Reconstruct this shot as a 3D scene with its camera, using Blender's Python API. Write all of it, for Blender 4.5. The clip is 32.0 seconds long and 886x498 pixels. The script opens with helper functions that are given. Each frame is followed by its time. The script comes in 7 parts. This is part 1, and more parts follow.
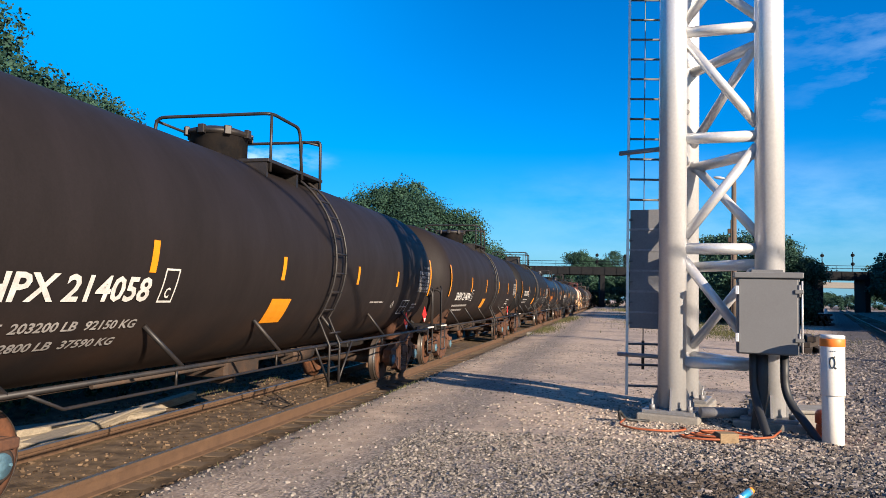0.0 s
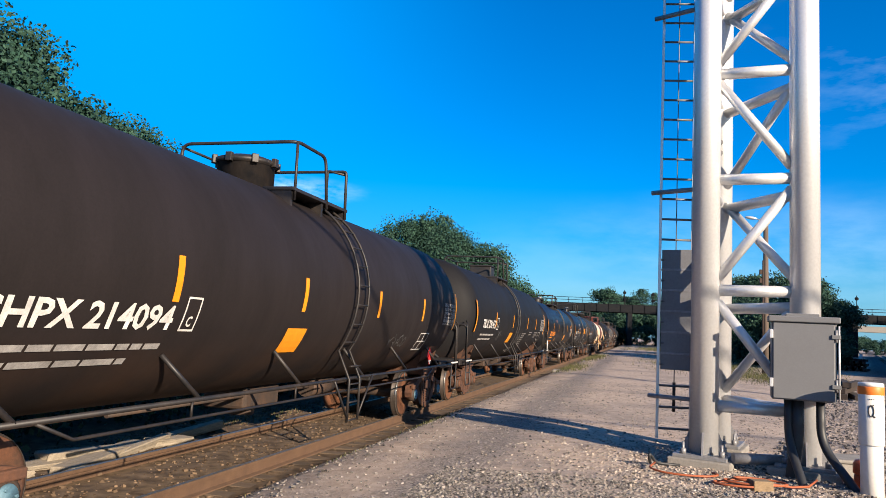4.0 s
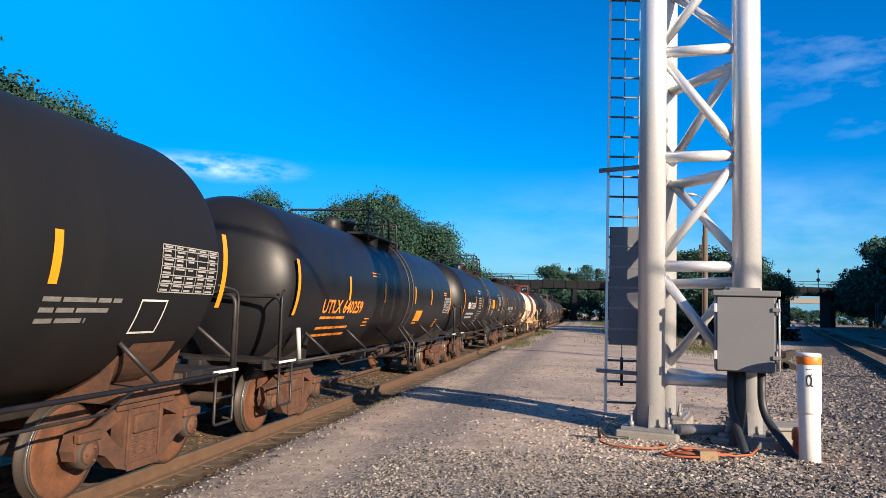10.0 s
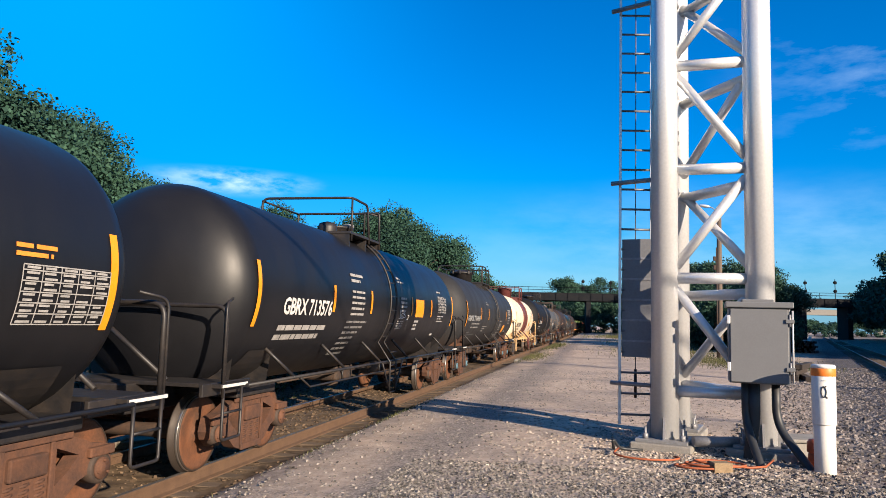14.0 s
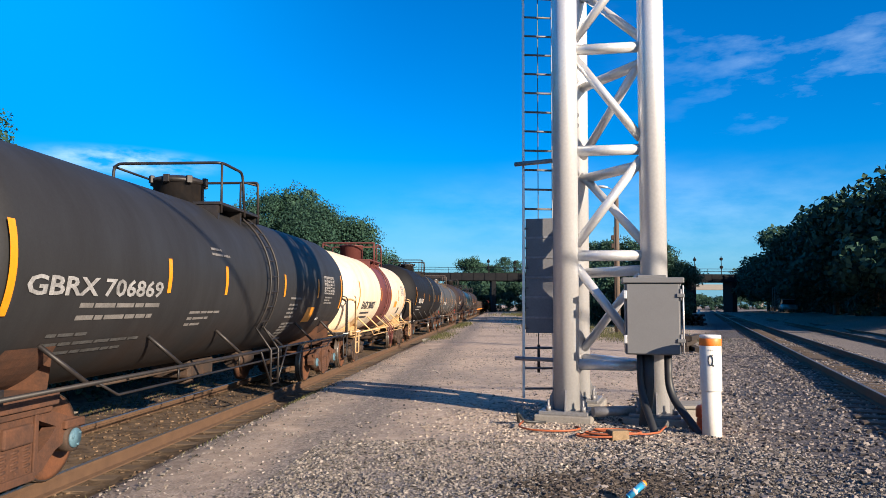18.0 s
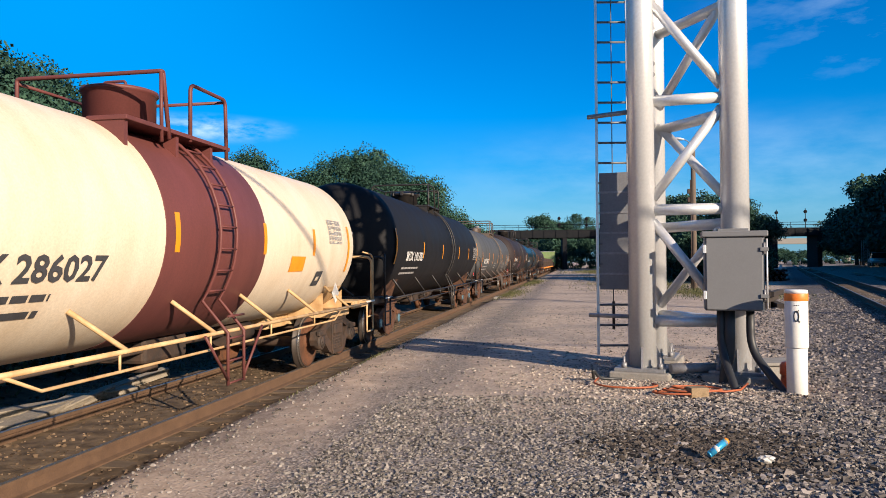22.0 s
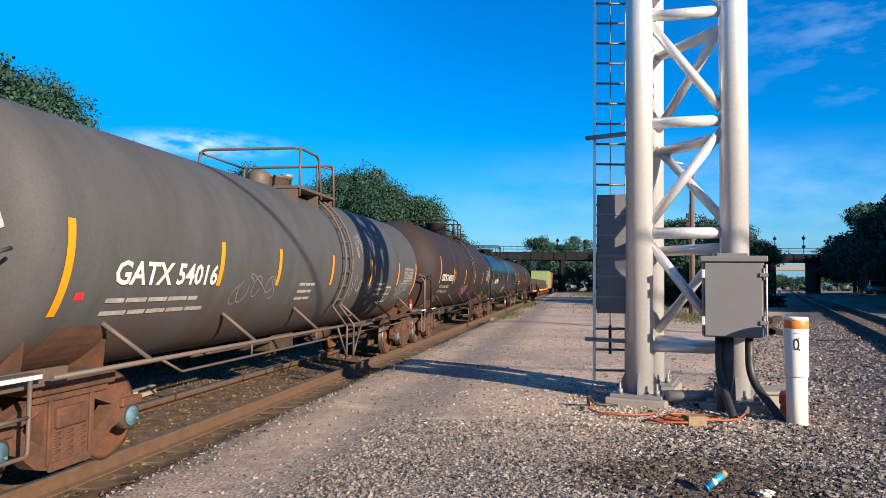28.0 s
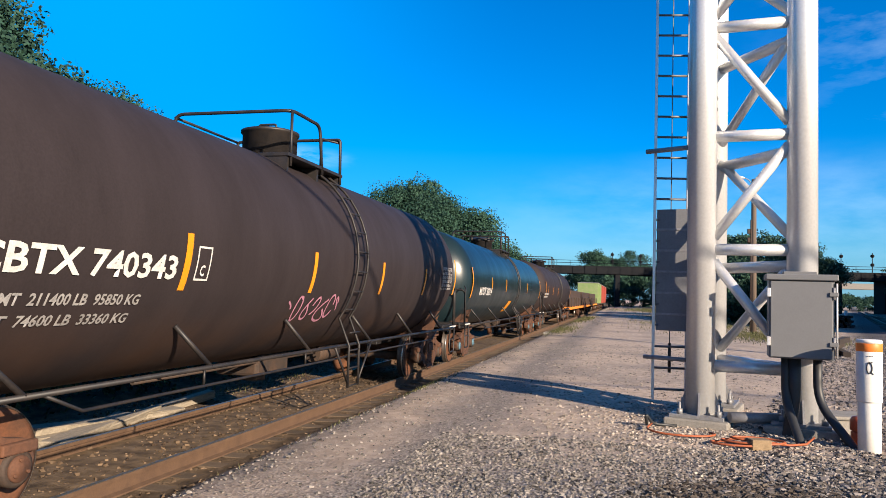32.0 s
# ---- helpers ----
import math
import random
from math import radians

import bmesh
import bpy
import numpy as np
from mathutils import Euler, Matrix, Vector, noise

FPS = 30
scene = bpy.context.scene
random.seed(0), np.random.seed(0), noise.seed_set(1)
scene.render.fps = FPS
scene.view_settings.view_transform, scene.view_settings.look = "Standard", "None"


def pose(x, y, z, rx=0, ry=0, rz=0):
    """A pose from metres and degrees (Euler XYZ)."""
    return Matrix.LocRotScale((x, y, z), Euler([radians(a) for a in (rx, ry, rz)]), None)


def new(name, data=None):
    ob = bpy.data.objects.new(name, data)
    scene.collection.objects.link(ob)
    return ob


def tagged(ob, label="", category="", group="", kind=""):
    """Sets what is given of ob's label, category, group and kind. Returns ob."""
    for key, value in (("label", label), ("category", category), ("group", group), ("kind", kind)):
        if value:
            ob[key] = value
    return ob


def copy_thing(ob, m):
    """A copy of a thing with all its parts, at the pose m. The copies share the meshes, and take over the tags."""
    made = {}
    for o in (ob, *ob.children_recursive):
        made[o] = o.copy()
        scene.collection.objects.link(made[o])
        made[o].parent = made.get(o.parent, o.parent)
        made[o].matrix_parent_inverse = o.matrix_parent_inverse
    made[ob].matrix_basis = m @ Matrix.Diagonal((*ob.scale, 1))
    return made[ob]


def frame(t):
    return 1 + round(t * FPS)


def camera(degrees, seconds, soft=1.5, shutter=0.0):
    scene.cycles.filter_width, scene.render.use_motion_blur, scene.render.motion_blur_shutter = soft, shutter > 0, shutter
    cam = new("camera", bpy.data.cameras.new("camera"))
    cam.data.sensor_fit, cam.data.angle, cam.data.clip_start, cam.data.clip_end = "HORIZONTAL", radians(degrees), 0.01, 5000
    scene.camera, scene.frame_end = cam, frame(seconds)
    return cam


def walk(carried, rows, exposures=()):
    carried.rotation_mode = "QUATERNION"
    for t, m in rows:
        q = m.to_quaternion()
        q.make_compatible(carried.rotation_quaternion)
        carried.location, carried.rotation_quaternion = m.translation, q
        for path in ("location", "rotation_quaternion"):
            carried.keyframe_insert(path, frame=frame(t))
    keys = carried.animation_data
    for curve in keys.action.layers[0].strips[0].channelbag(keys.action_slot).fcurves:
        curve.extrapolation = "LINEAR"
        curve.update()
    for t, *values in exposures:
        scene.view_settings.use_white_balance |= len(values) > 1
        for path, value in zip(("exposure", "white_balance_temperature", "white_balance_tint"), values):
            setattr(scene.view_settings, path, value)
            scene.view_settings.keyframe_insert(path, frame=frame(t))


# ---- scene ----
DEG = 63.7
SECONDS = 32.0
cam = camera(DEG, SECONDS, soft=0.75)
PATH = [
    (0, pose(0.100, 0.005, 1.610, 93.720, -1.457, 13.282)),
    (0.5, pose(0.096, -0.026, 1.611, 94.523, -0.754, 12.107)),
    (1, pose(0.094, -0.084, 1.618, 96.260, -1.445, 10.872)),
    (1.5, pose(0.096, -0.077, 1.627, 96.954, -2.711, 12.472)),
    (2, pose(0.087, -0.123, 1.627, 97.738, -3.033, 13.760)),
    (2.5, pose(0.072, -0.155, 1.624, 97.888, -3.143, 14.518)),
    (3, pose(0.072, -0.126, 1.624, 97.329, -2.923, 15.540)),
    (3.5, pose(0.061, -0.083, 1.628, 96.297, -2.902, 15.386)),
    (5.5, pose(-0.000, -0.026, 1.661, 96.859, -1.947, 14.071)),
    (6, pose(-0.036, -0.006, 1.678, 96.923, -1.992, 10.468)),
    (6.5, pose(-0.064, 0.042, 1.651, 96.012, -0.794, 9.951)),
    (7, pose(-0.069, 0.025, 1.640, 94.668, -1.369, 9.328)),
    (7.5, pose(-0.067, 0.024, 1.642, 94.779, -1.277, 9.109)),
    (8, pose(-0.061, 0.023, 1.646, 95.345, -0.714, 9.908)),
    (8.5, pose(-0.059, 0.019, 1.645, 95.089, -1.102, 10.517)),
    (9, pose(-0.058, 0.013, 1.649, 94.933, -1.558, 11.147)),
    (9.5, pose(-0.037, 0.028, 1.649, 94.980, -2.155, 11.152)),
    (10, pose(-0.014, 0.024, 1.649, 94.788, -1.822, 11.086)),
    (10.5, pose(0.016, 0.027, 1.649, 93.970, -1.014, 11.544)),
    (11, pose(0.043, 0.068, 1.650, 92.796, -0.650, 11.626)),
    (11.5, pose(0.063, 0.058, 1.636, 92.421, -0.806, 10.911)),
    (12, pose(0.043, -0.040, 1.635, 93.729, -0.953, 10.107)),
    (12.5, pose(0.038, -0.069, 1.646, 95.594, -1.479, 10.643)),
    (13, pose(0.020, -0.081, 1.648, 95.889, -2.375, 11.145)),
    (13.5, pose(0.001, -0.089, 1.644, 95.896, -2.072, 11.358)),
    (15.5, pose(-0.005, -0.048, 1.640, 95.319, -0.894, 14.569)),
    (16, pose(-0.004, -0.071, 1.634, 95.461, -0.926, 12.807)),
    (16.5, pose(-0.009, -0.097, 1.629, 95.973, -0.652, 9.965)),
    (17, pose(-0.001, -0.100, 1.631, 96.275, -0.474, 6.754)),
    (17.5, pose(-0.003, -0.111, 1.622, 95.667, -0.200, 4.791)),
    (18, pose(0.001, -0.089, 1.628, 94.426, -0.372, 4.742)),
    (18.5, pose(0.004, -0.085, 1.625, 93.133, -0.238, 6.191)),
    (19, pose(0.009, -0.046, 1.636, 92.291, -0.752, 10.345)),
    (19.5, pose(-0.015, -0.046, 1.629, 92.330, -1.434, 12.099)),
    (20, pose(-0.027, -0.066, 1.629, 92.621, -1.316, 12.020)),
    (20.5, pose(-0.034, -0.066, 1.628, 92.259, -0.961, 11.547)),
    (21, pose(-0.028, -0.042, 1.628, 91.968, -0.010, 11.155)),
    (21.5, pose(-0.030, -0.039, 1.626, 91.485, 0.313, 10.758)),
    (22, pose(-0.032, -0.056, 1.616, 91.099, 0.331, 10.378)),
    (22.5, pose(-0.010, -0.036, 1.617, 90.908, 0.189, 10.786)),
    (23, pose(-0.017, -0.061, 1.612, 90.961, 0.406, 10.960)),
    (23.5, pose(0.017, -0.043, 1.613, 91.070, 0.801, 11.434)),
    (24, pose(0.034, -0.055, 1.610, 90.961, 0.952, 11.157)),
    (24.5, pose(0.050, -0.061, 1.612, 90.192, 0.770, 11.136)),
    (26.5, pose(-0.017, 0.245, 1.615, 89.571, -0.356, 10.588)),
    (27, pose(-0.028, 0.205, 1.605, 90.861, -0.043, 9.178)),
    (27.5, pose(-0.010, 0.174, 1.622, 92.202, -0.404, 9.477)),
    (28, pose(-0.005, 0.129, 1.617, 92.712, -0.709, 10.222)),
    (28.5, pose(-0.020, 0.096, 1.620, 92.942, -0.934, 9.451)),
    (29, pose(-0.029, 0.098, 1.622, 93.247, -0.582, 8.928)),
    (29.5, pose(-0.033, 0.099, 1.625, 92.852, -1.018, 8.757)),
    (30, pose(-0.025, 0.124, 1.620, 92.125, -1.011, 9.708)),
    (30.5, pose(-0.035, 0.160, 1.622, 91.364, -1.688, 11.619)),
    (31, pose(-0.050, 0.155, 1.626, 91.344, -1.935, 13.015)),
    (31.5, pose(-0.051, 0.186, 1.635, 92.089, -2.011, 14.609)),
    (32, pose(-0.061, 0.137, 1.629, 93.567, -1.843, 14.374)),
]
EXPOSURE = 0.89
walk(cam, PATH, [(0.0, EXPOSURE), (20.0, EXPOSURE), (20.8, EXPOSURE - 0.2), (23.3, EXPOSURE - 0.2), (24.3, EXPOSURE - 0.05), (26.5, EXPOSURE), (SECONDS, EXPOSURE)])

# ---- light ----
SUN_FROM = Vector((0.766, -0.643, 0.0)).normalized()
SUN_ELEV = radians(19.0)
world = bpy.data.worlds.new("sky")
scene.world = world
world.use_nodes = True
wn, wl = world.node_tree.nodes, world.node_tree.links
wn.clear()
sky = wn.new("ShaderNodeTexSky")
sky.sky_type = "NISHITA"
sky.sun_disc = False
sky.sun_elevation = SUN_ELEV
sky.sun_rotation = math.atan2(SUN_FROM.x, SUN_FROM.y)
sky.air_density, sky.dust_density, sky.ozone_density = 1.0, 0.2, 3.5
hsv = wn.new("ShaderNodeHueSaturation")
hsv.inputs["Saturation"].default_value = 1.8
back = wn.new("ShaderNodeBackground")
back.inputs["Strength"].default_value = 0.085
wout = wn.new("ShaderNodeOutputWorld")
# thin cirrus: a broad veil over the main tracks, a low wisp beyond the train, faint streaks elsewhere
wtc = wn.new("ShaderNodeTexCoord")
wmap = wn.new("ShaderNodeMapping")
wmap.inputs["Scale"].default_value = (2.2, 2.2, 6.5)
wmap.inputs["Location"].default_value = (0.35, 0.2, 0.6)
wnoise = wn.new("ShaderNodeTexNoise")
wnoise.inputs["Scale"].default_value, wnoise.inputs["Detail"].default_value, wnoise.inputs["Roughness"].default_value = 2.6, 8.0, 0.6
wl.new(wtc.outputs["Generated"], wmap.inputs["Vector"])
wl.new(wmap.outputs["Vector"], wnoise.inputs["Vector"])


def sky_math(op, a, b=0.0):
    k = wn.new("ShaderNodeMath")
    k.operation = op
    for i, v in enumerate((a, b)):
        if isinstance(v, (int, float)):
            k.inputs[i].default_value = v
        else:
            wl.new(v, k.inputs[i])
    return k.outputs["Value"]


def sky_blob(direction, stretch, inner, outer):
    """1 near a direction of the sky, falling to 0; stretch squashes it flat."""
    sub = wn.new("ShaderNodeVectorMath")
    sub.operation = "SUBTRACT"
    sub.inputs[1].default_value = direction
    mul = wn.new("ShaderNodeVectorMath")
    mul.operation = "MULTIPLY"
    mul.inputs[1].default_value = stretch
    ln = wn.new("ShaderNodeVectorMath")
    ln.operation = "LENGTH"
    wl.new(wtc.outputs["Generated"], sub.inputs[0])
    wl.new(sub.outputs["Vector"], mul.inputs[0])
    wl.new(mul.outputs["Vector"], ln.inputs[0])
    mr = wn.new("ShaderNodeMapRange")
    mr.interpolation_type = "SMOOTHSTEP"
    mr.inputs["From Min"].default_value, mr.inputs["From Max"].default_value = outer, inner
    wl.new(ln.outputs["Value"], mr.inputs["Value"])
    return mr.outputs["Result"]


def sky_range(value, lo, hi, top):
    mr = wn.new("ShaderNodeMapRange")
    mr.inputs["From Min"].default_value, mr.inputs["From Max"].default_value, mr.inputs["To Max"].default_value = lo, hi, top
    wl.new(value, mr.inputs["Value"])
    return mr.outputs["Result"]


wisp = sky_math("MULTIPLY", sky_blob((-0.475, 0.862, 0.178), (0.75, 0.75, 4.6), 0.0, 0.105), sky_range(wnoise.outputs["Fac"], 0.41, 0.56, 0.95))
veil = sky_math("MULTIPLY", sky_blob((0.42, 0.84, 0.34), (1, 1, 1.6), 0.08, 0.34), sky_range(wnoise.outputs["Fac"], 0.50, 0.80, 0.34))
low = sky_math("MULTIPLY", sky_blob((0.20, 0.97, 0.11), (0.8, 0.8, 4.0), 0.05, 0.42), sky_range(wnoise.outputs["Fac"], 0.38, 0.75, 0.26))
cloud = sky_math("MAXIMUM", sky_math("MAXIMUM", wisp, veil), low)
wmix = wn.new("ShaderNodeMixRGB")
wmix.inputs["Color2"].default_value = (6.5, 8.2, 9.6, 1)
wl.new(cloud, wmix.inputs["Fac"])
wl.new(sky.outputs["Color"], hsv.inputs["Color"])
tint = wn.new("ShaderNodeMixRGB")
tint.blend_type = "MULTIPLY"
tint.inputs["Fac"].default_value = 1.0
tint.inputs["Color2"].default_value = (0.70, 0.98, 1.22, 1)
wl.new(hsv.outputs["Color"], tint.inputs["Color1"])
# round the sun, behind the viewer, the sky is pale and hazy
haze = wn.new("ShaderNodeMixRGB")
wl.new(sky_blob(tuple(SUN_FROM * math.cos(SUN_ELEV) + Vector((0, 0, math.sin(SUN_ELEV)))), (1, 1, 1), 0.3, 1.35), haze.inputs["Fac"])
wl.new(tint.outputs["Color"], haze.inputs["Color1"])
wl.new(sky.outputs["Color"], haze.inputs["Color2"])
# brighter blue away from the tracks, pale blue down at the horizon
bright = wn.new("ShaderNodeMixRGB")
wl.new(sky_math("MULTIPLY", sky_blob((-0.72, 0.62, 0.32), (1, 1, 1), 0.12, 0.68), 0.95), bright.inputs["Fac"])
bright.inputs["Color2"].default_value = (0.0, 2.75, 7.4, 1)
wl.new(haze.outputs["Color"], bright.inputs["Color1"])
wsep = wn.new("ShaderNodeSeparateXYZ")
wl.new(wtc.outputs["Generated"], wsep.inputs["Vector"])
horizon = wn.new("ShaderNodeMixRGB")
wl.new(sky_range(wsep.outputs["Z"], 0.20, 0.0, 0.8), horizon.inputs["Fac"])
horizon.inputs["Color2"].default_value = (0.75, 2.6, 4.7, 1)
wl.new(bright.outputs["Color"], horizon.inputs["Color1"])
wl.new(horizon.outputs["Color"], wmix.inputs["Color1"])
wl.new(wmix.outputs["Color"], back.inputs["Color"])
wl.new(back.outputs["Background"], wout.inputs["Surface"])

sun_data = bpy.data.lights.new("sun", "SUN")
sun_data.energy, sun_data.angle, sun_data.color = 5.5, radians(0.6), (1.0, 0.82, 0.63)
sun = new("sun", sun_data)
to_sun = SUN_FROM * math.cos(SUN_ELEV) + Vector((0, 0, math.sin(SUN_ELEV)))
sun.rotation_euler = to_sun.to_track_quat("Z", "Y").to_euler()

# ---- materials ----
MATS = {}


def material(name, color, rough=0.6, metal=0.0, vary=0.25, scale=3.0, fine=40.0, bump=0.2, dist=0.01, second=None, amount=0.5,
             stretch=(1, 1, 1), spec=0.5, rand=0.0, glow=0.0):
    """A painted, stained or worn surface: base colour, a second colour in blotches, grain and relief."""
    if name in MATS:
        return MATS[name]
    m = bpy.data.materials.new(name)
    m.use_nodes = True
    n, l = m.node_tree.nodes, m.node_tree.links
    b = n["Principled BSDF"]
    b.inputs["Roughness"].default_value, b.inputs["Metallic"].default_value = rough, metal
    b.inputs["Specular IOR Level"].default_value = spec
    tc = n.new("ShaderNodeTexCoord")
    mp = n.new("ShaderNodeMapping")
    mp.inputs["Scale"].default_value = stretch
    l.new(tc.outputs["Object"], mp.inputs["Vector"])
    big = n.new("ShaderNodeTexNoise")
    big.inputs["Scale"].default_value, big.inputs["Detail"].default_value, big.inputs["Roughness"].default_value = scale, 6.0, 0.65
    l.new(mp.outputs["Vector"], big.inputs["Vector"])
    small = n.new("ShaderNodeTexNoise")
    small.inputs["Scale"].default_value, small.inputs["Detail"].default_value = fine, 4.0
    l.new(tc.outputs["Object"], small.inputs["Vector"])
    ramp = n.new("ShaderNodeValToRGB")
    c2 = second or tuple(max(0.0, c * (1 - vary)) for c in color)
    ramp.color_ramp.elements[0].position, ramp.color_ramp.elements[1].position = 0.5 - 0.2 * (1 - amount) - 0.05, 0.75 - 0.3 * amount + 0.1
    ramp.color_ramp.elements[0].color, ramp.color_ramp.elements[1].color = (*color, 1), (*c2, 1)
    l.new(big.outputs["Fac"], ramp.inputs["Fac"])
    mix = n.new("ShaderNodeMixRGB")
    mix.blend_type = "MULTIPLY"
    mix.inputs["Fac"].default_value = min(1.0, vary * 1.6)
    sr = n.new("ShaderNodeValToRGB")
    sr.color_ramp.elements[0].position, sr.color_ramp.elements[1].position = 0.3, 0.7
    sr.color_ramp.elements[0].color, sr.color_ramp.elements[1].color = (0.55, 0.55, 0.55, 1), (1, 1, 1, 1)
    l.new(small.outputs["Fac"], sr.inputs["Fac"])
    l.new(ramp.outputs["Color"], mix.inputs["Color1"])
    l.new(sr.outputs["Color"], mix.inputs["Color2"])
    last = mix.outputs["Color"]
    if rand:
        info = n.new("ShaderNodeObjectInfo")
        hs = n.new("ShaderNodeHueSaturation")
        mr = n.new("ShaderNodeMapRange")
        mr.inputs["To Min"].default_value, mr.inputs["To Max"].default_value = 1 - rand, 1 + rand
        l.new(info.outputs["Random"], mr.inputs["Value"])
        l.new(mr.outputs["Result"], hs.inputs["Value"])
        l.new(last, hs.inputs["Color"])
        last = hs.outputs["Color"]
    l.new(last, b.inputs["Base Color"])
    if bump:
        bp = n.new("ShaderNodeBump")
        bp.inputs["Strength"].default_value, bp.inputs["Distance"].default_value = bump, dist
        l.new(small.outputs["Fac"], bp.inputs["Height"])
        l.new(bp.outputs["Normal"], b.inputs["Normal"])
    rr = n.new("ShaderNodeMapRange")
    rr.inputs["To Min"].default_value, rr.inputs["To Max"].default_value = max(0.05, rough - 0.12), min(1.0, rough + 0.15)
    l.new(big.outputs["Fac"], rr.inputs["Value"])
    l.new(rr.outputs["Result"], b.inputs["Roughness"])
    if glow:
        b.inputs["Emission Color"].default_value, b.inputs["Emission Strength"].default_value = (*color, 1), glow
    MATS[name] = m
    return m


def island_material(name, dark, light, rough=0.9):
    """Stones or leaves in one mesh, each island with its own tone."""
    m = bpy.data.materials.new(name)
    m.use_nodes = True
    n, l = m.node_tree.nodes, m.node_tree.links
    geo = n.new("ShaderNodeNewGeometry")
    ramp = n.new("ShaderNodeValToRGB")
    ramp.color_ramp.elements[0].color, ramp.color_ramp.elements[1].color = (*dark, 1), (*light, 1)
    l.new(geo.outputs["Random Per Island"], ramp.inputs["Fac"])
    l.new(ramp.outputs["Color"], n["Principled BSDF"].inputs["Base Color"])
    n["Principled BSDF"].inputs["Roughness"].default_value = rough
    n["Principled BSDF"].inputs["Specular IOR Level"].default_value = 0.25
    MATS[name] = m
    return m


STEEL = material("galvanised_steel", (0.74, 0.74, 0.74), 0.34, 0.40, 0.14, 1.6, 30, 0.05, 0.004, stretch=(1, 1, 0.25))
# galvanised steel with the rungs' shaded side put into its colour
SHADED_RUNG_STEEL = material("shade_toned_ladder_steel", (0.16, 0.16, 0.17), 0.5, 0.3, 0.25, 3, 30, 0.05, 0.004)
STEEL_DULL = material("weathered_galvanised", (0.30, 0.30, 0.31), 0.5, 0.3, 0.3, 3, 30, 0.06, 0.004)
GREY_BOX = material("grey_cabinet_paint", (0.155, 0.158, 0.165), 0.5, 0.0, 0.12, 1.5, 60, 0.04, 0.002)
CONCRETE = material("concrete", (0.30, 0.28, 0.25), 0.9, 0, 0.3, 4, 60, 0.4, 0.006)
RUST = material("rusty_rail_steel", (0.095, 0.053, 0.030), 0.9, 0.0, 0.35, 5, 70, 0.3, 0.004, second=(0.14, 0.080, 0.044))
RAIL_TOP = material("polished_rail_head", (0.30, 0.28, 0.26), 0.5, 0.9, 0.15, 6, 40, 0.03, 0.002)
TIE = material("weathered_tie_wood", (0.075, 0.052, 0.036), 0.9, 0, 0.4, 3, 60, 0.5, 0.008, second=(0.13, 0.095, 0.065), stretch=(0.4, 3, 1), rand=0.25)
CAST = material("rust_brown_cast_steel", (0.135, 0.058, 0.030), 0.85, 0.1, 0.35, 4, 40, 0.3, 0.006, second=(0.060, 0.032, 0.023), rand=0.15)
DARK_CAST = material("dark_grimy_steel", (0.035, 0.028, 0.024), 0.75, 0.1, 0.35, 4, 40, 0.3, 0.006, second=(0.09, 0.05, 0.03))
WHEEL_SHINE = material("bright_running_line", (0.55, 0.52, 0.48), 0.3, 0.9, 0.1, 6, 40, 0.03, 0.002)
WHEEL_RIM = material("grimy_wheel_rim", (0.055, 0.042, 0.034), 0.55, 0.3, 0.2, 6, 40, 0.05, 0.003)
WHEEL = material("rusty_wheel_plate", (0.17, 0.065, 0.028), 0.8, 0.1, 0.35, 5, 50, 0.2, 0.004, second=(0.07, 0.035, 0.02))
CAP_BLUE = material("pale_blue_bearing_cap", (0.10, 0.20, 0.26), 0.6, 0.1, 0.3, 8, 60, 0.1, 0.003)
YELLOW = material("yellow_reflective_tape", (0.80, 0.29, 0.008), 0.4, 0, 0.12, 6, 60, 0.05, 0.001)
WHITE_PAINT = material("white_stencil_paint", (0.72, 0.70, 0.66), 0.6, 0, 0.3, 8, 60, 0.05, 0.001)
DARK_PAINT = material("dark_stencil_paint", (0.06, 0.06, 0.065), 0.6, 0, 0.3, 8, 60, 0.05, 0.001)
ORANGE_PAINT = material("orange_stencil_paint", (0.85, 0.27, 0.03), 0.55, 0, 0.2, 8, 60, 0.05, 0.001)
RED_PLACARD = material("red_placard", (0.75, 0.03, 0.03), 0.45, 0, 0.12, 6, 60, 0.03, 0.001)
GRAFFITI = material("pale_spray_paint", (0.40, 0.40, 0.40), 0.7, 0, 0.5, 6, 40, 0.05, 0.001)
PVC = material("white_pvc", (0.80, 0.78, 0.73), 0.4, 0, 0.1, 4, 40, 0.03, 0.002)
ORANGE_CAP = material("orange_tape", (0.85, 0.22, 0.03), 0.45, 0, 0.1, 4, 40, 0.03, 0.002)
ORANGE_CABLE = material("orange_cable_jacket", (0.42, 0.11, 0.04), 0.6, 0, 0.3, 6, 40, 0.1, 0.002)
BLACK_RUBBER = material("black_conduit", (0.03, 0.032, 0.035), 0.5, 0, 0.2, 6, 40, 0.1, 0.003)
POLE_WOOD = material("grey_brown_pole_wood", (0.16, 0.12, 0.09), 0.85, 0, 0.35, 3, 40, 0.4, 0.01, stretch=(4, 4, 0.3))
BARK = material("tree_bark", (0.10, 0.075, 0.055), 0.9, 0, 0.4, 4, 30, 0.6, 0.02, stretch=(3, 3, 0.6))
LEAF_A = island_material("green_leaves", (0.008, 0.029, 0.022), (0.034, 0.085, 0.055), 0.75)
LEAF_B = island_material("olive_leaves", (0.010, 0.036, 0.025), (0.044, 0.100, 0.062), 0.75)
GRASS = island_material("dry_grass", (0.035, 0.048, 0.016), (0.12, 0.11, 0.05), 0.85)
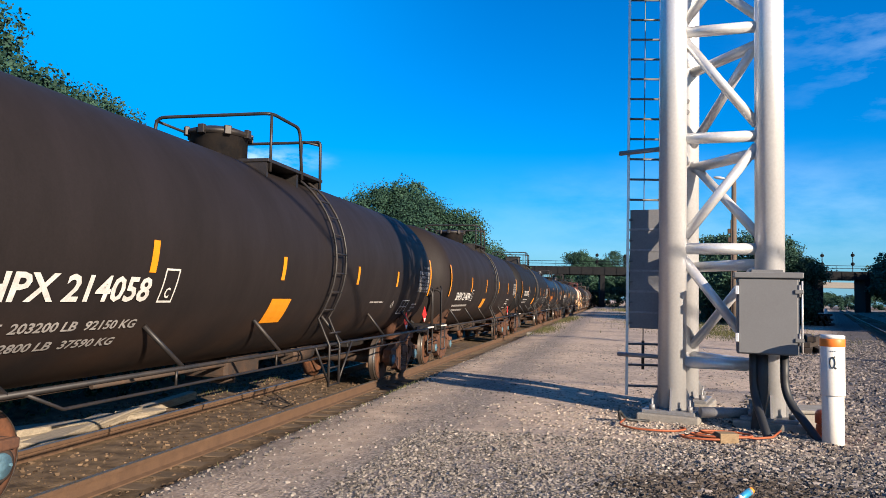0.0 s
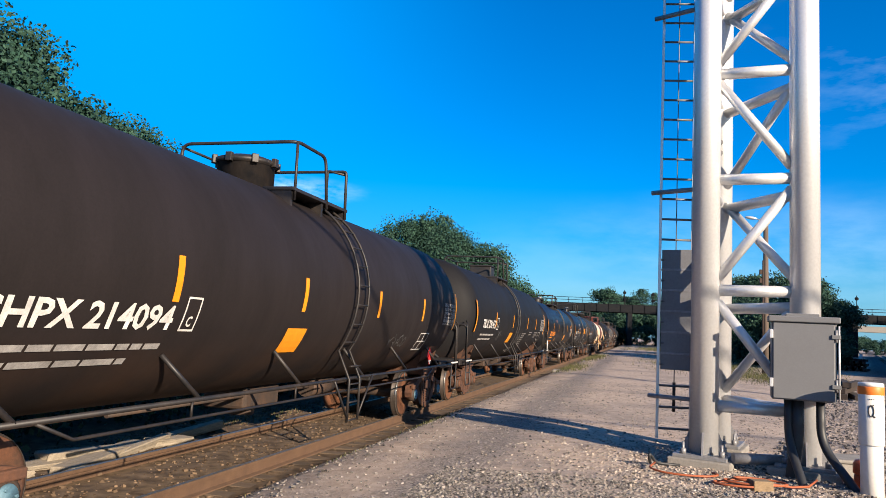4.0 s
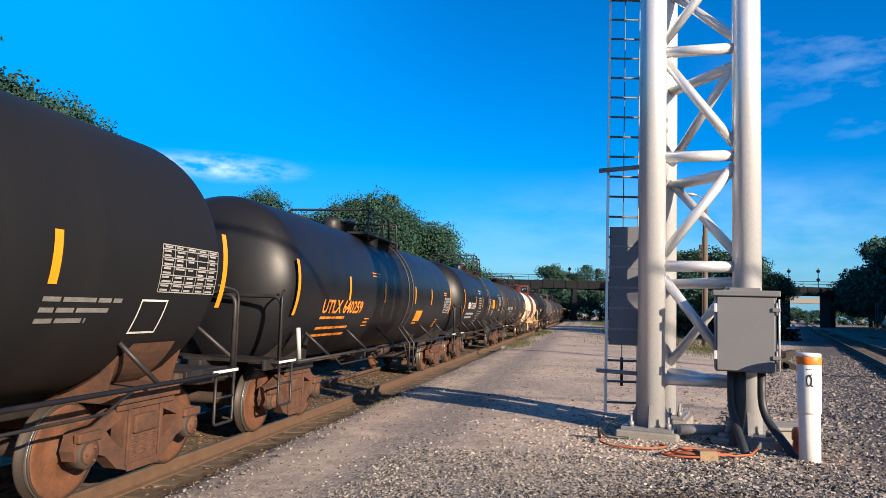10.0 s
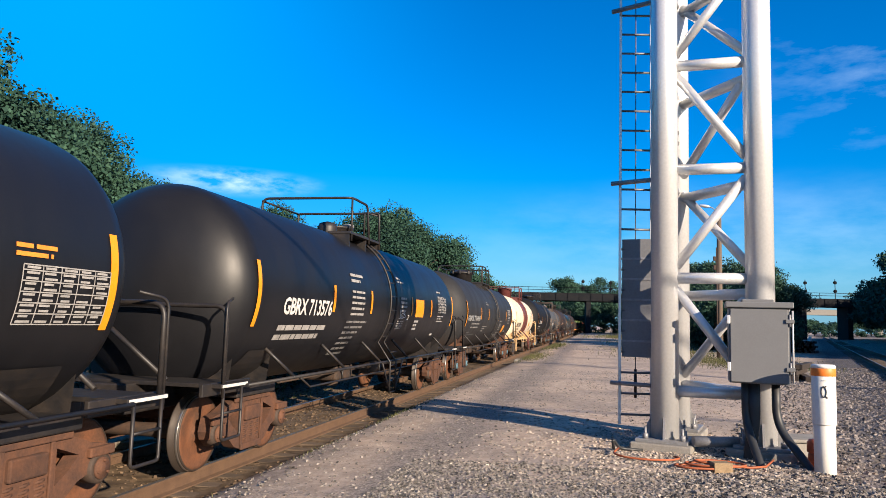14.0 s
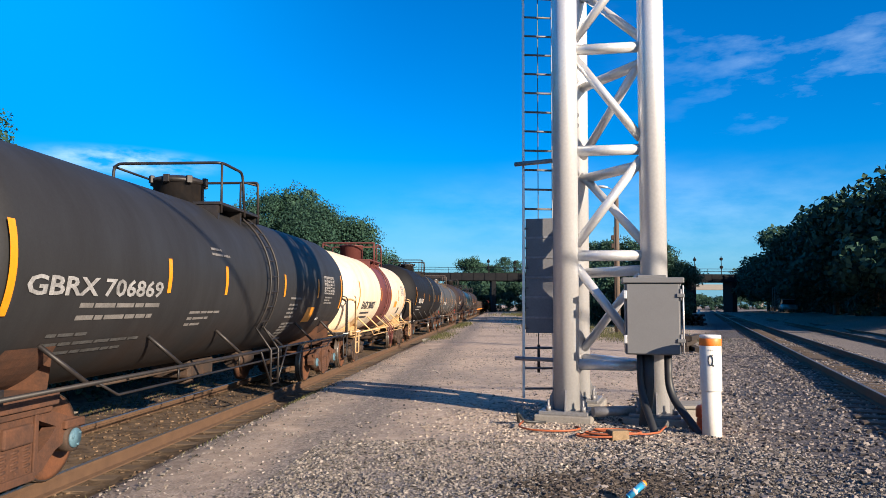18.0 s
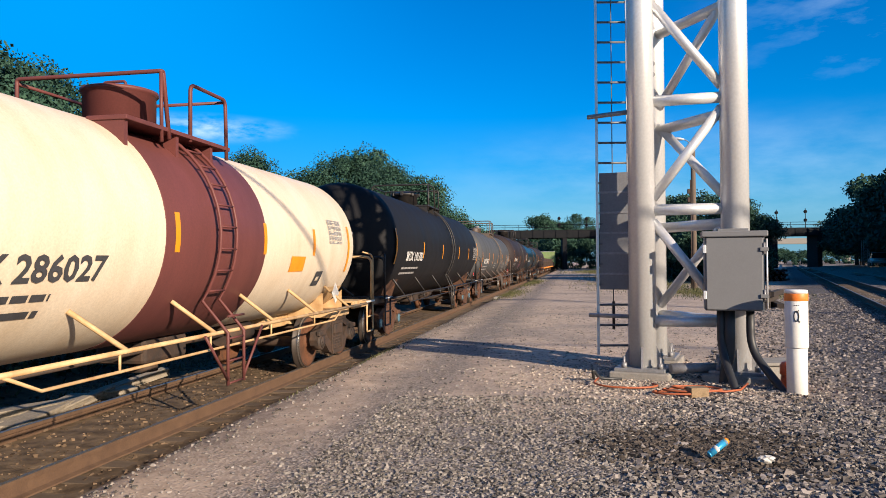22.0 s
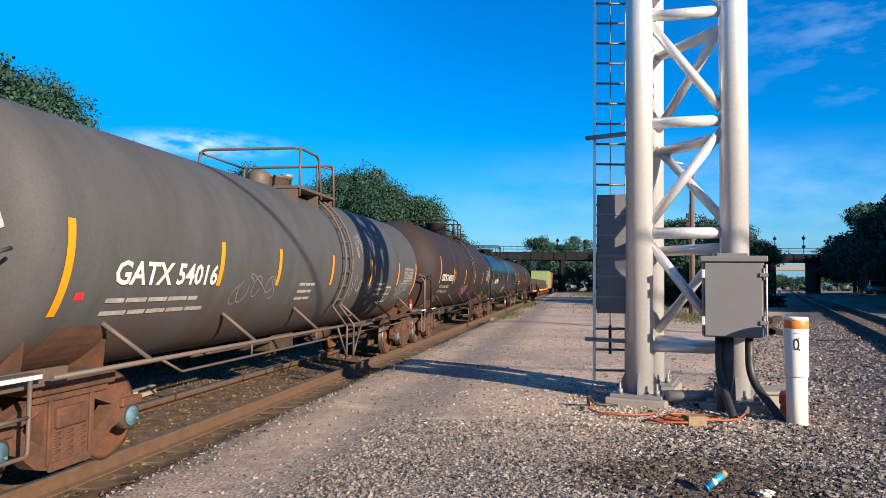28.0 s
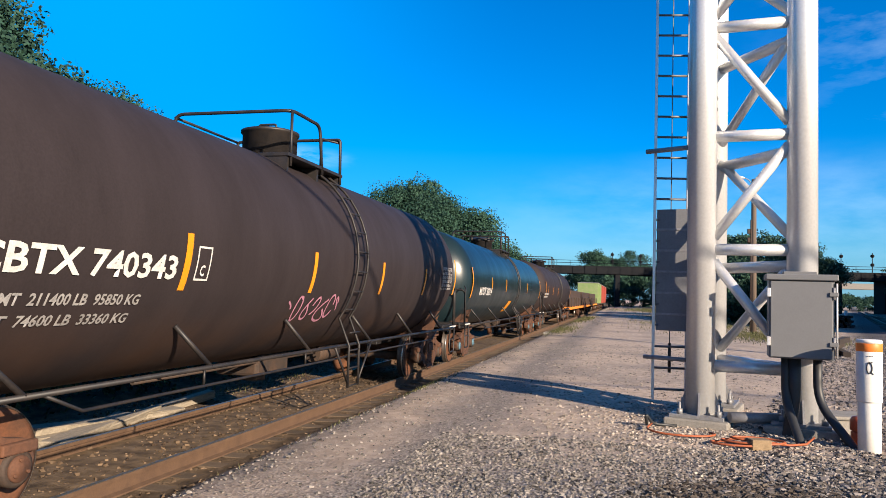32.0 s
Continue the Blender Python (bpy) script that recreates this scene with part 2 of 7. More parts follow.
STONE = island_material("crushed_limestone", (0.038, 0.035, 0.032), (0.32, 0.288, 0.255), 0.9)
STONE_PALE = island_material("pale_crushed_limestone", (0.12, 0.10, 0.085), (0.50, 0.43, 0.36), 0.9)
STONE_BROWN = island_material("rust_dusted_ballast", (0.035, 0.022, 0.014), (0.18, 0.125, 0.08), 0.95)
STENCIL = material("worn_white_stencil", (0.42, 0.40, 0.38), 0.65, 0, 0.4, 8, 60, 0.05, 0.001)
CHALK = material("faded_chalk_paint", (0.10, 0.10, 0.10), 0.8, 0, 0.5, 6, 40, 0.05, 0.001)
STENCIL_DIM = material("dusty_grey_stencil", (0.22, 0.21, 0.20), 0.7, 0, 0.4, 8, 60, 0.05, 0.001)
TAR_TIE = material("old_tarred_tie", (0.022, 0.017, 0.015), 0.9, 0, 0.4, 4, 50, 0.5, 0.008, second=(0.05, 0.035, 0.028), rand=0.3)
STONE_DARK = island_material("grey_track_ballast", (0.030, 0.028, 0.028), (0.30, 0.265, 0.245), 0.9)
# much darker stone tones than the rest of the yard
STONE_BLACK = island_material("dark_coarse_ballast", (0.02, 0.018, 0.016), (0.13, 0.105, 0.085), 0.95)


# ---- mesh helpers ----
def part(name, bm, mat, parent=None, label="", smooth=False):
    me = bpy.data.meshes.new(name)
    if smooth:
        for f in bm.faces:
            f.smooth = True
    bm.to_mesh(me)
    bm.free()
    me.materials.append(mat)
    ob = new(name, me)
    ob.parent = parent
    if label:
        ob["label"] = label
    return ob


def data_part(name, me, mat, parent, label=""):
    if not me.materials:
        me.materials.append(mat)
    ob = new(name, me)
    ob.parent = parent
    if label:
        ob["label"] = label
    return ob


def add_box(bm, x0, x1, y0, y1, z0, z1, m=None, bevel=0.0):
    r = bmesh.ops.create_cube(bm, size=1.0)
    mt = Matrix.Translation(((x0 + x1) / 2, (y0 + y1) / 2, (z0 + z1) / 2)) @ Matrix.Diagonal((x1 - x0, y1 - y0, z1 - z0, 1))
    bmesh.ops.transform(bm, matrix=(m @ mt) if m else mt, verts=r["verts"])
    if bevel:
        es = list({e for v in r["verts"] for e in v.link_edges})
        bmesh.ops.bevel(bm, geom=es, offset=bevel, segments=2, affect="EDGES", profile=0.5)


def box(x0, x1, y0, y1, z0, z1, bevel=0.0, m=None):
    bm = bmesh.new()
    add_box(bm, x0, x1, y0, y1, z0, z1, m, bevel)
    return bm


def add_rod(bm, a, b, r0, r1=None, seg=10, caps=True):
    a, b = Vector(a), Vector(b)
    d = b - a
    res = bmesh.ops.create_cone(bm, cap_ends=caps, segments=seg, radius1=r0, radius2=r0 if r1 is None else r1, depth=d.length)
    m = Matrix.Translation((a + b) / 2) @ d.to_track_quat("Z", "Y").to_matrix().to_4x4()
    bmesh.ops.transform(bm, matrix=m, verts=res["verts"])
    for v in res["verts"]:
        for f in v.link_faces:
            if len(f.verts) == 4:
                f.smooth = True
    return res["verts"]


def rod(a, b, r0, r1=None, seg=12):
    bm = bmesh.new()
    add_rod(bm, a, b, r0, r1, seg)
    return bm


def add_pipe(bm, pts, r, seg=8, closed=False):
    """A bent pipe through pts."""
    pts = [Vector(p) for p in pts]
    n = len(pts)
    rings = []
    prev = None
    for i, p in enumerate(pts):
        a = pts[i - 1] if i or closed else p
        b = pts[(i + 1) % n] if i < n - 1 or closed else p
        d = (b - a).normalized()
        side = prev if prev and abs(prev.dot(d)) < 0.95 else (Vector((0, 0, 1)) if abs(d.z) < 0.9 else Vector((1, 0, 0)))
        u = (side - d * side.dot(d)).normalized()
        prev = u
        w = d.cross(u)
        rings.append([bm.verts.new(p + r * (math.cos(t) * u + math.sin(t) * w)) for t in [2 * math.pi * k / seg for k in range(seg)]])
    for i in range(n if closed else n - 1):
        A, B = rings[i], rings[(i + 1) % n]
        for k in range(seg):
            f = bm.faces.new((A[k], A[(k + 1) % seg], B[(k + 1) % seg], B[k]))
            f.smooth = True
    if not closed:
        bm.faces.new(rings[0][::-1])
        bm.faces.new(rings[-1])


def pipe(pts, r, seg=8):
    bm = bmesh.new()
    add_pipe(bm, pts, r, seg)
    bmesh.ops.recalc_face_normals(bm, faces=bm.faces)
    return bm


def rounded(pts, r, n=4):
    """The corners of a polyline rounded off."""
    pts = [Vector(p) for p in pts]
    out = [pts[0]]
    for a, p, b in zip(pts, pts[1:], pts[2:]):
        u, w = (a - p), (b - p)
        k = min(r, u.length * 0.45, w.length * 0.45)
        s0, s1 = p + u.normalized() * k, p + w.normalized() * k
        for i in range(n + 1):
            t = i / n
            out.append((1 - t) ** 2 * s0 + 2 * t * (1 - t) * p + t * t * s1)
    out.append(pts[-1])
    return out


def lathe(profile, seg=32, axis="z", closed=False):
    """Turns (radius, height) pairs round an axis."""
    bm = bmesh.new()
    rings = []
    for r, h in profile:
        ring = []
        for k in range(seg):
            t = 2 * math.pi * k / seg
            c, s = r * math.cos(t), r * math.sin(t)
            ring.append(bm.verts.new((c, s, h) if axis == "z" else (c, h, s) if axis == "y" else (h, c, s)))
        rings.append(ring)
    for A, B in zip(rings, rings[1:]):
        for k in range(seg):
            f = bm.faces.new((A[k], A[(k + 1) % seg], B[(k + 1) % seg], B[k]))
            f.smooth = True
    if closed:
        for k in range(seg):
            bm.faces.new((rings[-1][k], rings[-1][(k + 1) % seg], rings[0][(k + 1) % seg], rings[0][k]))
    else:
        bm.faces.new(rings[0])
        bm.faces.new(rings[-1])
    bmesh.ops.recalc_face_normals(bm, faces=bm.faces)
    return bm


def thing(name, label, category, group="", kind="", at=None):
    ob = new(name)
    ob.empty_display_size = 0.2
    if at:
        ob.location = at
    return tagged(ob, label, category, group, kind)


# ---- ground ----
TRACK_X, RAIL_Z = -5.65, -0.27
GAUGE = 0.7525
SIDE_DIR = Vector((0.2622, 0.9650, 0))
SIDE_ORG = Vector((5.78, 11.36, 0))
SIDE_N = Vector((0.9650, -0.2622, 0))


def smooth_step(a, b, v):
    t = min(1.0, max(0.0, (v - a) / (b - a)))
    return t * t * (3 - 2 * t)


def ground_z(x, y):
    """The pad by the tower is level; it falls to the train's track."""
    z = -0.495 + 0.387 * smooth_step(-4.6, -3.4, x) + 0.088 * smooth_step(-3.6, -1.0, x)
    z += 0.07 * smooth_step(-4.80, -5.05, x)
    if x < -8.2:
        z += 0.35 * smooth_step(-8.2, -11.0, x)
    d = (Vector((x, y, 0)) - SIDE_ORG).dot(SIDE_N)
    z += 0.02 + 0.07 * smooth_step(-1.7, -0.5, d) + 0.82 * smooth_step(6.6, 8.6, d)
    n = noise.noise(Vector((x * 0.35, y * 0.35, 0))) * 0.035 + noise.noise(Vector((x * 1.7, y * 1.7, 3))) * 0.012
    return z + n * (1.0 if x > -4.2 else 0.5)


def ground_material():
    m = bpy.data.materials.new("gravel_yard")
    m.use_nodes = True
    n, l = m.node_tree.nodes, m.node_tree.links
    b = n["Principled BSDF"]
    b.inputs["Roughness"].default_value = 0.95
    b.inputs["Specular IOR Level"].default_value = 0.2
    tc = n.new("ShaderNodeTexCoord")

    def noise_node(scale, detail=5.0):
        k = n.new("ShaderNodeTexNoise")
        k.inputs["Scale"].default_value, k.inputs["Detail"].default_value = scale, detail
        l.new(tc.outputs["Object"], k.inputs["Vector"])
        return k

    def ramp(fac, a, b2, p0=0.3, p1=0.7):
        k = n.new("ShaderNodeValToRGB")
        k.color_ramp.elements[0].position, k.color_ramp.elements[1].position = p0, p1
        k.color_ramp.elements[0].color, k.color_ramp.elements[1].color = (*a, 1), (*b2, 1)
        l.new(fac, k.inputs["Fac"])
        return k.outputs["Color"]

    def mix(fac, a, b2):
        k = n.new("ShaderNodeMixRGB")
        l.new(fac, k.inputs["Fac"])
        l.new(a, k.inputs["Color1"])
        l.new(b2, k.inputs["Color2"])
        return k.outputs["Color"]
    def cells(scale):
        k = n.new("ShaderNodeTexVoronoi")
        k.inputs["Scale"].default_value = scale
        l.new(tc.outputs["Object"], k.inputs["Vector"])
        return k
    vor, chips = cells(40.0), cells(17.0)
    gravel = ramp(vor.outputs["Color"], (0.050, 0.046, 0.045), (0.37, 0.33, 0.30), 0.1, 0.9)
    dust = ramp(noise_node(6.0, 9).outputs["Fac"], (0.34, 0.262, 0.200), (0.56, 0.445, 0.350))
    specks = ramp(chips.outputs["Distance"], (0.75, 0.75, 0.75), (0, 0, 0), 0.12, 0.24)
    grey = ramp(chips.outputs["Color"], (0.05, 0.045, 0.042), (0.34, 0.30, 0.26), 0.2, 0.9)
    dust = mix(specks, dust, grey)
    dark = ramp(vor.outputs["Color"], (0.032, 0.030, 0.031), (0.19, 0.17, 0.165), 0.1, 0.9)
    # rust-brown dirt along the train's track, grey ballast by the main line
    sep = n.new("ShaderNodeSeparateXYZ")
    l.new(tc.outputs["Object"], sep.inputs["Vector"])
    wob = noise_node(1.3, 6)

    def math_node(op, a, b3):
        k = n.new("ShaderNodeMath")
        k.operation = op
        for i, v in enumerate((a, b3)):
            if isinstance(v, (int, float)):
                k.inputs[i].default_value = v
            else:
                l.new(v, k.inputs[i])
        return k.outputs["Value"]

    def band(value, lo, hi):
        k = n.new("ShaderNodeMapRange")
        k.inputs["From Min"].default_value, k.inputs["From Max"].default_value = lo, hi
        l.new(value, k.inputs["Value"])
        return k.outputs["Result"]
    wx = math_node("ADD", sep.outputs["X"], math_node("MULTIPLY", math_node("SUBTRACT", wob.outputs["Fac"], 0.5), 1.4))
    wy = math_node("ADD", sep.outputs["Y"], math_node("MULTIPLY", math_node("SUBTRACT", noise_node(0.9, 7).outputs["Fac"], 0.5), 4.0))
    # bare grey gravel in the middle of the yard and in blotches, dusty drive elsewhere
    blot = ramp(noise_node(0.42, 8).outputs["Fac"], (0, 0, 0), (1, 1, 1), 0.47, 0.60)
    bare = math_node("MULTIPLY", math_node("MULTIPLY", band(wy, 8.8, 6.6), band(wx, -3.2, -1.2)), 0.92)
    streak = math_node("MULTIPLY", math_node("MULTIPLY", band(wx, -2.9, -2.3), band(wx, -1.2, -1.9)), 0.75)
    bare = math_node("MAXIMUM", math_node("MAXIMUM", bare, streak), math_node("MULTIPLY", blot, 0.45))
    base = mix(bare, dust, gravel)
    dirt = ramp(noise_node(5.0, 7).outputs["Fac"], (0.05, 0.034, 0.022), (0.19, 0.135, 0.085))
    base = mix(band(wx, -3.95, -4.45), base, dirt)
    weeds = ramp(noise_node(3.0, 7).outputs["Fac"], (0.012, 0.014, 0.007), (0.045, 0.040, 0.022))
    base = mix(band(wx, -8.0, -9.5), base, weeds)
    side = math_node("SUBTRACT", math_node("MULTIPLY", wx, 0.965), math_node("MULTIPLY", sep.outputs["Y"], 0.2622))
    base = mix(band(side, -0.6, 0.8), base, dark)
    bed = ramp(vor.outputs["Color"], (0.07, 0.060, 0.054), (0.32, 0.275, 0.235), 0.1, 0.9)
    base = mix(band(side, 2.5, 2.8), base, bed)
    l.new(base, b.inputs["Base Color"])
    bp = n.new("ShaderNodeBump")
    bp.inputs["Distance"].default_value = 0.034
    l.new(math_node("ADD", math_node("MULTIPLY", bare, 0.50), 0.16), bp.inputs["Strength"])
    rough = math_node("ADD", vor.outputs["Distance"], math_node("MULTIPLY", noise_node(22.0, 9).outputs["Fac"], 1.6))
    l.new(rough, bp.inputs["Height"])
    l.new(bp.outputs["Normal"], b.inputs["Normal"])
    return m


def make_ground():
    xs = sorted(set([-1500, -700, -300, -150, -80, -50, -30, -20, -14] + [round(-12 + 0.4 * i, 2) for i in range(66)] + [16, 18, 21, 25, 30, 40, 60, 100, 180, 350, 800, 1600]))
    ys = sorted(set([-600, -200, -80, -30, -12, -5] + [round(-3 + 0.4 * i, 2) for i in range(80)] + [30, 32, 35, 40, 45, 50, 60, 70, 80, 100, 120, 150, 200, 300, 500, 1000, 2500]))
    verts = [(x, y, ground_z(x, y)) for y in ys for x in xs]
    w = len(xs)
    faces = [(j * w + i, j * w + i + 1, (j + 1) * w + i + 1, (j + 1) * w + i) for j in range(len(ys) - 1) for i in range(w - 1)]
    me = bpy.data.meshes.new("ground")
    me.from_pydata(verts, [], faces)
    me.polygons.foreach_set("use_smooth", [True] * len(faces))
    me.materials.append(ground_material())
    tagged(new("ground", me), "tan and grey crushed gravel yard beside the tracks", "gravel ground", kind="structure")


make_ground()


def stones(name, count, region, size, mat, label, seed, z_off=0.0):
    """Loose broken stones strewn over the ground, as one mesh of uneven blocks."""
    rng = np.random.default_rng(seed)
    corner = np.array([(x, y, z) for z in (-1, 1) for y in (-1, 1) for x in (-1, 1)], float)
    quad = np.array([(0, 2, 3, 1), (4, 5, 7, 6), (0, 1, 5, 4), (2, 6, 7, 3), (0, 4, 6, 2), (1, 3, 7, 5)])
    spots = [region(rng) for _ in range(count)]
    at = np.array([(x, y, ground_z(x, y) + z_off) for x, y in spots])
    s = size * (0.45 + rng.random(count) ** 2 * 1.1)
    at[:, 2] += s * 0.12
    pts = corner[None] * rng.uniform(0.35, 1.0, (count, 8, 3)) * rng.uniform((0.8, 0.6, 0.45), (1.25, 1.0, 0.8), (count, 3))[:, None, :]
    a, b = rng.random((2, count)) * 6.283
    b = (b - 3.14) * 0.25
    ca, sa, cb, sb = np.cos(a)[:, None], np.sin(a)[:, None], np.cos(b)[:, None], np.sin(b)[:, None]
    x, y, z = pts[..., 0], pts[..., 1], pts[..., 2]
    y, z = y * cb - z * sb, y * sb + z * cb
    x, y = x * ca - y * sa, x * sa + y * ca
    V = np.stack([x, y, z], -1) * s[:, None, None] + at[:, None, :]
    F = quad[None] + 8 * np.arange(count)[:, None, None]
    me = bpy.data.meshes.new(name)
    me.from_pydata(V.reshape(-1, 3).tolist(), [], F.reshape(-1, 4).tolist())
    me.materials.append(mat)
    return tagged(new(name, me), label, "gravel", kind="stuff")


# ---- train track ----
def add_rail(bm, a, b, side):
    """A rail with foot, web and head, from a to b (points on the rail top's centre)."""
    prof = [(-0.075, -0.18), (0.075, -0.18), (0.07, -0.165), (0.012, -0.15), (0.01, -0.05), (0.036, -0.04), (0.036, -0.006), (0.028, 0.0),
            (-0.028, 0.0), (-0.036, -0.006), (-0.036, -0.04), (-0.01, -0.05), (-0.012, -0.15), (-0.07, -0.165)]
    a, b = Vector(a), Vector(b)
    n = int(max(2, (b - a).length / 20))
    rings = []
    for i in range(n + 1):
        p = a.lerp(b, i / n)
        rings.append([bm.verts.new(p + side * x + Vector((0, 0, z))) for x, z in prof])
    for A, B in zip(rings, rings[1:]):
        for k in range(len(prof)):
            bm.faces.new((A[k], A[(k + 1) % len(prof)], B[(k + 1) % len(prof)], B[k]))
    bmesh.ops.recalc_face_normals(bm, faces=bm.faces)


TIE_MESH = None


def make_track(name, org, direction, start, end, near0, near1, top_z, label, bare=False):
    """A track: ties and two rails with plates and spikes. org lies on its middle."""
    global TIE_MESH
    side = Vector((direction.y, -direction.x, 0))
    ob = thing(name, label, "railway track", kind="structure")
    for sgn, nm in ((-1, "rail"), (1, "rail")):
        o = Vector((org.x, org.y, top_z)) + side * (GAUGE * sgn)
        bm = bmesh.new()
        add_rail(bm, o + direction * start, o + direction * end, side)
        r = part(nm, bm, RUST, ob, "rust-brown steel rail")
        bm = bmesh.new()
        add_box(bm, -0.027, 0.027, start, end, 0.0005, 0.0035)
        hd = part("rail_head", bm, RAIL_TOP, r, "bright wheel-polished running surface")
        hd.matrix_basis = Matrix.Translation(o) @ Matrix.Rotation(math.atan2(-direction.x, direction.y), 4, "Z")
    ang = math.atan2(-direction.x, direction.y)
    if TIE_MESH is None:
        bm = box(-1.3, 1.3, -0.115, 0.115, -0.17, 0.0, 0.012)
        TIE_MESH = bpy.data.meshes.new("tie")
        bm.to_mesh(TIE_MESH)
        bm.free()
        TIE_MESH.materials.append(TIE)
    rng = random.Random(5)
    d = start
    far = bmesh.new()
    while d < end:
        p = Vector((org.x, org.y, top_z - 0.182)) + direction * d + side * rng.uniform(-0.06, 0.06)
        m = Matrix.Translation(p) @ Matrix.Rotation(ang + rng.uniform(-0.015, 0.015), 4, "Z")
        if near0 < d < near1:
            t = data_part("tie", TIE_MESH, TIE, ob)
            t.matrix_basis = m
        elif d < 160:
            add_box(far, -1.3, 1.3, -0.115, 0.115, -0.17, 0.0, m)
        d += 0.53
    part("far_ties", far, TIE, ob)["kind"] = "stuff"
    return ob


make_track("track_train", Vector((TRACK_X, 0, 0)), Vector((0, 1, 0)), -40, 400, 2, 60, RAIL_Z, "rust-brown rails on weathered wooden ties under the tank train")
make_track("track_side", SIDE_ORG + SIDE_N * (GAUGE + 0.02), SIDE_DIR, -30, 400, -6, 60, 0.27, "open main track with rusty rails on wooden ties in grey ballast")
make_track("track_far", SIDE_ORG + SIDE_N * 5.2, SIDE_DIR, -20, 400, 10, 60, 0.26, "second main track in shade below dark trees")

# ---- signal bridge tower ----
L1, L2, L3 = Vector((0.92, 10.38, 0)), Vector((1.23, 11.72, 0)), Vector((2.15, 10.27, 0))
LEG_R, TOWER_H = 0.185, 11.5


def make_tower():
    ob = thing("signal_tower", "tall galvanised tubular steel signal bridge tower with three legs", "signal tower")
    for p in (L1, L2, L3):
        bm = rod((p.x, p.y, 0.12), (p.x, p.y, TOWER_H), LEG_R, seg=32)
        leg = part("leg", bm, STEEL, ob, "round galvanised steel leg")
        bm = bmesh.new()
        add_box(bm, -0.34, 0.34, -0.34, 0.34, 0.10, 0.145, Matrix.Translation(p) @ Matrix.Rotation(-0.25, 4, "Z"), 0.006)
        part("base_plate", bm, STEEL_DULL, leg)
        for k in range(4):
            a = k * math.pi / 2 - 0.15
            d = Vector((math.cos(a), math.sin(a), 0))
            bm = bmesh.new()
            m = Matrix.Translation(p + d * (LEG_R + 0.055)) @ Matrix.Rotation(a, 4, "Z")
            v = [bm.verts.new(m @ Vector(q)) for q in ((-0.06, -0.012, 0.145), (0.065, -0.012, 0.145), (-0.06, -0.012, 0.44), (-0.06, 0.012, 0.145), (0.065, 0.012, 0.145), (-0.06, 0.012, 0.44))]
            for f in ((0, 1, 2), (5, 4, 3), (0, 3, 4, 1), (1, 4, 5, 2), (2, 5, 3, 0)):
                bm.faces.new([v[i] for i in f])
            part("gusset", bm, STEEL_DULL, leg)
            bm = bmesh.new()
            q = p + Vector((math.cos(a + 0.785), math.sin(a + 0.785), 0)) * 0.34
            add_rod(bm, (q.x, q.y, 0.12), (q.x, q.y, 0.30), 0.018, seg=8)
            add_rod(bm, (q.x, q.y, 0.145), (q.x, q.y, 0.215), 0.042, seg=6)
            part("anchor_bolt", bm, STEEL_DULL, leg)
    nodes = [0.78, 2.34, 3.88, 5.40, 6.92, 8.47, 10.02]
    pairs = ((L1, L3, 0.0, 0), (L2, L3, -0.2, 1), (L1, L2, -0.1, 1))
    for a, b, dz, flip in pairs:
        for i, z in enumerate(nodes):
            zz = z if i == 0 else z + dz
            d = (b - a).normalized() * (LEG_R - 0.03)
            part("brace", rod(a + d + Vector((0, 0, zz)), b - d + Vector((0, 0, zz)), 0.078, seg=16), STEEL, ob)
            if i < len(nodes) - 1:
                z0, z1 = (0.16, 1.40) if (i + flip) % 2 else (1.40, 0.16)
                part("diagonal", rod(a + d + Vector((0, 0, z + z0)), b - d + Vector((0, 0, z + z1)), 0.066, seg=16), STEEL, ob)
    # clamp plate and small bolts on the rear leg
    for z in (4.55, 4.72):
        part("bolt_boss", rod((L2.x - 0.02, L2.y - LEG_R - 0.05, z), (L2.x - 0.02, L2.y - LEG_R + 0.02, z), 0.04, seg=10), STEEL_DULL, ob)


make_tower()


def make_footing(p, w, d, h, ang):
    bm = bmesh.new()
    add_box(bm, -w / 2, w / 2, -d / 2, d / 2, -0.3, h, Matrix.Translation(p) @ Matrix.Rotation(ang, 4, "Z"), 0.02)
    tagged(part("tower_footing", bm, CONCRETE, None), "grey concrete footing block under a tower leg", "footing", "tower footings")


make_footing(L1, 0.80, 0.80, 0.10, -0.25)
make_footing(L2, 0.80, 0.80, 0.10, -0.25)
make_footing(L3, 0.85, 0.85, 0.10, -0.25)


GUARD_GREY = material("dark_grey_sheet_metal", (0.19, 0.195, 0.205), 0.55, 0.1, 0.2, 2, 40, 0.05, 0.003)


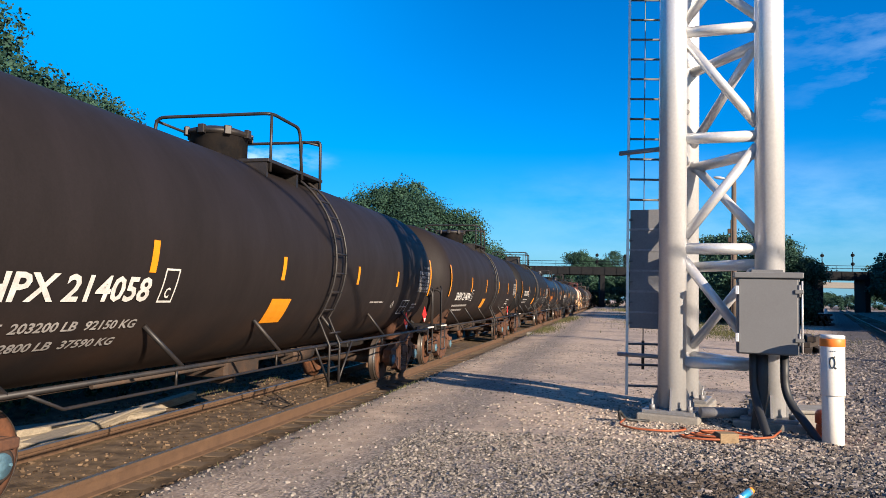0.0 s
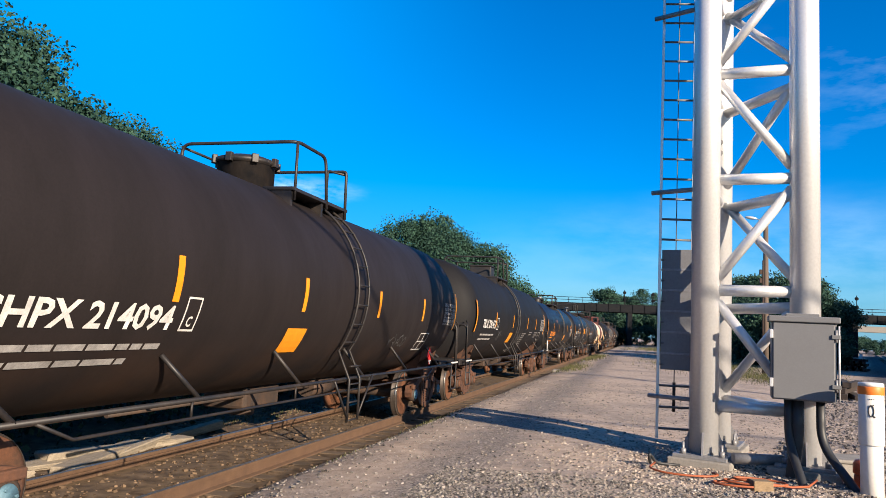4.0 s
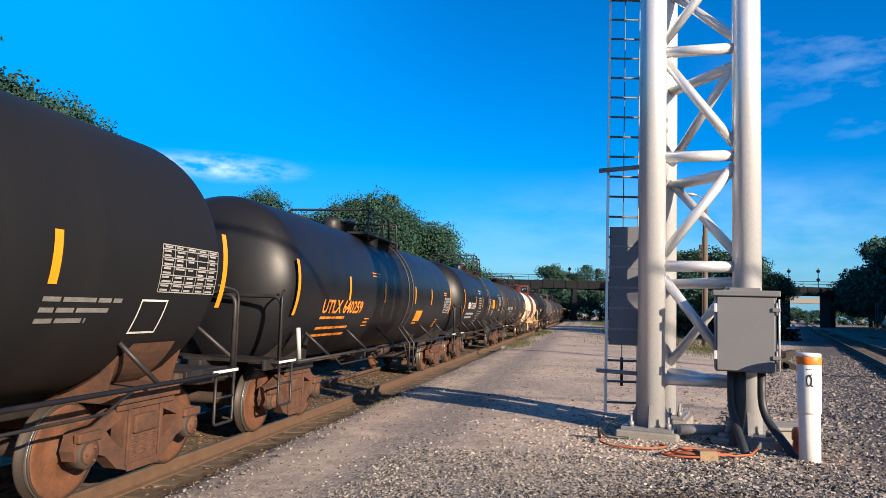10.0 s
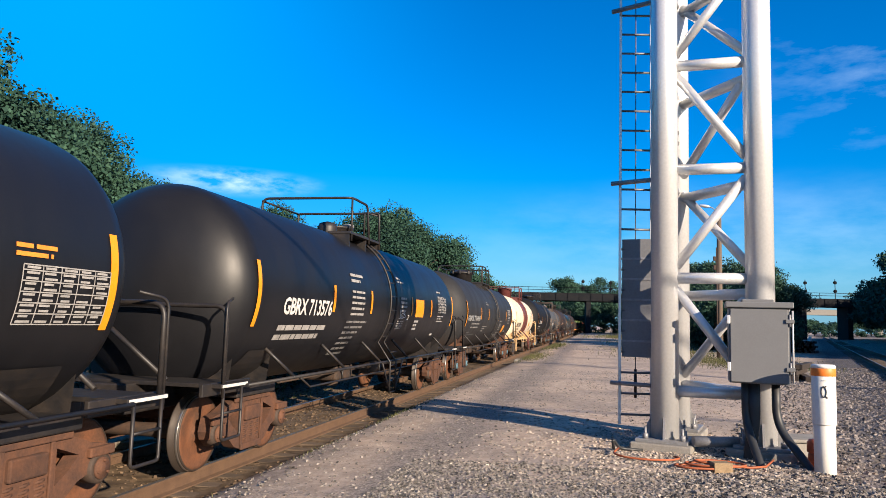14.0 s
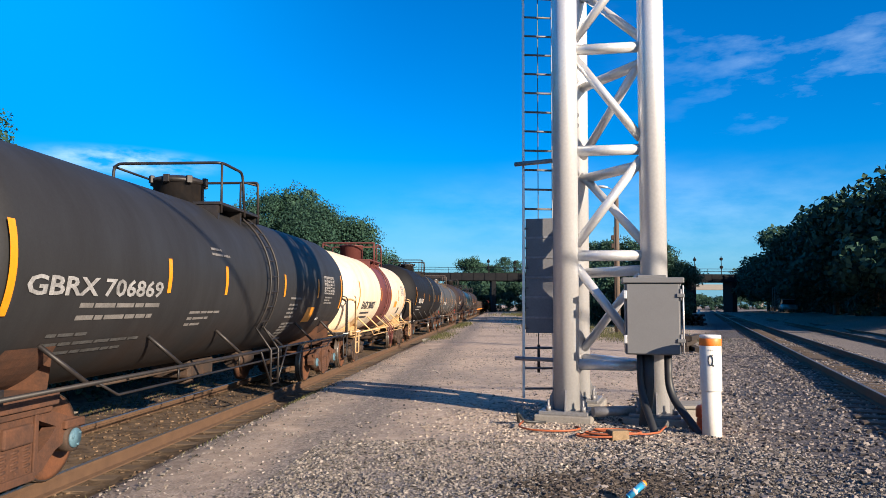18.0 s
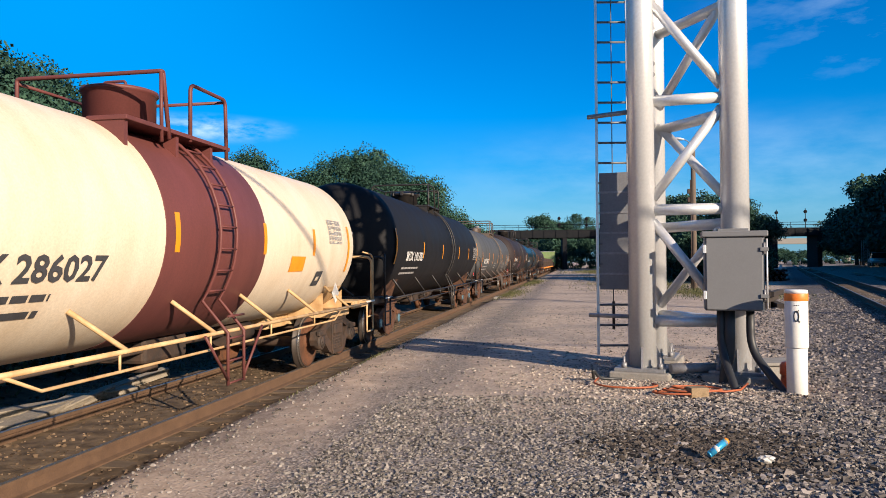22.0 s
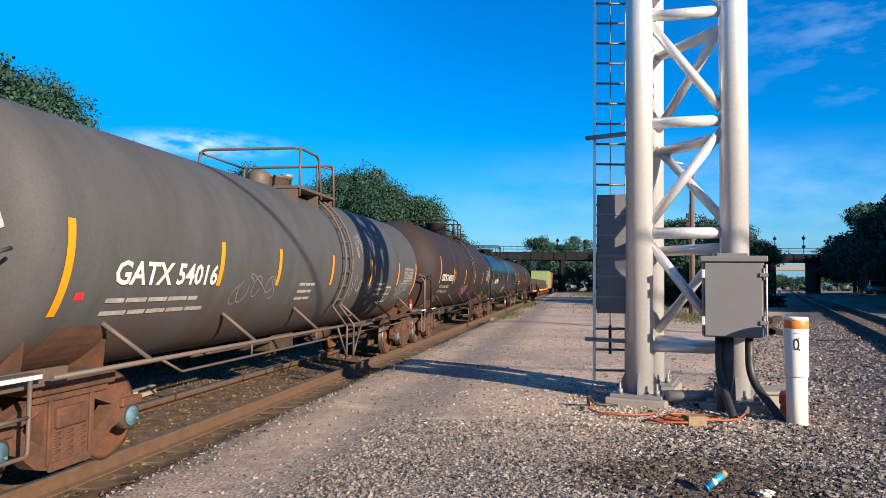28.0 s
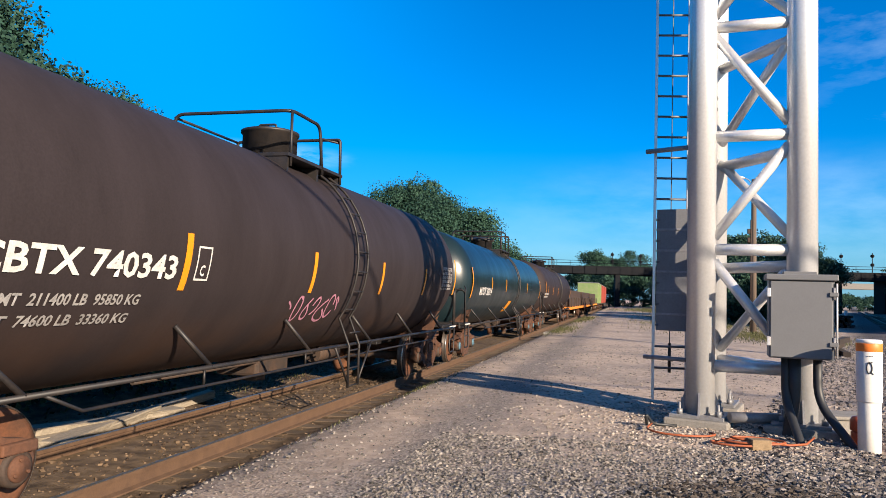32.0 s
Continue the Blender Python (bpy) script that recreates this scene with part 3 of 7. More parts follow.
def make_ladder():
    ob = thing("tower_ladder", "narrow galvanised steel ladder beside the tower leg", "ladder")
    a, b = Vector((0.325, 10.92, 0)), Vector((0.785, 11.0, 0))
    for p in (a, b):
        bm = box(-0.02, 0.02, -0.03, 0.03, 0.22, TOWER_H - 0.4, 0.005, Matrix.Translation(p))
        part("ladder_rail", bm, STEEL, ob)
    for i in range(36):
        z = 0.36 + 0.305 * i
        part("rung", rod(a + Vector((0, 0, z)), b + Vector((0, 0, z)), 0.017, seg=8), SHADED_RUNG_STEEL, ob)
    mid = (a + b) / 2 + Vector((0, 0.03, 0))
    part("safety_cable", rod(mid + Vector((0, 0, 0.6)), mid + Vector((0, 0, TOWER_H - 0.5)), 0.008, seg=6), SHADED_RUNG_STEEL, ob)
    for z, r in ((0.82, 0.03), (3.79, 0.035), (6.5, 0.035), (9.4, 0.035)):
        part("standoff_bar", rod(a + (a - b) * 0.28 + Vector((0, -0.04, z)), Vector((L1.x, L1.y + 0.15, z)), r, seg=12), STEEL_DULL, ob)
    # climb guard panel over the lowest rungs
    g = part("climb_guard", box(-0.20, 0.235, -0.012, 0.012, 1.20, 2.95, 0.004, Matrix.Translation((a + b) / 2 + Vector((0, -0.06, 0))) @ Matrix.Rotation(-0.2, 4, "Z")), GUARD_GREY, ob, "flat grey sheet-metal climb guard")
    for k in range(5):
        z = 1.42 + 0.305 * k
        part("guard_strap", box(-0.215, 0.24, -0.02, -0.006, z, z + 0.03, 0.003, Matrix.Translation((a + b) / 2 + Vector((0, -0.06, 0))) @ Matrix.Rotation(-0.2, 4, "Z")), STEEL_DULL, g)
    part("cable_clamp", rod(mid + Vector((0, -0.01, 0.60)), mid + Vector((0, -0.01, 1.02)), 0.022, seg=8), DARK_CAST, ob)


make_ladder()


def make_cabinet():
    m = Matrix.Translation((2.04, 9.90, 0)) @ Matrix.Rotation(-0.12, 4, "Z")
    ob = thing("equipment_cabinet", "grey painted steel equipment cabinet strapped to the tower leg", "cabinet")
    ob.matrix_basis = m
    part("body", box(-0.36, 0.36, -0.20, 0.24, 0.97, 1.93, 0.01), GREY_BOX, ob)
    part("lid", box(-0.40, 0.40, -0.25, 0.26, 1.93, 2.005, 0.012), GREY_BOX, ob)
    part("lid_ridge", box(-0.19, 0.19, -0.05, 0.22, 2.005, 2.045, 0.008), GREY_BOX, ob)
    door = part("door", box(-0.345, 0.335, -0.228, -0.203, 0.985, 1.915, 0.008), GREY_BOX, ob)
    for z in (1.12, 1.72):
        part("latch", box(-0.385, -0.345, -0.25, -0.20, z, z + 0.11, 0.006), STEEL, door, "bright steel latch")
        part("hinge", rod((0.352, -0.225, z - 0.02), (0.352, -0.225, z + 0.13), 0.016, seg=10), STEEL_DULL, door)
        part("hasp", box(0.30, 0.40, -0.25, -0.215, z + 0.02, z + 0.07, 0.006), GREY_BOX, door)
    part("padlock_rod", rod((0.385, -0.21, 1.0), (0.385, -0.21, 1.9), 0.012, seg=8), STEEL, ob)
    part("mount_bracket", box(-0.25, 0.25, 0.24, 0.36, 1.2, 1.3, 0.006), STEEL_DULL, ob)
    for i, (x, x2, y2) in enumerate(((-0.16, -0.05, -0.62), (-0.06, -0.12, 0.0), (0.20, 0.48, -0.50))):
        pts = rounded([(x, 0.0, 1.0), (x, 0.0, 0.45), (x2, y2 * 0.8, 0.06), (x2 + (x2 - x) * 0.4, y2, -0.1)], 0.35, 8)
        part("conduit", pipe(pts, 0.052 if i != 1 else 0.075, 14), BLACK_RUBBER, ob, "black flexible conduit running into the gravel")


make_cabinet()


def make_marker():
    ob = thing("pipe_marker", "white plastic utility marker post with orange band and cap", "marker post", at=(2.62, 9.24, -0.035))
    part("lower_pipe", lathe([(0.118, -0.25), (0.118, 0.60), (0.112, 0.62)], 32), PVC, ob)
    part("upper_pipe", lathe([(0.128, 0.60), (0.131, 0.61), (0.131, 1.22), (0.128, 1.225)], 32), PVC, ob)
    part("orange_band", lathe([(0.133, 1.165), (0.1345, 1.168), (0.1345, 1.252), (0.133, 1.255)], 32), ORANGE_CAP, ob, "orange reflective band")
    part("cap", lathe([(0.132, 1.255), (0.132, 1.288), (0.12, 1.298), (0.02, 1.302)], 32), PVC, ob)
    # unreadable black mark: plain ring and bars, bent round the pipe
    bm = bmesh.new()

    def wrap(u, z, r=0.1325):
        a = -math.pi / 2 - 0.27 + u / r
        return Vector((r * math.cos(a), r * math.sin(a), z))
    pts = [wrap(0.026 * math.cos(t), 0.985 + 0.062 * math.sin(t)) for t in [2 * math.pi * k / 20 for k in range(20)]]
    add_pipe(bm, pts, 0.007, 6, True)
    add_pipe(bm, [wrap(0.0, 1.035), wrap(0.03, 1.055)], 0.007, 6)
    add_pipe(bm, [wrap(0.012, 0.94), wrap(0.04, 0.915)], 0.008, 6)
    part("black_mark", bm, DARK_PAINT, ob, "hand-drawn black mark")
    bm = bmesh.new()
    for k in range(3):
        add_pipe(bm, [wrap(-0.02 + 0.022 * k, 1.115), wrap(-0.01 + 0.022 * k, 1.115)], 0.004, 6)
    part("dots", bm, DARK_PAINT, ob)


make_marker()


# ---- the train ----
def travelled(t):
    """Metres the train has gone towards the viewer after t seconds."""
    q = t / 32.0
    return 128.0702 * q + 17.5071 * q ** 2 - 4.3506 * q ** 3 + 1.1980 * q ** 4


WHEEL_R = 0.457
MOVERS, ROLLERS = [], []
CACHE = {}


def cached(key, make):
    if key not in CACHE:
        bm = make()
        me = bpy.data.meshes.new(key)
        bm.to_mesh(me)
        bm.free()
        CACHE[key] = me
    return CACHE[key]


def tank_shell(R, half, zc, dent=0.5):
    """Cylinder with ellipsoidal heads and shallow weld rings."""
    prof = []
    depth = R * dent
    for k in range(11):
        a = math.pi / 2 * k / 10
        prof.append((R * math.sin(a) if k else 0.02, -half - depth * math.cos(a)))
    prof += [(R, -half * 0.33), (R, half * 0.33)]
    prof += [(r, -y) for r, y in prof[10::-1]]
    bm = lathe(prof, 72, "y")
    bmesh.ops.translate(bm, verts=bm.verts, vec=(0, 0, zc))
    return bm


def on_shell(R, zc, y, z, off):
    a = math.asin(max(-0.999, min(0.999, (z - zc) / R)))
    return Vector(((R + off) * math.cos(a), y, zc + (R + off) * math.sin(a)))


def add_patch(bm, R, zc, y0, y1, z0, z1, off=0.008, lean=0.0, half=None, steps=None):
    """A thin painted rectangle that follows the shell; past the shell's end it turns onto the head."""
    a0, a1 = [math.asin(max(-0.999, min(0.999, (z - zc) / R))) for z in (z0, z1)]
    n = steps or max(1, int((a1 - a0) * R / 0.08))
    rows = []
    for k in range(n + 1):
        a = a0 + (a1 - a0) * k / n
        sh = lean * ((k / n) - 0.5)
        rows.append([bm.verts.new(((R + off) * math.cos(a), y + sh, zc + (R + off) * math.sin(a))) for y in (y0, y1)])
    for A, B in zip(rows, rows[1:]):
        bm.faces.new((A[0], A[1], B[1], B[0]))


def shell_text(text, R, zc, y, z, height, mat, parent, name="lettering", width=0.0, shear=0.0, align="LEFT"):
    cu = bpy.data.curves.new("lettering", "FONT")
    cu.body, cu.size, cu.align_x, cu.shear = text, height * 1.38, align, shear
    cu.resolution_u = 2
    cu.offset = height * 0.035
    tmp = new("lettering_tmp", cu)
    dg = bpy.context.evaluated_depsgraph_get()
    me = bpy.data.meshes.new_from_object(tmp.evaluated_get(dg))
    bpy.data.objects.remove(tmp)
    wide = max(v.co.x for v in me.vertices) - min(v.co.x for v in me.vertices)
    squeeze = width / wide if width else 0.8
    a0 = math.asin((z - zc) / R)
    for v in me.vertices:
        a = a0 + v.co.y / R
        v.co = Vector(((R + 0.012) * math.cos(a), y + v.co.x * squeeze, zc + (R + 0.012) * math.sin(a)))
    me.materials.clear()
    me.materials.append(mat)
    ob = new(name, me)
    ob.parent = parent
    if name == "weight_lettering":
        tagged(ob, kind="stuff")
    return ob


def head_text(text, R, zc, half, x, z, height, width, mat, parent, lines=(), drop=0.0):
    """Writing on the rounded tank head that faces the viewer, with small bars below it."""
    def face(px, pz):
        return -half - R * 0.5 * math.sqrt(max(0.02, 1 - (px * px + (pz - zc) ** 2) / (R * R))) - 0.012
    cu = bpy.data.curves.new("lettering", "FONT")
    cu.body, cu.size, cu.offset, cu.resolution_u = text, height * 1.38, height * 0.03, 2
    tmp = new("lettering_tmp", cu)
    me = bpy.data.meshes.new_from_object(tmp.evaluated_get(bpy.context.evaluated_depsgraph_get()))
    bpy.data.objects.remove(tmp)
    wide = max(v.co.x for v in me.vertices) - min(v.co.x for v in me.vertices)
    for v in me.vertices:
        px, pz = x + v.co.x * width / wide, z + v.co.y
        v.co = Vector((px, face(px, pz), pz))
    me.materials.clear()
    me.materials.append(mat)
    ob = new("end_number", me)
    ob.parent = parent
    bm = bmesh.new()
    for i, w in enumerate(lines):
        zz = z - 0.10 - 0.10 * i - (drop if i > 1 else 0)
        px = x
        while px < x + w:
            q = [(px, zz), (px + 0.14, zz), (px + 0.14, zz + 0.05), (px, zz + 0.05)]
            bm.faces.new([bm.verts.new((a, face(a, b), b)) for a, b in q])
            px += 0.18
    tagged(part("small_stencil", bm, STENCIL, parent), kind="stuff")


def head_strokes(R, zc, half, parent, mat, strokes, thick=0.026):
    """Sprayed strokes on the rounded tank head, each a bent line given by its few turning points."""
    def on_head(p, off=0.010):
        return Vector((p.x, -half - R * 0.5 * math.sqrt(max(0.02, 1 - (p.x * p.x + (p.y - zc) ** 2) / (R * R))) - off, p.y))
    bm = bmesh.new()
    for line in strokes:
        pts = rounded([(x, z, 0) for x, z in line], 0.06, 4)
        for a, b in zip(pts, pts[1:]):
            d = b - a
            if d.length < 0.004:
                continue
            for k in range(max(1, int(d.length / 0.05))):
                n = max(1, int(d.length / 0.05))
                p, q = a + d * (k / n), a + d * ((k + 1) / n)
                w = Vector((-d.y, d.x, 0)).normalized() * thick / 2
                bm.faces.new([bm.verts.new(on_head(v)) for v in (p + w, q + w, q - w, p - w)])
    return tagged(part("spray_scribble", bm, mat, parent, "faded spray-painted scribble"), kind="stuff")


def bars(R, zc, y, z, widths, parent, mat, h=0.055, gap=0.05, name="small_stencil", seed=1, off=0.009):
    """Lines of writing too small to read: plain bars broken into words."""
    rng = random.Random(seed)
    bm = bmesh.new()
    for i, w in enumerate(widths):
        yy = y
        top = z - i * (h + gap)
        end = y + w
        while yy < end - 0.02:
            ww = min(end - yy, rng.uniform(0.14, 0.42))
            add_patch(bm, R, zc, yy, yy + ww, top - h, top, off, steps=1)
            yy += ww + 0.03
    return tagged(part(name, bm, mat, parent), kind="stuff")


def stencil_panel(R, zc, y0, y1, z0, z1, parent, mat, rows=9, columns=5):
    """A ruled table of small data, every cell holding a word too small to read."""
    bm = bmesh.new()
    h, w = (z1 - z0) / rows, (y1 - y0) / columns
    rng = random.Random(int(y0 * 10))
    for i in range(rows):
        for j in range(columns):
            if rng.random() < 0.12:
                continue
            a = y0 + j * w + w * rng.uniform(0.10, 0.2)
            add_patch(bm, R, zc, a, y0 + (j + 1) * w - w * rng.uniform(0.1, 0.35), z0 + i * h + h * 0.30, z0 + i * h + h * 0.74, 0.009, steps=1)
    for j in range(columns + 1):
        add_patch(bm, R, zc, y0 + j * w - 0.005, y0 + j * w + 0.005, z0, z1, 0.009)
    for i in range(rows + 1):
        if i % 2 == 0 or i == rows:
            add_patch(bm, R, zc, y0, y1, z0 + i * h - 0.005, z0 + i * h + 0.005, 0.010, steps=1)
    return tagged(part("stencil_panel", bm, mat, parent, "ruled table of small stencilled data"), kind="stuff")


def frame_mark(R, zc, y, z, w, h, parent, mat, t=0.02, cross=False):
    bm = bmesh.new()
    add_patch(bm, R, zc, y, y + w, z, z + t, 0.009, steps=1)
    add_patch(bm, R, zc, y, y + w, z + h - t, z + h, 0.009, steps=1)
    add_patch(bm, R, zc, y, y + t, z + t, z + h - t, 0.009)
    add_patch(bm, R, zc, y + w - t, y + w, z + t, z + h - t, 0.009)
    if cross:
        add_patch(bm, R, zc, y + w * 0.48, y + w * 0.52, z + t, z + h - t, 0.009)
        add_patch(bm, R, zc, y + t, y + w - t, z + h * 0.48, z + h * 0.54, 0.009, steps=1)
    return tagged(part("stencil_frame", bm, mat, parent), kind="stuff")


def scrawl(R, zc, y, z, w, h, parent, mat, seed, strokes=5, thick=0.018):
    """Sprayed scribble: curved thin strokes with no letters."""
    rng = random.Random(seed)
    bm = bmesh.new()
    for k in range(strokes):
        cy = y + w * (k + 0.5 + rng.uniform(-0.3, 0.3)) / strokes
        cz = z + h * rng.uniform(0.35, 0.65)
        ry, rz = w / strokes * rng.uniform(0.3, 0.75), h * rng.uniform(0.2, 0.36)
        t0, span, drift, slant = rng.uniform(0, 6.28), rng.uniform(3.0, 8.5), rng.uniform(-0.5, 0.9) * ry, rng.uniform(-0.2, 0.5)
        pts = []
        for i in range(22):
            t = t0 + span * i / 21
            dz = rz * math.sin(t * (1.0 if k % 2 else 0.62))
            pts.append((cy + ry * math.cos(t) + drift * i / 21 + slant * dz, cz + dz))
        for (ya, za), (yb, zb) in zip(pts, pts[1:]):
            L = math.hypot(yb - ya, zb - za)
            if L < 0.01:
                continue
            nx, nz = -(zb - za) / L * thick / 2, (yb - ya) / L * thick / 2
            q = [on_shell(R, zc, ya + nx, za + nz, 0.007), on_shell(R, zc, yb + nx, zb + nz, 0.007), on_shell(R, zc, yb - nx, zb - nz, 0.007), on_shell(R, zc, ya - nx, za - nz, 0.007)]
            bm.faces.new([bm.verts.new(v) for v in q])
    return tagged(part("spray_scribble", bm, mat, parent, "faded spray-painted scribble"), kind="stuff")


# --- trucks ---
def wheel_mesh():
    prof = [(0.02, -0.09), (0.10, -0.09), (0.11, -0.035), (0.28, -0.05), (0.365, -0.065), (0.40, -0.070)]
    back = [(0.441, 0.07), (0.40, 0.07), (0.30, 0.03), (0.11, 0.02), (0.10, 0.07), (0.02, 0.07)]
    return lathe(prof + [(0.441, -0.068)] + back, 40, "x")


def tread_mesh():
    return lathe([(0.440, -0.072), (0.450, -0.072), (0.457, -0.06), (0.462, 0.035), (0.487, 0.05), (0.485, 0.068), (0.465, 0.074), (0.440, 0.074), (0.440, -0.06)], 48, "x", True)


def shine_mesh():
    return lathe([(0.4585, -0.052), (0.4605, -0.050), (0.4620, -0.022), (0.4600, -0.020)], 48, "x", True)


def side_frame_mesh():
    """Cast side frame: an upper and a lower member with two windows, pedestals at the ends."""
    bm = bmesh.new()
    th = 0.075
    outline = [(-1.07, 0.50), (-1.02, 0.66), (-0.80, 0.70), (-0.52, 0.80), (-0.2, 0.86), (0.2, 0.86), (0.52, 0.80), (0.80, 0.70), (1.02, 0.66), (1.07, 0.50),
               (1.03, 0.40), (0.99, 0.57), (0.80, 0.58), (0.74, 0.42), (0.62, 0.38), (0.42, 0.22), (0.25, 0.17), (-0.25, 0.17), (-0.42, 0.22), (-0.62, 0.38), (-0.74, 0.42), (-0.80, 0.58), (-0.99, 0.57), (-1.03, 0.40)]
    holes = [[(-0.62, 0.62), (-0.34, 0.72), (-0.34, 0.40), (-0.50, 0.50)], [(0.62, 0.62), (0.50, 0.50), (0.34, 0.40), (0.34, 0.72)]]
    vs = [bm.verts.new((th, y, z)) for y, z in outline]
    es = [bm.edges.new((vs[i], vs[(i + 1) % len(vs)])) for i in range(len(vs))]
    for h in holes:
        hv = [bm.verts.new((th, y, z)) for y, z in h]
        es += [bm.edges.new((hv[i], hv[(i + 1) % len(hv)])) for i in range(len(hv))]
    bmesh.ops.triangle_fill(bm, edges=es, use_beauty=True)
    r = bmesh.ops.extrude_face_region(bm, geom=list(bm.faces))
    bmesh.ops.translate(bm, verts=[v for v in r["geom"] if isinstance(v, bmesh.types.BMVert)], vec=(-2 * th, 0, 0))
    bmesh.ops.recalc_face_normals(bm, faces=bm.faces)
    # raised ribs and lugs
    add_box(bm, th, th + 0.03, -0.28, 0.28, 0.16, 0.24, None, 0.01)
    add_box(bm, th, th + 0.025, -0.30, -0.25, 0.22, 0.84, None, 0.008)
    add_box(bm, th, th + 0.025, 0.25, 0.30, 0.22, 0.84, None, 0.008)
    add_box(bm, th, th + 0.035, -0.5, 0.5, 0.79, 0.85, None, 0.012)
    for s in (-1, 1):
        add_box(bm, th - 0.02, th + 0.05, s * 0.89 - 0.17, s * 0.89 + 0.17, 0.57, 0.66, None, 0.015)
    return bm


def spring_mesh():
    bm = bmesh.new()
    turns = [2 * math.pi * 5 * i / 40 for i in range(40)]
    add_pipe(bm, [(0.10 + 0.055 * math.cos(a), 0.062 * math.sin(a), 0.27 + 0.26 * i / 40) for i, a in enumerate(turns)], 0.016, 5)
    return bm


def make_truck(parent, y, mat, cap_mat, far_detail=True):
    tr = new("truck")
    tr.parent = parent
    tr.location = (0, y, 0)
    for s in (1, -1):
        sf = data_part("side_frame", cached("side_frame_" + mat.name, side_frame_mesh), mat, tr)
        sf.matrix_basis = pose(s * 1.0, 0, 0, 0, 0, 0 if s > 0 else 180)
        if far_detail and s > 0:
            for dy in (-0.17, 0.0, 0.17):
                data_part("spring", cached("spring_" + mat.name, spring_mesh), mat, tr).location = (0.93, dy, 0)
            bo = part("bolster_end", box(0.86, 1.12, -0.21, 0.21, 0.53, 0.72, 0.02), mat, tr)
    data_part("bolster", cached("bolster_" + mat.name, lambda: box(-0.92, 0.92, -0.2, 0.2, 0.48, 0.80, 0.03)), mat, tr)
    for yy in (-0.89, 0.89):
        ws = new("wheelset")
        ws.parent = tr
        ws.location = (0, yy, WHEEL_R)
        data_part("axle", cached("axle", lambda: lathe([(0.085, -1.02), (0.085, -0.8), (0.1, -0.65), (0.085, 0), (0.1, 0.65), (0.085, 0.8), (0.085, 1.02)], 16, "x")), DARK_CAST, ws)
        for s in (1, -1):
            w = data_part("wheel", cached("wheel", wheel_mesh), WHEEL, ws)
            w.matrix_basis = pose(s * (GAUGE + 0.02), 0, 0, 0, 0, 180 if s > 0 else 0)
            if s > 0:
                tdm = data_part("tread", cached("tread", tread_mesh), WHEEL_RIM, ws, "grimy dark wheel rim")
                tdm.matrix_basis = w.matrix_basis
                data_part("running_line", cached("running_line", shine_mesh), WHEEL_SHINE, ws, "thin bright wheel-polished line").matrix_basis = w.matrix_basis
        ROLLERS.append(ws)
        if far_detail:
            data_part("bearing_cap", cached("cap_" + cap_mat.name, cap_mesh), cap_mat, ws)
        data_part("bearing", cached("bearing", lambda: lathe([(0.06, 0.94), (0.145, 0.94), (0.145, 1.10), (0.12, 1.11)], 20, "x")), DARK_CAST, ws)
    return tr


def cap_mesh():
    bm = lathe([(0.10, 1.105), (0.105, 1.115), (0.098, 1.13), (0.045, 1.133), (0.04, 1.14), (0.01, 1.14)], 24, "x")
    for k in range(3):
        a = k * 2.094
        add_rod(bm, (1.12, 0.07 * math.cos(a), 0.07 * math.sin(a)), (1.15, 0.07 * math.cos(a), 0.07 * math.sin(a)), 0.014, seg=6)
    return bm


def add_ladder(bm, y, x0, z0, x1, z1, w=0.42, n=6):
    for s in (-1, 1):
        add_box_rod(bm, (x0, y + s * w / 2, z0), (x1, y + s * w / 2, z1), 0.02)
    for k in range(n):
        t = (k + 0.5) / n
        add_rod(bm, (x0 + (x1 - x0) * t, y - w / 2, z0 + (z1 - z0) * t), (x0 + (x1 - x0) * t, y + w / 2, z0 + (z1 - z0) * t), 0.012, seg=6)


def add_box_rod(bm, a, b, r):
    add_rod(bm, a, b, r, seg=4)


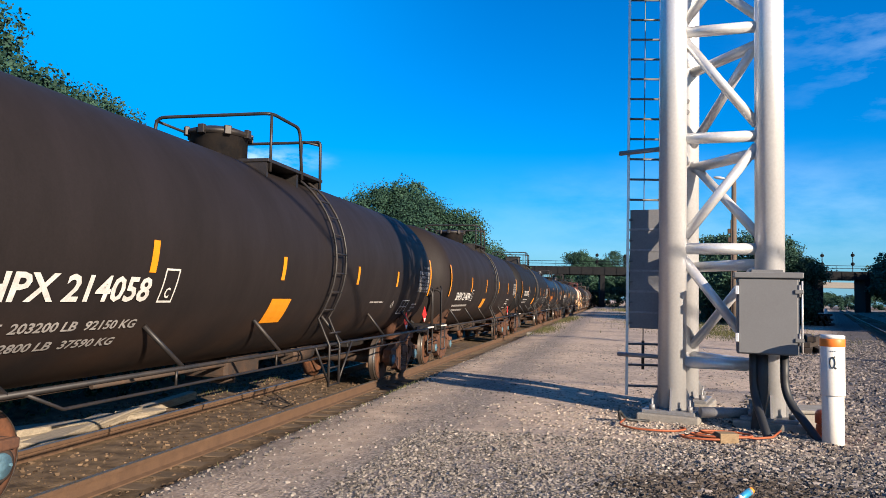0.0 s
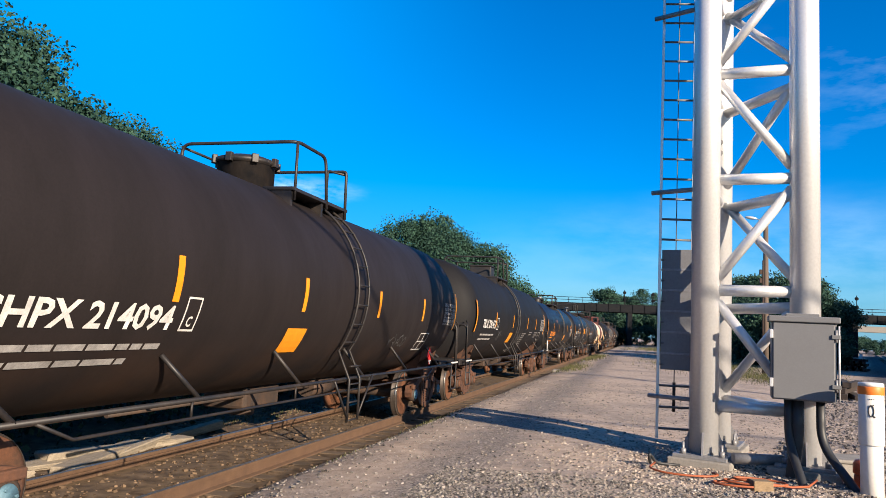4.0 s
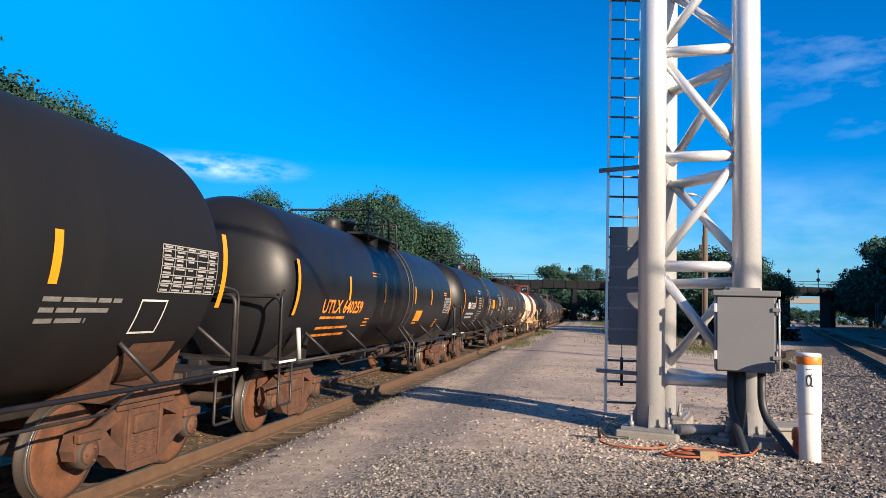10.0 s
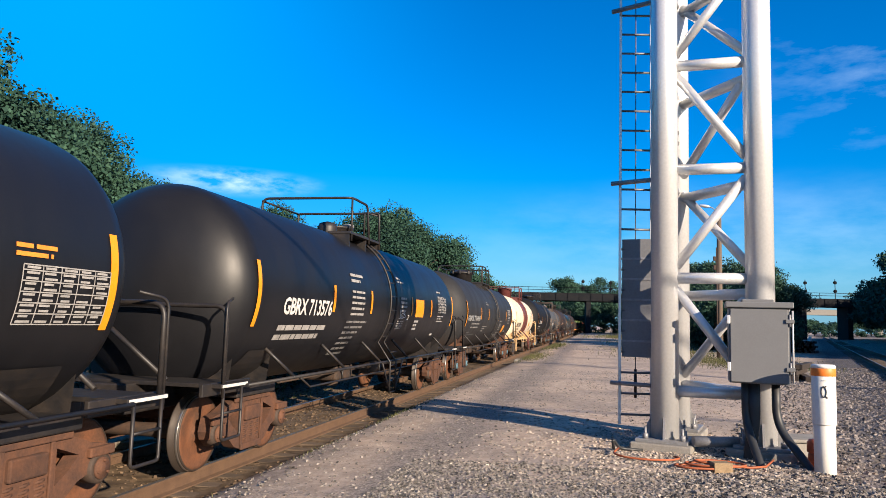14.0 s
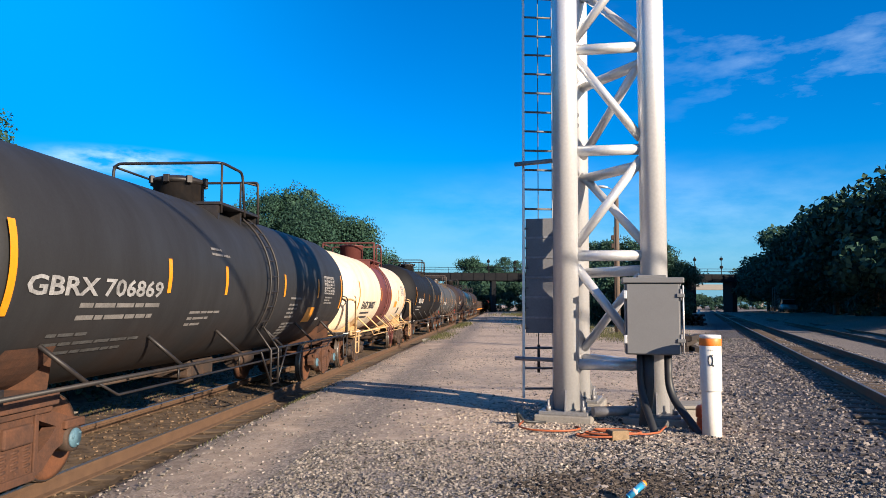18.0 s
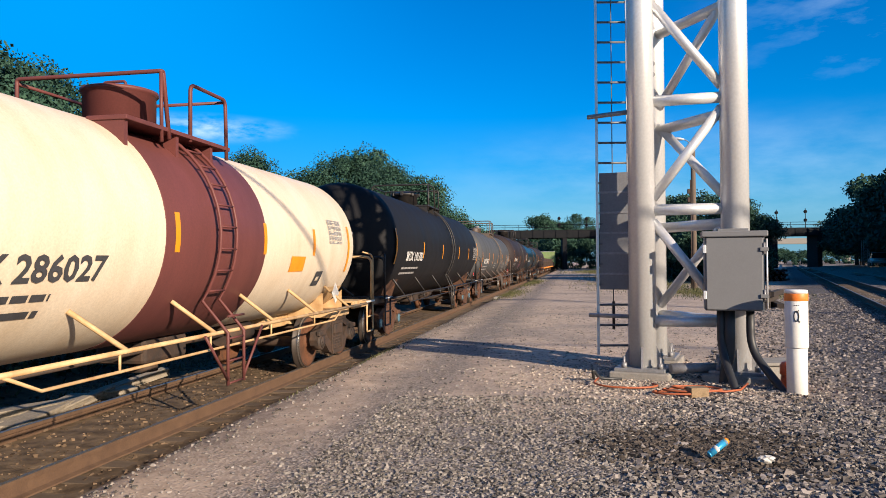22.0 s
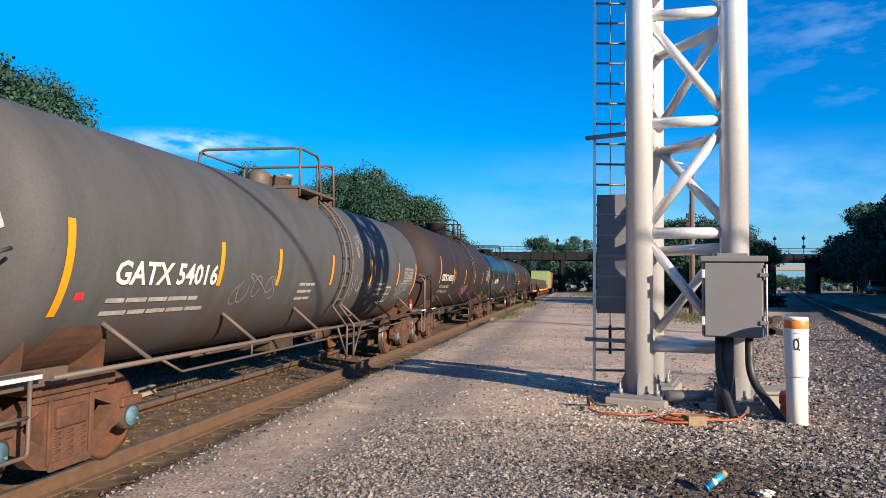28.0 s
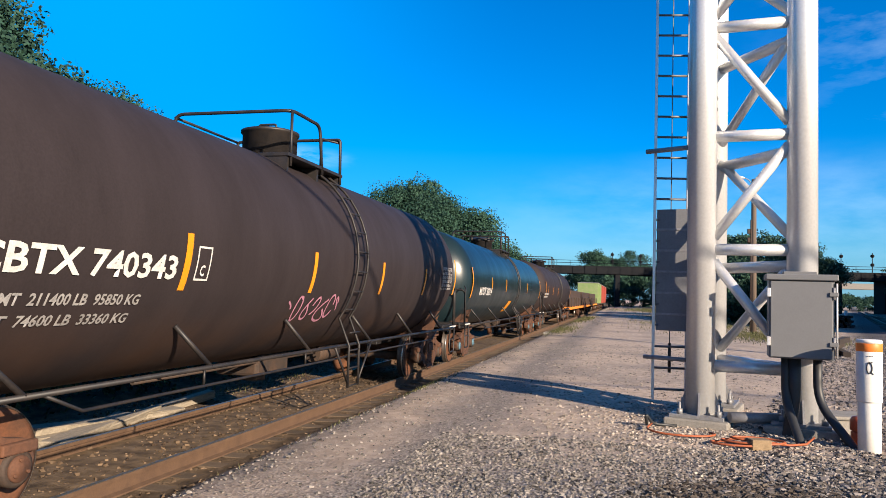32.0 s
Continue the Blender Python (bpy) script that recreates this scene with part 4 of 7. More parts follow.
def make_underframe(car, half_len, R, zc, mat, trucks, saddle_mat, rail_at=0.5):
    """Stub sills, bolsters, couplers, the side rail and its struts."""
    bot = zc - R
    for s in (-1, 1):
        yt = s * trucks
        part("stub_sill", box(-0.28, 0.28, min(s * (half_len - 0.35), s * (trucks - 1.5)), max(s * (half_len - 0.35), s * (trucks - 1.5)), 0.72, 1.08, 0.02), mat, car)
        bm = bmesh.new()
        # saddle: a plate cradle between sill and tank
        n = 9
        for yy in (yt - 0.55, yt + 0.55):
            prev = None
            for k in range(n):
                a = -math.pi / 2 - 0.85 + 1.7 * k / (n - 1)
                p = Vector((R * 1.003 * math.cos(a), yy, zc + R * 1.003 * math.sin(a)))
                q = Vector((max(-1.0, min(1.0, p.x)), yy, 0.98))
                v = (bm.verts.new(p), bm.verts.new(q))
                if prev:
                    bm.faces.new((prev[0], v[0], v[1], prev[1]))
                prev = v
        add_box(bm, -1.15, 1.15, yt - 0.55, yt + 0.55, 0.86, 0.99, None, 0.015)
        part("saddle", bm, saddle_mat, car, "rust-stained steel saddle")
        bm = bmesh.new()
        prev = None
        for k in range(8):
            a = -1.25 + 0.62 * k / 7
            w = 0.62 - 0.035 * k
            p = [bm.verts.new(((R + 0.014) * math.cos(a), yt - s * 0.1 + e * w, zc + (R + 0.014) * math.sin(a))) for e in (-1, 1)]
            if prev:
                bm.faces.new((prev[0], prev[1], p[1], p[0]))
            prev = p
        part("saddle_pad", bm, saddle_mat, car, "rust-dusted saddle plate welded to the tank")
        bm = bmesh.new()
        yc = s * half_len
        add_box(bm, -0.11, 0.11, min(yc - s * 0.6, yc), max(yc - s * 0.6, yc), 0.76, 0.98, None, 0.02)
        add_box(bm, -0.16, 0.16, min(yc - s * 0.22, yc + s * 0.04), max(yc - s * 0.22, yc + s * 0.04), 0.74, 1.0, None, 0.04)
        part("coupler", bm, DARK_CAST, car)
        # end platform and its handrail loop
        py = s * (half_len - rail_at - 0.22)
        part("end_platform", box(-1.40, 1.40, py - 0.32, py + 0.32, 1.06, 1.11, 0.008), mat, car)
        for xx in (1.36, -1.36):
            g = 1.0 if xx > 0 else -1.0
            ge = s * (half_len - rail_at + 0.04)
            part("grab_iron", pipe(rounded([(xx + 0.02 * g, ge, 0.95), (xx + 0.02 * g, ge, 2.06), (xx - 0.10 * g, ge - s * 0.34, 2.12)], 0.12, 6), 0.017, 8), mat, car, "thin bent grab iron")
        part("end_sill_plate", box(1.22, 1.27, min(s * (half_len - 1.5), s * (half_len - 0.35)), max(s * (half_len - 1.5), s * (half_len - 0.35)), 0.97, 1.12, 0.01), mat, car)
        bm = bmesh.new()
        ry = s * (half_len - rail_at)
        add_pipe(bm, rounded([(1.36, ry, 1.08), (1.36, ry, 2.02), (-1.36, ry, 2.02), (-1.36, ry, 1.08)], 0.16, 6), 0.028, 10)
        part("end_handrail", bm, mat, car, "thick bent pipe handrail across the car's end")
        st = part("step_stirrup", pipe(rounded([(1.38, py - s * 0.20, 1.06), (1.38, py - s * 0.20, 0.46), (1.38, py + s * 0.24, 0.46), (1.38, py + s * 0.24, 1.06)], 0.05, 3), 0.019, 8), mat, car, "bent bar step stirrup")
        part("step", rod((1.38, py - s * 0.20, 0.77), (1.38, py + s * 0.24, 0.77), 0.016, seg=8), mat, st)
        # a slanting brake rod from the handrail to the platform
        part("brake_rod", rod((-0.55, ry, 1.98), (0.62, ry, 1.12), 0.032, seg=8), mat, car)
        bm = lathe([(0.02, -0.02), (0.24, -0.02), (0.27, 0.0), (0.27, 0.02), (0.24, 0.03), (0.02, 0.03)], 20, "y")
        hw = part("brake_wheel", bm, mat, car)
        hw.location = (-0.75, ry - s * 0.03, 1.62)
        part("reflective_sill_strip", box(1.40, 1.408, py - 0.30, py + 0.30, 1.068, 1.102), WHITE_PAINT, car)
    bm = bmesh.new()
    add_pipe(bm, [(1.43, -half_len + 1.1, 1.06), (1.43, half_len - 1.1, 1.06)], 0.025, 8)
    add_pipe(bm, [(1.43, -half_len + 2.7, 1.05), (1.43, -half_len + 3.1, 0.88), (1.43, half_len - 3.1, 0.88), (1.43, half_len - 2.7, 1.05)], 0.016, 8)
    part("side_rail", bm, mat, car, "long pipe side rail below the tank")
    n = 6
    for k in range(n):
        y = -half_len + 2.4 + (2 * half_len - 4.8) * k / (n - 1)
        a = -0.62
        p = (R * math.cos(a), y - 0.25, zc + R * math.sin(a))
        part("rail_strut", rod(p, (1.43, y + 0.12, 1.06), 0.026, seg=8), mat, car)
        if 0 < k < n - 1:
            part("rail_hanger", rod((1.43, y, 0.88), (1.43, y, 1.06), 0.014, seg=6), mat, car)
    bm = bmesh.new()
    add_box(bm, -0.35, 0.35, -0.5, 0.5, bot - 0.28, bot + 0.04, None, 0.05)
    add_rod(bm, (0.25, 1.6, 0.78), (0.25, 2.5, 0.78), 0.16, seg=14)
    add_rod(bm, (-0.2, -half_len + 2.2, 0.72), (-0.2, half_len - 2.2, 0.72), 0.022, seg=6)
    add_rod(bm, (0.3, -3.2, 0.80), (0.3, 3.2, 0.80), 0.03, seg=6)
    part("brake_rigging", bm, DARK_CAST, car)
    bm = bmesh.new()
    add_rod(bm, (0, 0, bot + 0.05), (0, 0, 0.55), 0.14, seg=16)
    add_rod(bm, (0, 0, 0.58), (0, 0, 0.48), 0.19, seg=16)
    part("bottom_outlet", bm, DARK_CAST, car)


def make_top(car, R, zc, mat, dome, y_off, ladder_at, rails=(-1.35, -0.30, 0.42, 0.60), gate_from=None):
    """Manway, platform, guard rails, and the ladder to the ground."""
    top = zc + R
    if dome == "manway":
        d = part("manway", lathe([(0.42, top - 0.25), (0.42, top + 0.30), (0.47, top + 0.31), (0.47, top + 0.36), (0.44, top + 0.38), (0.30, top + 0.43), (0.03, top + 0.45)], 32), mat, car)
        d.location = (0, y_off, 0)
        for k in range(8):
            a = k * math.pi / 4
            b = part("lid_bolt", box(-0.035, 0.035, -0.05, 0.05, top + 0.28, top + 0.41, 0.01, Matrix.Rotation(a, 4, "Z") @ Matrix.Translation((0.47, 0, 0))), mat, d)
    elif dome == "tall":
        d = part("manway", lathe([(0.43, top - 0.25), (0.43, top + 0.46), (0.46, top + 0.47), (0.46, top + 0.51), (0.40, top + 0.53), (0.03, top + 0.55)], 36), mat, car)
        d.location = (0, y_off, 0)
        part("lid_handle", pipe(rounded([(-0.15, -0.1, top + 0.52), (-0.15, -0.1, top + 0.62), (0.15, -0.1, top + 0.62), (0.15, -0.1, top + 0.52)], 0.04, 4), 0.018, 8), mat, d)
        part("hinge", box(-0.06, 0.06, 0.38, 0.50, top + 0.40, top + 0.54, 0.012), mat, d)
    elif dome == "low":
        d = part("manway", lathe([(0.36, top - 0.25), (0.36, top + 0.18), (0.40, top + 0.19), (0.40, top + 0.23), (0.05, top + 0.27)], 28), mat, car)
        d.location = (0, y_off, 0)
        part("valve_housing", lathe([(0.2, top - 0.2), (0.2, top + 0.14), (0.17, top + 0.22), (0.03, top + 0.26)], 20), mat, car).location = (0.1, y_off - 0.75, 0)
        part("relief_valve", lathe([(0.09, top - 0.1), (0.09, top + 0.30), (0.13, top + 0.31), (0.13, top + 0.38), (0.02, top + 0.40)], 16), STEEL_DULL, car).location = (0.05, y_off + 0.65, 0)
    else:
        d = part("valve_box", box(-0.40, 0.40, y_off - 0.36, y_off + 0.36, top - 0.25, top + 0.40, 0.03), mat, car)
        part("valve_box_lid", box(-0.43, 0.43, y_off - 0.39, y_off + 0.39, top + 0.40, top + 0.45, 0.02), mat, car)
    for s in (1, -1):
        pl = part("top_platform", box(min(s * 0.50, s * 0.98), max(s * 0.50, s * 0.98), ladder_at + min(-1.45, rails[0] - 0.1), ladder_at + rails[2] + 0.08, top - 0.12, top - 0.07, 0.006), mat, car)
        for yy in (-1.4, -0.4, 0.42):
            part("platform_bracket", box(min(s * 0.5, s * 0.94), max(s * 0.5, s * 0.94), ladder_at + yy - 0.03, ladder_at + yy + 0.03, top - 0.42, top - 0.12), mat, pl)
    ya, yc, yb, zt = ladder_at + rails[0], ladder_at + rails[1], ladder_at + rails[2], top + rails[3]
    part("guard_rail", pipe(rounded([(-0.95, ya, top - 0.30), (-0.95, ya, zt), (0.95, ya, zt), (0.95, yc - 0.10, zt), (0.97, yc, top - 0.20)], min(0.15, (yc - ya) * 0.3), 6), 0.026, 8), mat, car, "bent pipe guard rail")
    part("rail_post", rod((0.96, ya, top - 0.25), (0.95, ya, zt), 0.022, seg=8), mat, car)
    if gate_from is None:
        part("gate_rail", pipe(rounded([(-0.95, yb, top - 0.30), (-0.95, yb, zt - 0.04), (0.95, yb, zt - 0.04), (0.97, yb, top - 0.25)], 0.06, 4), 0.026, 8), mat, car, "bent pipe guard rail")
        part("gate_hoop", pipe(rounded([(0.62, yb - 0.02, top - 0.05), (0.62, yb - 0.02, zt - 0.02), (0.95, yb + 0.02, zt - 0.10)], 0.05, 4), 0.022, 8), mat, car)
    else:
        yg = ladder_at + gate_from
        part("gate_hoop", pipe(rounded([(0.95, yg, top - 0.15), (0.95, yg, zt), (0.95, yb, zt), (0.97, yb, top - 0.25)], 0.10, 6), 0.026, 8), mat, car, "bent pipe gate hoop")
        part("gate_rail", pipe(rounded([(-0.95, yb, top - 0.30), (-0.95, yb, zt - 0.03), (0.95, yb, zt - 0.03)], 0.06, 4), 0.022, 8), mat, car)
    part("mid_rail", rod((-0.95, ya, zt - 0.05), (-0.95, yb, zt - 0.05), 0.022, seg=8), mat, car)
    # curved side ladder
    yl = ladder_at
    for dy in (-0.21, 0.21):
        pts = [((R + 0.09) * math.cos(a), yl + dy, zc + (R + 0.09) * math.sin(a)) for a in [1.15 - 1.75 * k / 14 for k in range(15)]]
        pts += [(1.50, yl + dy, 1.05), (1.50, yl + dy, 0.42)]
        part("ladder_rail", pipe(pts, 0.022, 6), mat, car)
    for k in range(13):
        if k < 9:
            a = 1.05 - 1.55 * k / 8
            p = ((R + 0.09) * math.cos(a), zc + (R + 0.09) * math.sin(a))
        else:
            p = (1.50, 1.25 - 0.27 * (k - 9))
        part("ladder_rung", rod((p[0], yl - 0.21, p[1]), (p[0], yl + 0.21, p[1]), 0.014, seg=6), mat, car)
    for s in (-1, 1):
        part("ladder_brace", rod((1.50, yl + s * 0.75, 1.06), (1.50, yl + s * 0.21, 0.48), 0.018, seg=6), mat, car)


def diamond(car, y, z, x, mat, text="", size=0.135):
    bm = bmesh.new()
    add_box(bm, -0.006, 0.006, -size, size, -size, size, Matrix.Translation((x, y, z)) @ Matrix.Rotation(math.pi / 4, 4, "X"))
    d = part("placard", bm, mat, car, "diamond hazard placard")
    if text:
        part("placard_panel", box(x + 0.007, x + 0.011, y - 0.125, y + 0.125, z - 0.05, z + 0.05), WHITE_PAINT, d)
        cu = bpy.data.curves.new("lettering", "FONT")
        cu.body, cu.size, cu.align_x, cu.offset = text, 0.12, "CENTER", 0.002
        tmp = new("lettering_tmp", cu)
        me = bpy.data.meshes.new_from_object(tmp.evaluated_get(bpy.context.evaluated_depsgraph_get()))
        bpy.data.objects.remove(tmp)
        for v in me.vertices:
            v.co = Vector((x + 0.013, y + v.co.x, z - 0.042 + v.co.y))
        me.materials.clear()
        me.materials.append(DARK_PAINT)
        ob = new("placard_number", me)
        ob.parent = d
    else:
        bm = bmesh.new()
        v = [bm.verts.new((x + 0.009, y + a, z + b)) for a, b in ((-0.74 * size, -0.67 * size), (0.74 * size, -0.67 * size), (0, -1.37 * size))]
        bm.faces.new(v)
        part("placard_tip", bm, WHITE_PAINT, d)


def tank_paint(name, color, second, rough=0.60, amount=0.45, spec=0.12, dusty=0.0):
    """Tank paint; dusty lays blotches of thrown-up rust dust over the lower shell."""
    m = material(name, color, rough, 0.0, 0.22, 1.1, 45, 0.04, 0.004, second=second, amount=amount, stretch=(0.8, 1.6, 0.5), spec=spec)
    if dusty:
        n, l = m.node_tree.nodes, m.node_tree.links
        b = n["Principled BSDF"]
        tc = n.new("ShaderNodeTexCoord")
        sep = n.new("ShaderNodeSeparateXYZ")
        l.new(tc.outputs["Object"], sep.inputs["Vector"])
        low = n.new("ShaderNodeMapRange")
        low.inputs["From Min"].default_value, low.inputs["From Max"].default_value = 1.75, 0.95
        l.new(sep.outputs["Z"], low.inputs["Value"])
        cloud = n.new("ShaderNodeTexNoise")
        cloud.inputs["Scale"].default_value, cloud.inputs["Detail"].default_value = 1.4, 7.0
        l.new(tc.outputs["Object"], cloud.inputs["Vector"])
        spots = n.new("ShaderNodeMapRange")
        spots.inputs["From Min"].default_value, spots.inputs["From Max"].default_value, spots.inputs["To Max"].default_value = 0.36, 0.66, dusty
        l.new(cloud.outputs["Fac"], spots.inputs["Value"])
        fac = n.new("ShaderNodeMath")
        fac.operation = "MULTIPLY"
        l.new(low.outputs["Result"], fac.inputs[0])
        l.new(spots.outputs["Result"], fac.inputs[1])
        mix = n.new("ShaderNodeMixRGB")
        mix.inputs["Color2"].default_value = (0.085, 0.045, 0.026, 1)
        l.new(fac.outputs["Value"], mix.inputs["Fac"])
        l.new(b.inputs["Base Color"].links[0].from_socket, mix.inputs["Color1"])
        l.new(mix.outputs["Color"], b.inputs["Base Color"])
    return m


def tank_car(lo, hi, paint, trim, label, R=1.52, zc=2.42, dome="manway", dome_at=0.0, rails=(-1.35, -0.30, 0.42, 0.60), gate_from=None, ladder_at=0.4, stripes=(), end_stripe=(1.2, 1.2), title=None, title_at=None, title_mat=None,
             title_h=0.24, truck_mat=None, inset=1.30, stripe_z=(2.02, 2.46), shift=0.0, cap=None, far_inset=None, top_trim=None, end_z=0.0, rail_at=0.5, truck_at=1.95):
    """One tank car between two coupler planes, given as places along the train."""
    cap = cap or CAP_BLUE
    mid, half_len = (lo + hi) / 2, (hi - lo) / 2
    car = thing("tank_car", label, "tank car", "cars of the train")
    MOVERS.append((car, mid + shift))
    far_inset = far_inset or inset
    half = half_len - (inset + far_inset) / 2
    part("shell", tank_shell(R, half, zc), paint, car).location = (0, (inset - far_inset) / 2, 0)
    make_underframe(car, half_len, R, zc, trim, half_len - truck_at, trim if paint is BLACK or paint is CREAM else CAST, rail_at)
    for s in (-1, 1):
        make_truck(car, s * (half_len - truck_at), truck_mat or CAST, cap)
    make_top(car, R, zc, top_trim or trim, dome, dome_at, ladder_at, rails, gate_from)
    for u in stripes:
        bm = bmesh.new()
        add_patch(bm, R, zc, u - mid - 0.05, u - mid + 0.05, stripe_z[0], stripe_z[1])
        part("reflective_stripe", bm, YELLOW, car, "yellow reflective stripe")
    for u in (lo + end_stripe[0], hi - end_stripe[1]):
        bm = bmesh.new()
        add_patch(bm, R, zc, u - mid - 0.05, u - mid + 0.05, zc - 0.50 + end_z, zc + 0.36 + end_z)
        part("reflective_stripe", bm, YELLOW, car, "long yellow reflective end stripe")
    if title:
        shell_text(title, R, zc, title_at[0] - mid, title_at[1], title_h, title_mat or WHITE_PAINT, car, "car_lettering", title_at[2])
    return car, mid, R, zc


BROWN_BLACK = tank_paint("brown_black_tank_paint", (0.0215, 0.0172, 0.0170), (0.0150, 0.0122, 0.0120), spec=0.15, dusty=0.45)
BLACK = tank_paint("black_tank_paint", (0.0075, 0.0078, 0.0098), (0.0115, 0.0115, 0.0135), 0.42, spec=0.32)
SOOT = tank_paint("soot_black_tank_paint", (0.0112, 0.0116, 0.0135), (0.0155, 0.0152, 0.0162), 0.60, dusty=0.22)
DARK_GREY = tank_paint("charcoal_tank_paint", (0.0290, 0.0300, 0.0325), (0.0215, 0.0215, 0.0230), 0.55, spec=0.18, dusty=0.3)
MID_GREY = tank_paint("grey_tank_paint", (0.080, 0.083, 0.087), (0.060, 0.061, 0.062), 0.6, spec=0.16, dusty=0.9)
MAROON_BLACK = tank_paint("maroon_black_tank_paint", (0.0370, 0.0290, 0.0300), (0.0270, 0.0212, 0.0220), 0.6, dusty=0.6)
CREAM = tank_paint("cream_white_tank_paint", (0.74, 0.64, 0.50), (0.62, 0.49, 0.34), 0.5, 0.38, 0.35)
MAROON = tank_paint("maroon_band_paint", (0.15, 0.048, 0.042), (0.11, 0.038, 0.035), 0.5, spec=0.3)
TEAL_BLACK = tank_paint("teal_black_tank_paint", (0.010, 0.024, 0.030), (0.008, 0.016, 0.020), 0.32, spec=0.4)
BLACK_TRIM = material("black_trim_paint", (0.013, 0.013, 0.015), 0.5, 0, 0.3, 5, 40, 0.1, 0.003, second=(0.032, 0.025, 0.021))
CREAM_TRIM = material("yellowed_white_trim", (0.66, 0.46, 0.24), 0.6, 0, 0.3, 5, 40, 0.1, 0.003, second=(0.42, 0.24, 0.10))
GREY_TRIM = material("grey_trim_paint", (0.09, 0.085, 0.08), 0.6, 0, 0.3, 5, 40, 0.1, 0.003, second=(0.12, 0.07, 0.045))


def build_train():
    # first car
    c, mid, R, zc = tank_car(1.9, 17.9, BROWN_BLACK, BLACK_TRIM, "brown-black tank car with white lettering and orange placard panel", dome_at=-0.4,
                             R=1.48, zc=2.36, ladder_at=0.75, end_stripe=(1.18, 1.15), stripes=(3.3, 6.04, 8.83, 11.73, 14.06), stripe_z=(2.03, 2.34), inset=1.28, rail_at=0.48, title="SHPX 214058", title_at=(3.98, 1.76, 2.1))
    shell_text("LD LMT  203200 LB  92150 KG", R, zc, 3.95 - mid, 1.50, 0.10, STENCIL, c, "weight_lettering", 2.15)
    shell_text("LT WT  62800 LB  37590 KG", R, zc, 3.95 - mid, 1.34, 0.10, STENCIL, c, "weight_lettering", 2.0)
    frame_mark(R, zc, 6.25 - mid, 1.74, 0.24, 0.34, c, WHITE_PAINT)
    shell_text("C", R, zc, 6.32 - mid, 1.79, 0.11, WHITE_PAINT, c, "plate_letter")
    bm = bmesh.new()
    add_patch(bm, R, zc, 8.72 - mid, 9.3 - mid, 1.45, 1.78)
    part("orange_panel", bm, YELLOW, c, "orange warning panel")
    stencil_panel(R, zc, 15.72 - mid, 16.62 - mid, 1.95, 2.41, c, STENCIL, 11)
    frame_mark(R, zc, 14.84 - mid, 1.46, 0.52, 0.30, c, WHITE_PAINT, cross=True)
    bars(R, zc, 12.72 - mid, 1.735, (0.8,), c, STENCIL, 0.03, 0.05, seed=51)
    bars(R, zc, 15.7 - mid, 1.68, (0.38, 0.36, 0.2), c, STENCIL, 0.04, 0.03, seed=52)
    shell_text("DOT 111S100W1", R, zc, 16.12 - mid, 2.485, 0.055, STENCIL, c, "weight_lettering", 0.47)
    diamond(c, 17.05 - mid, 1.40, 1.27, RED_PLACARD)
    scrawl(R, zc, 14.1 - mid, 1.56, 0.18, 0.18, c, STENCIL, 54, 3, 0.02)
    diamond(c, 15.52 - mid, 1.28, 1.25, RED_PLACARD)
    # second car
    c, mid, R, zc = tank_car(17.9, 33.9, BROWN_BLACK, BLACK_TRIM, "brown-black tank car with white lettering and stencilled data table", dome_at=-0.4,
                             R=1.48, zc=2.36, ladder_at=0.7, end_stripe=(1.18, 1.15), stripes=(22.1, 24.8, 27.6, 30.16), inset=1.30, rail_at=0.50, title="SHPX 214094", title_at=(20.05, 1.76, 2.1))
    bars(R, zc, 20.05 - mid, 1.62, (2.1, 1.75), c, STENCIL, 0.055, 0.08, seed=3)
    frame_mark(R, zc, 22.3 - mid, 1.74, 0.24, 0.34, c, WHITE_PAINT)
    shell_text("C", R, zc, 22.37 - mid, 1.79, 0.11, WHITE_PAINT, c, "plate_letter")
    head_text("SHPX 214094", R, zc, 8.0 - 1.30, -0.18, 2.50, 0.13, 0.75, WHITE_PAINT, c, (0.6, 0.5))
    bm = bmesh.new()
    add_patch(bm, R, zc, 24.55 - mid, 25.1 - mid, 1.48, 1.80)
    part("orange_panel", bm, YELLOW, c, "orange warning panel")
    stencil_panel(R, zc, 31.75 - mid, 32.65 - mid, 1.98, 2.45, c, STENCIL, 11)
    frame_mark(R, zc, 30.4 - mid, 1.42, 0.6, 0.36, c, WHITE_PAINT, cross=True)
    scrawl(R, zc, 28.6 - mid, 1.45, 1.0, 0.35, c, CHALK, 4, 8)
    diamond(c, 31.4 - mid, 1.28, 1.28, RED_PLACARD)
    # third car
    c, mid, R, zc = tank_car(33.9, 50.55, SOOT, BLACK_TRIM, "black tank car with white lettering and chalk scribbles", dome="box", dome_at=0.0,
                             R=1.48, zc=2.35, ladder_at=-0.5, end_stripe=(1.25, 1.17), stripes=(37.92, 41.05, 44.35, 46.65), cap=CAST, inset=1.42, rail_at=0.62, title="TILX 291472", title_at=(36.05, 1.98, 1.85))
    bars(R, zc, 36.05 - mid, 1.80, (1.9, 1.7), c, STENCIL, 0.05, 0.08, seed=5)
    frame_mark(R, zc, 38.1 - mid, 1.93, 0.26, 0.36, c, WHITE_PAINT)
    shell_text("C", R, zc, 38.17 - mid, 1.98, 0.11, WHITE_PAINT, c, "plate_letter")
    bm = bmesh.new()
    add_patch(bm, R, zc, 40.7 - mid, 41.3 - mid, 1.52, 1.86, lean=0.1)
    part("orange_panel", bm, YELLOW, c, "orange warning panel")
    stencil_panel(R, zc, 48.1 - mid, 49.2 - mid, 2.0, 2.48, c, STENCIL, 11)
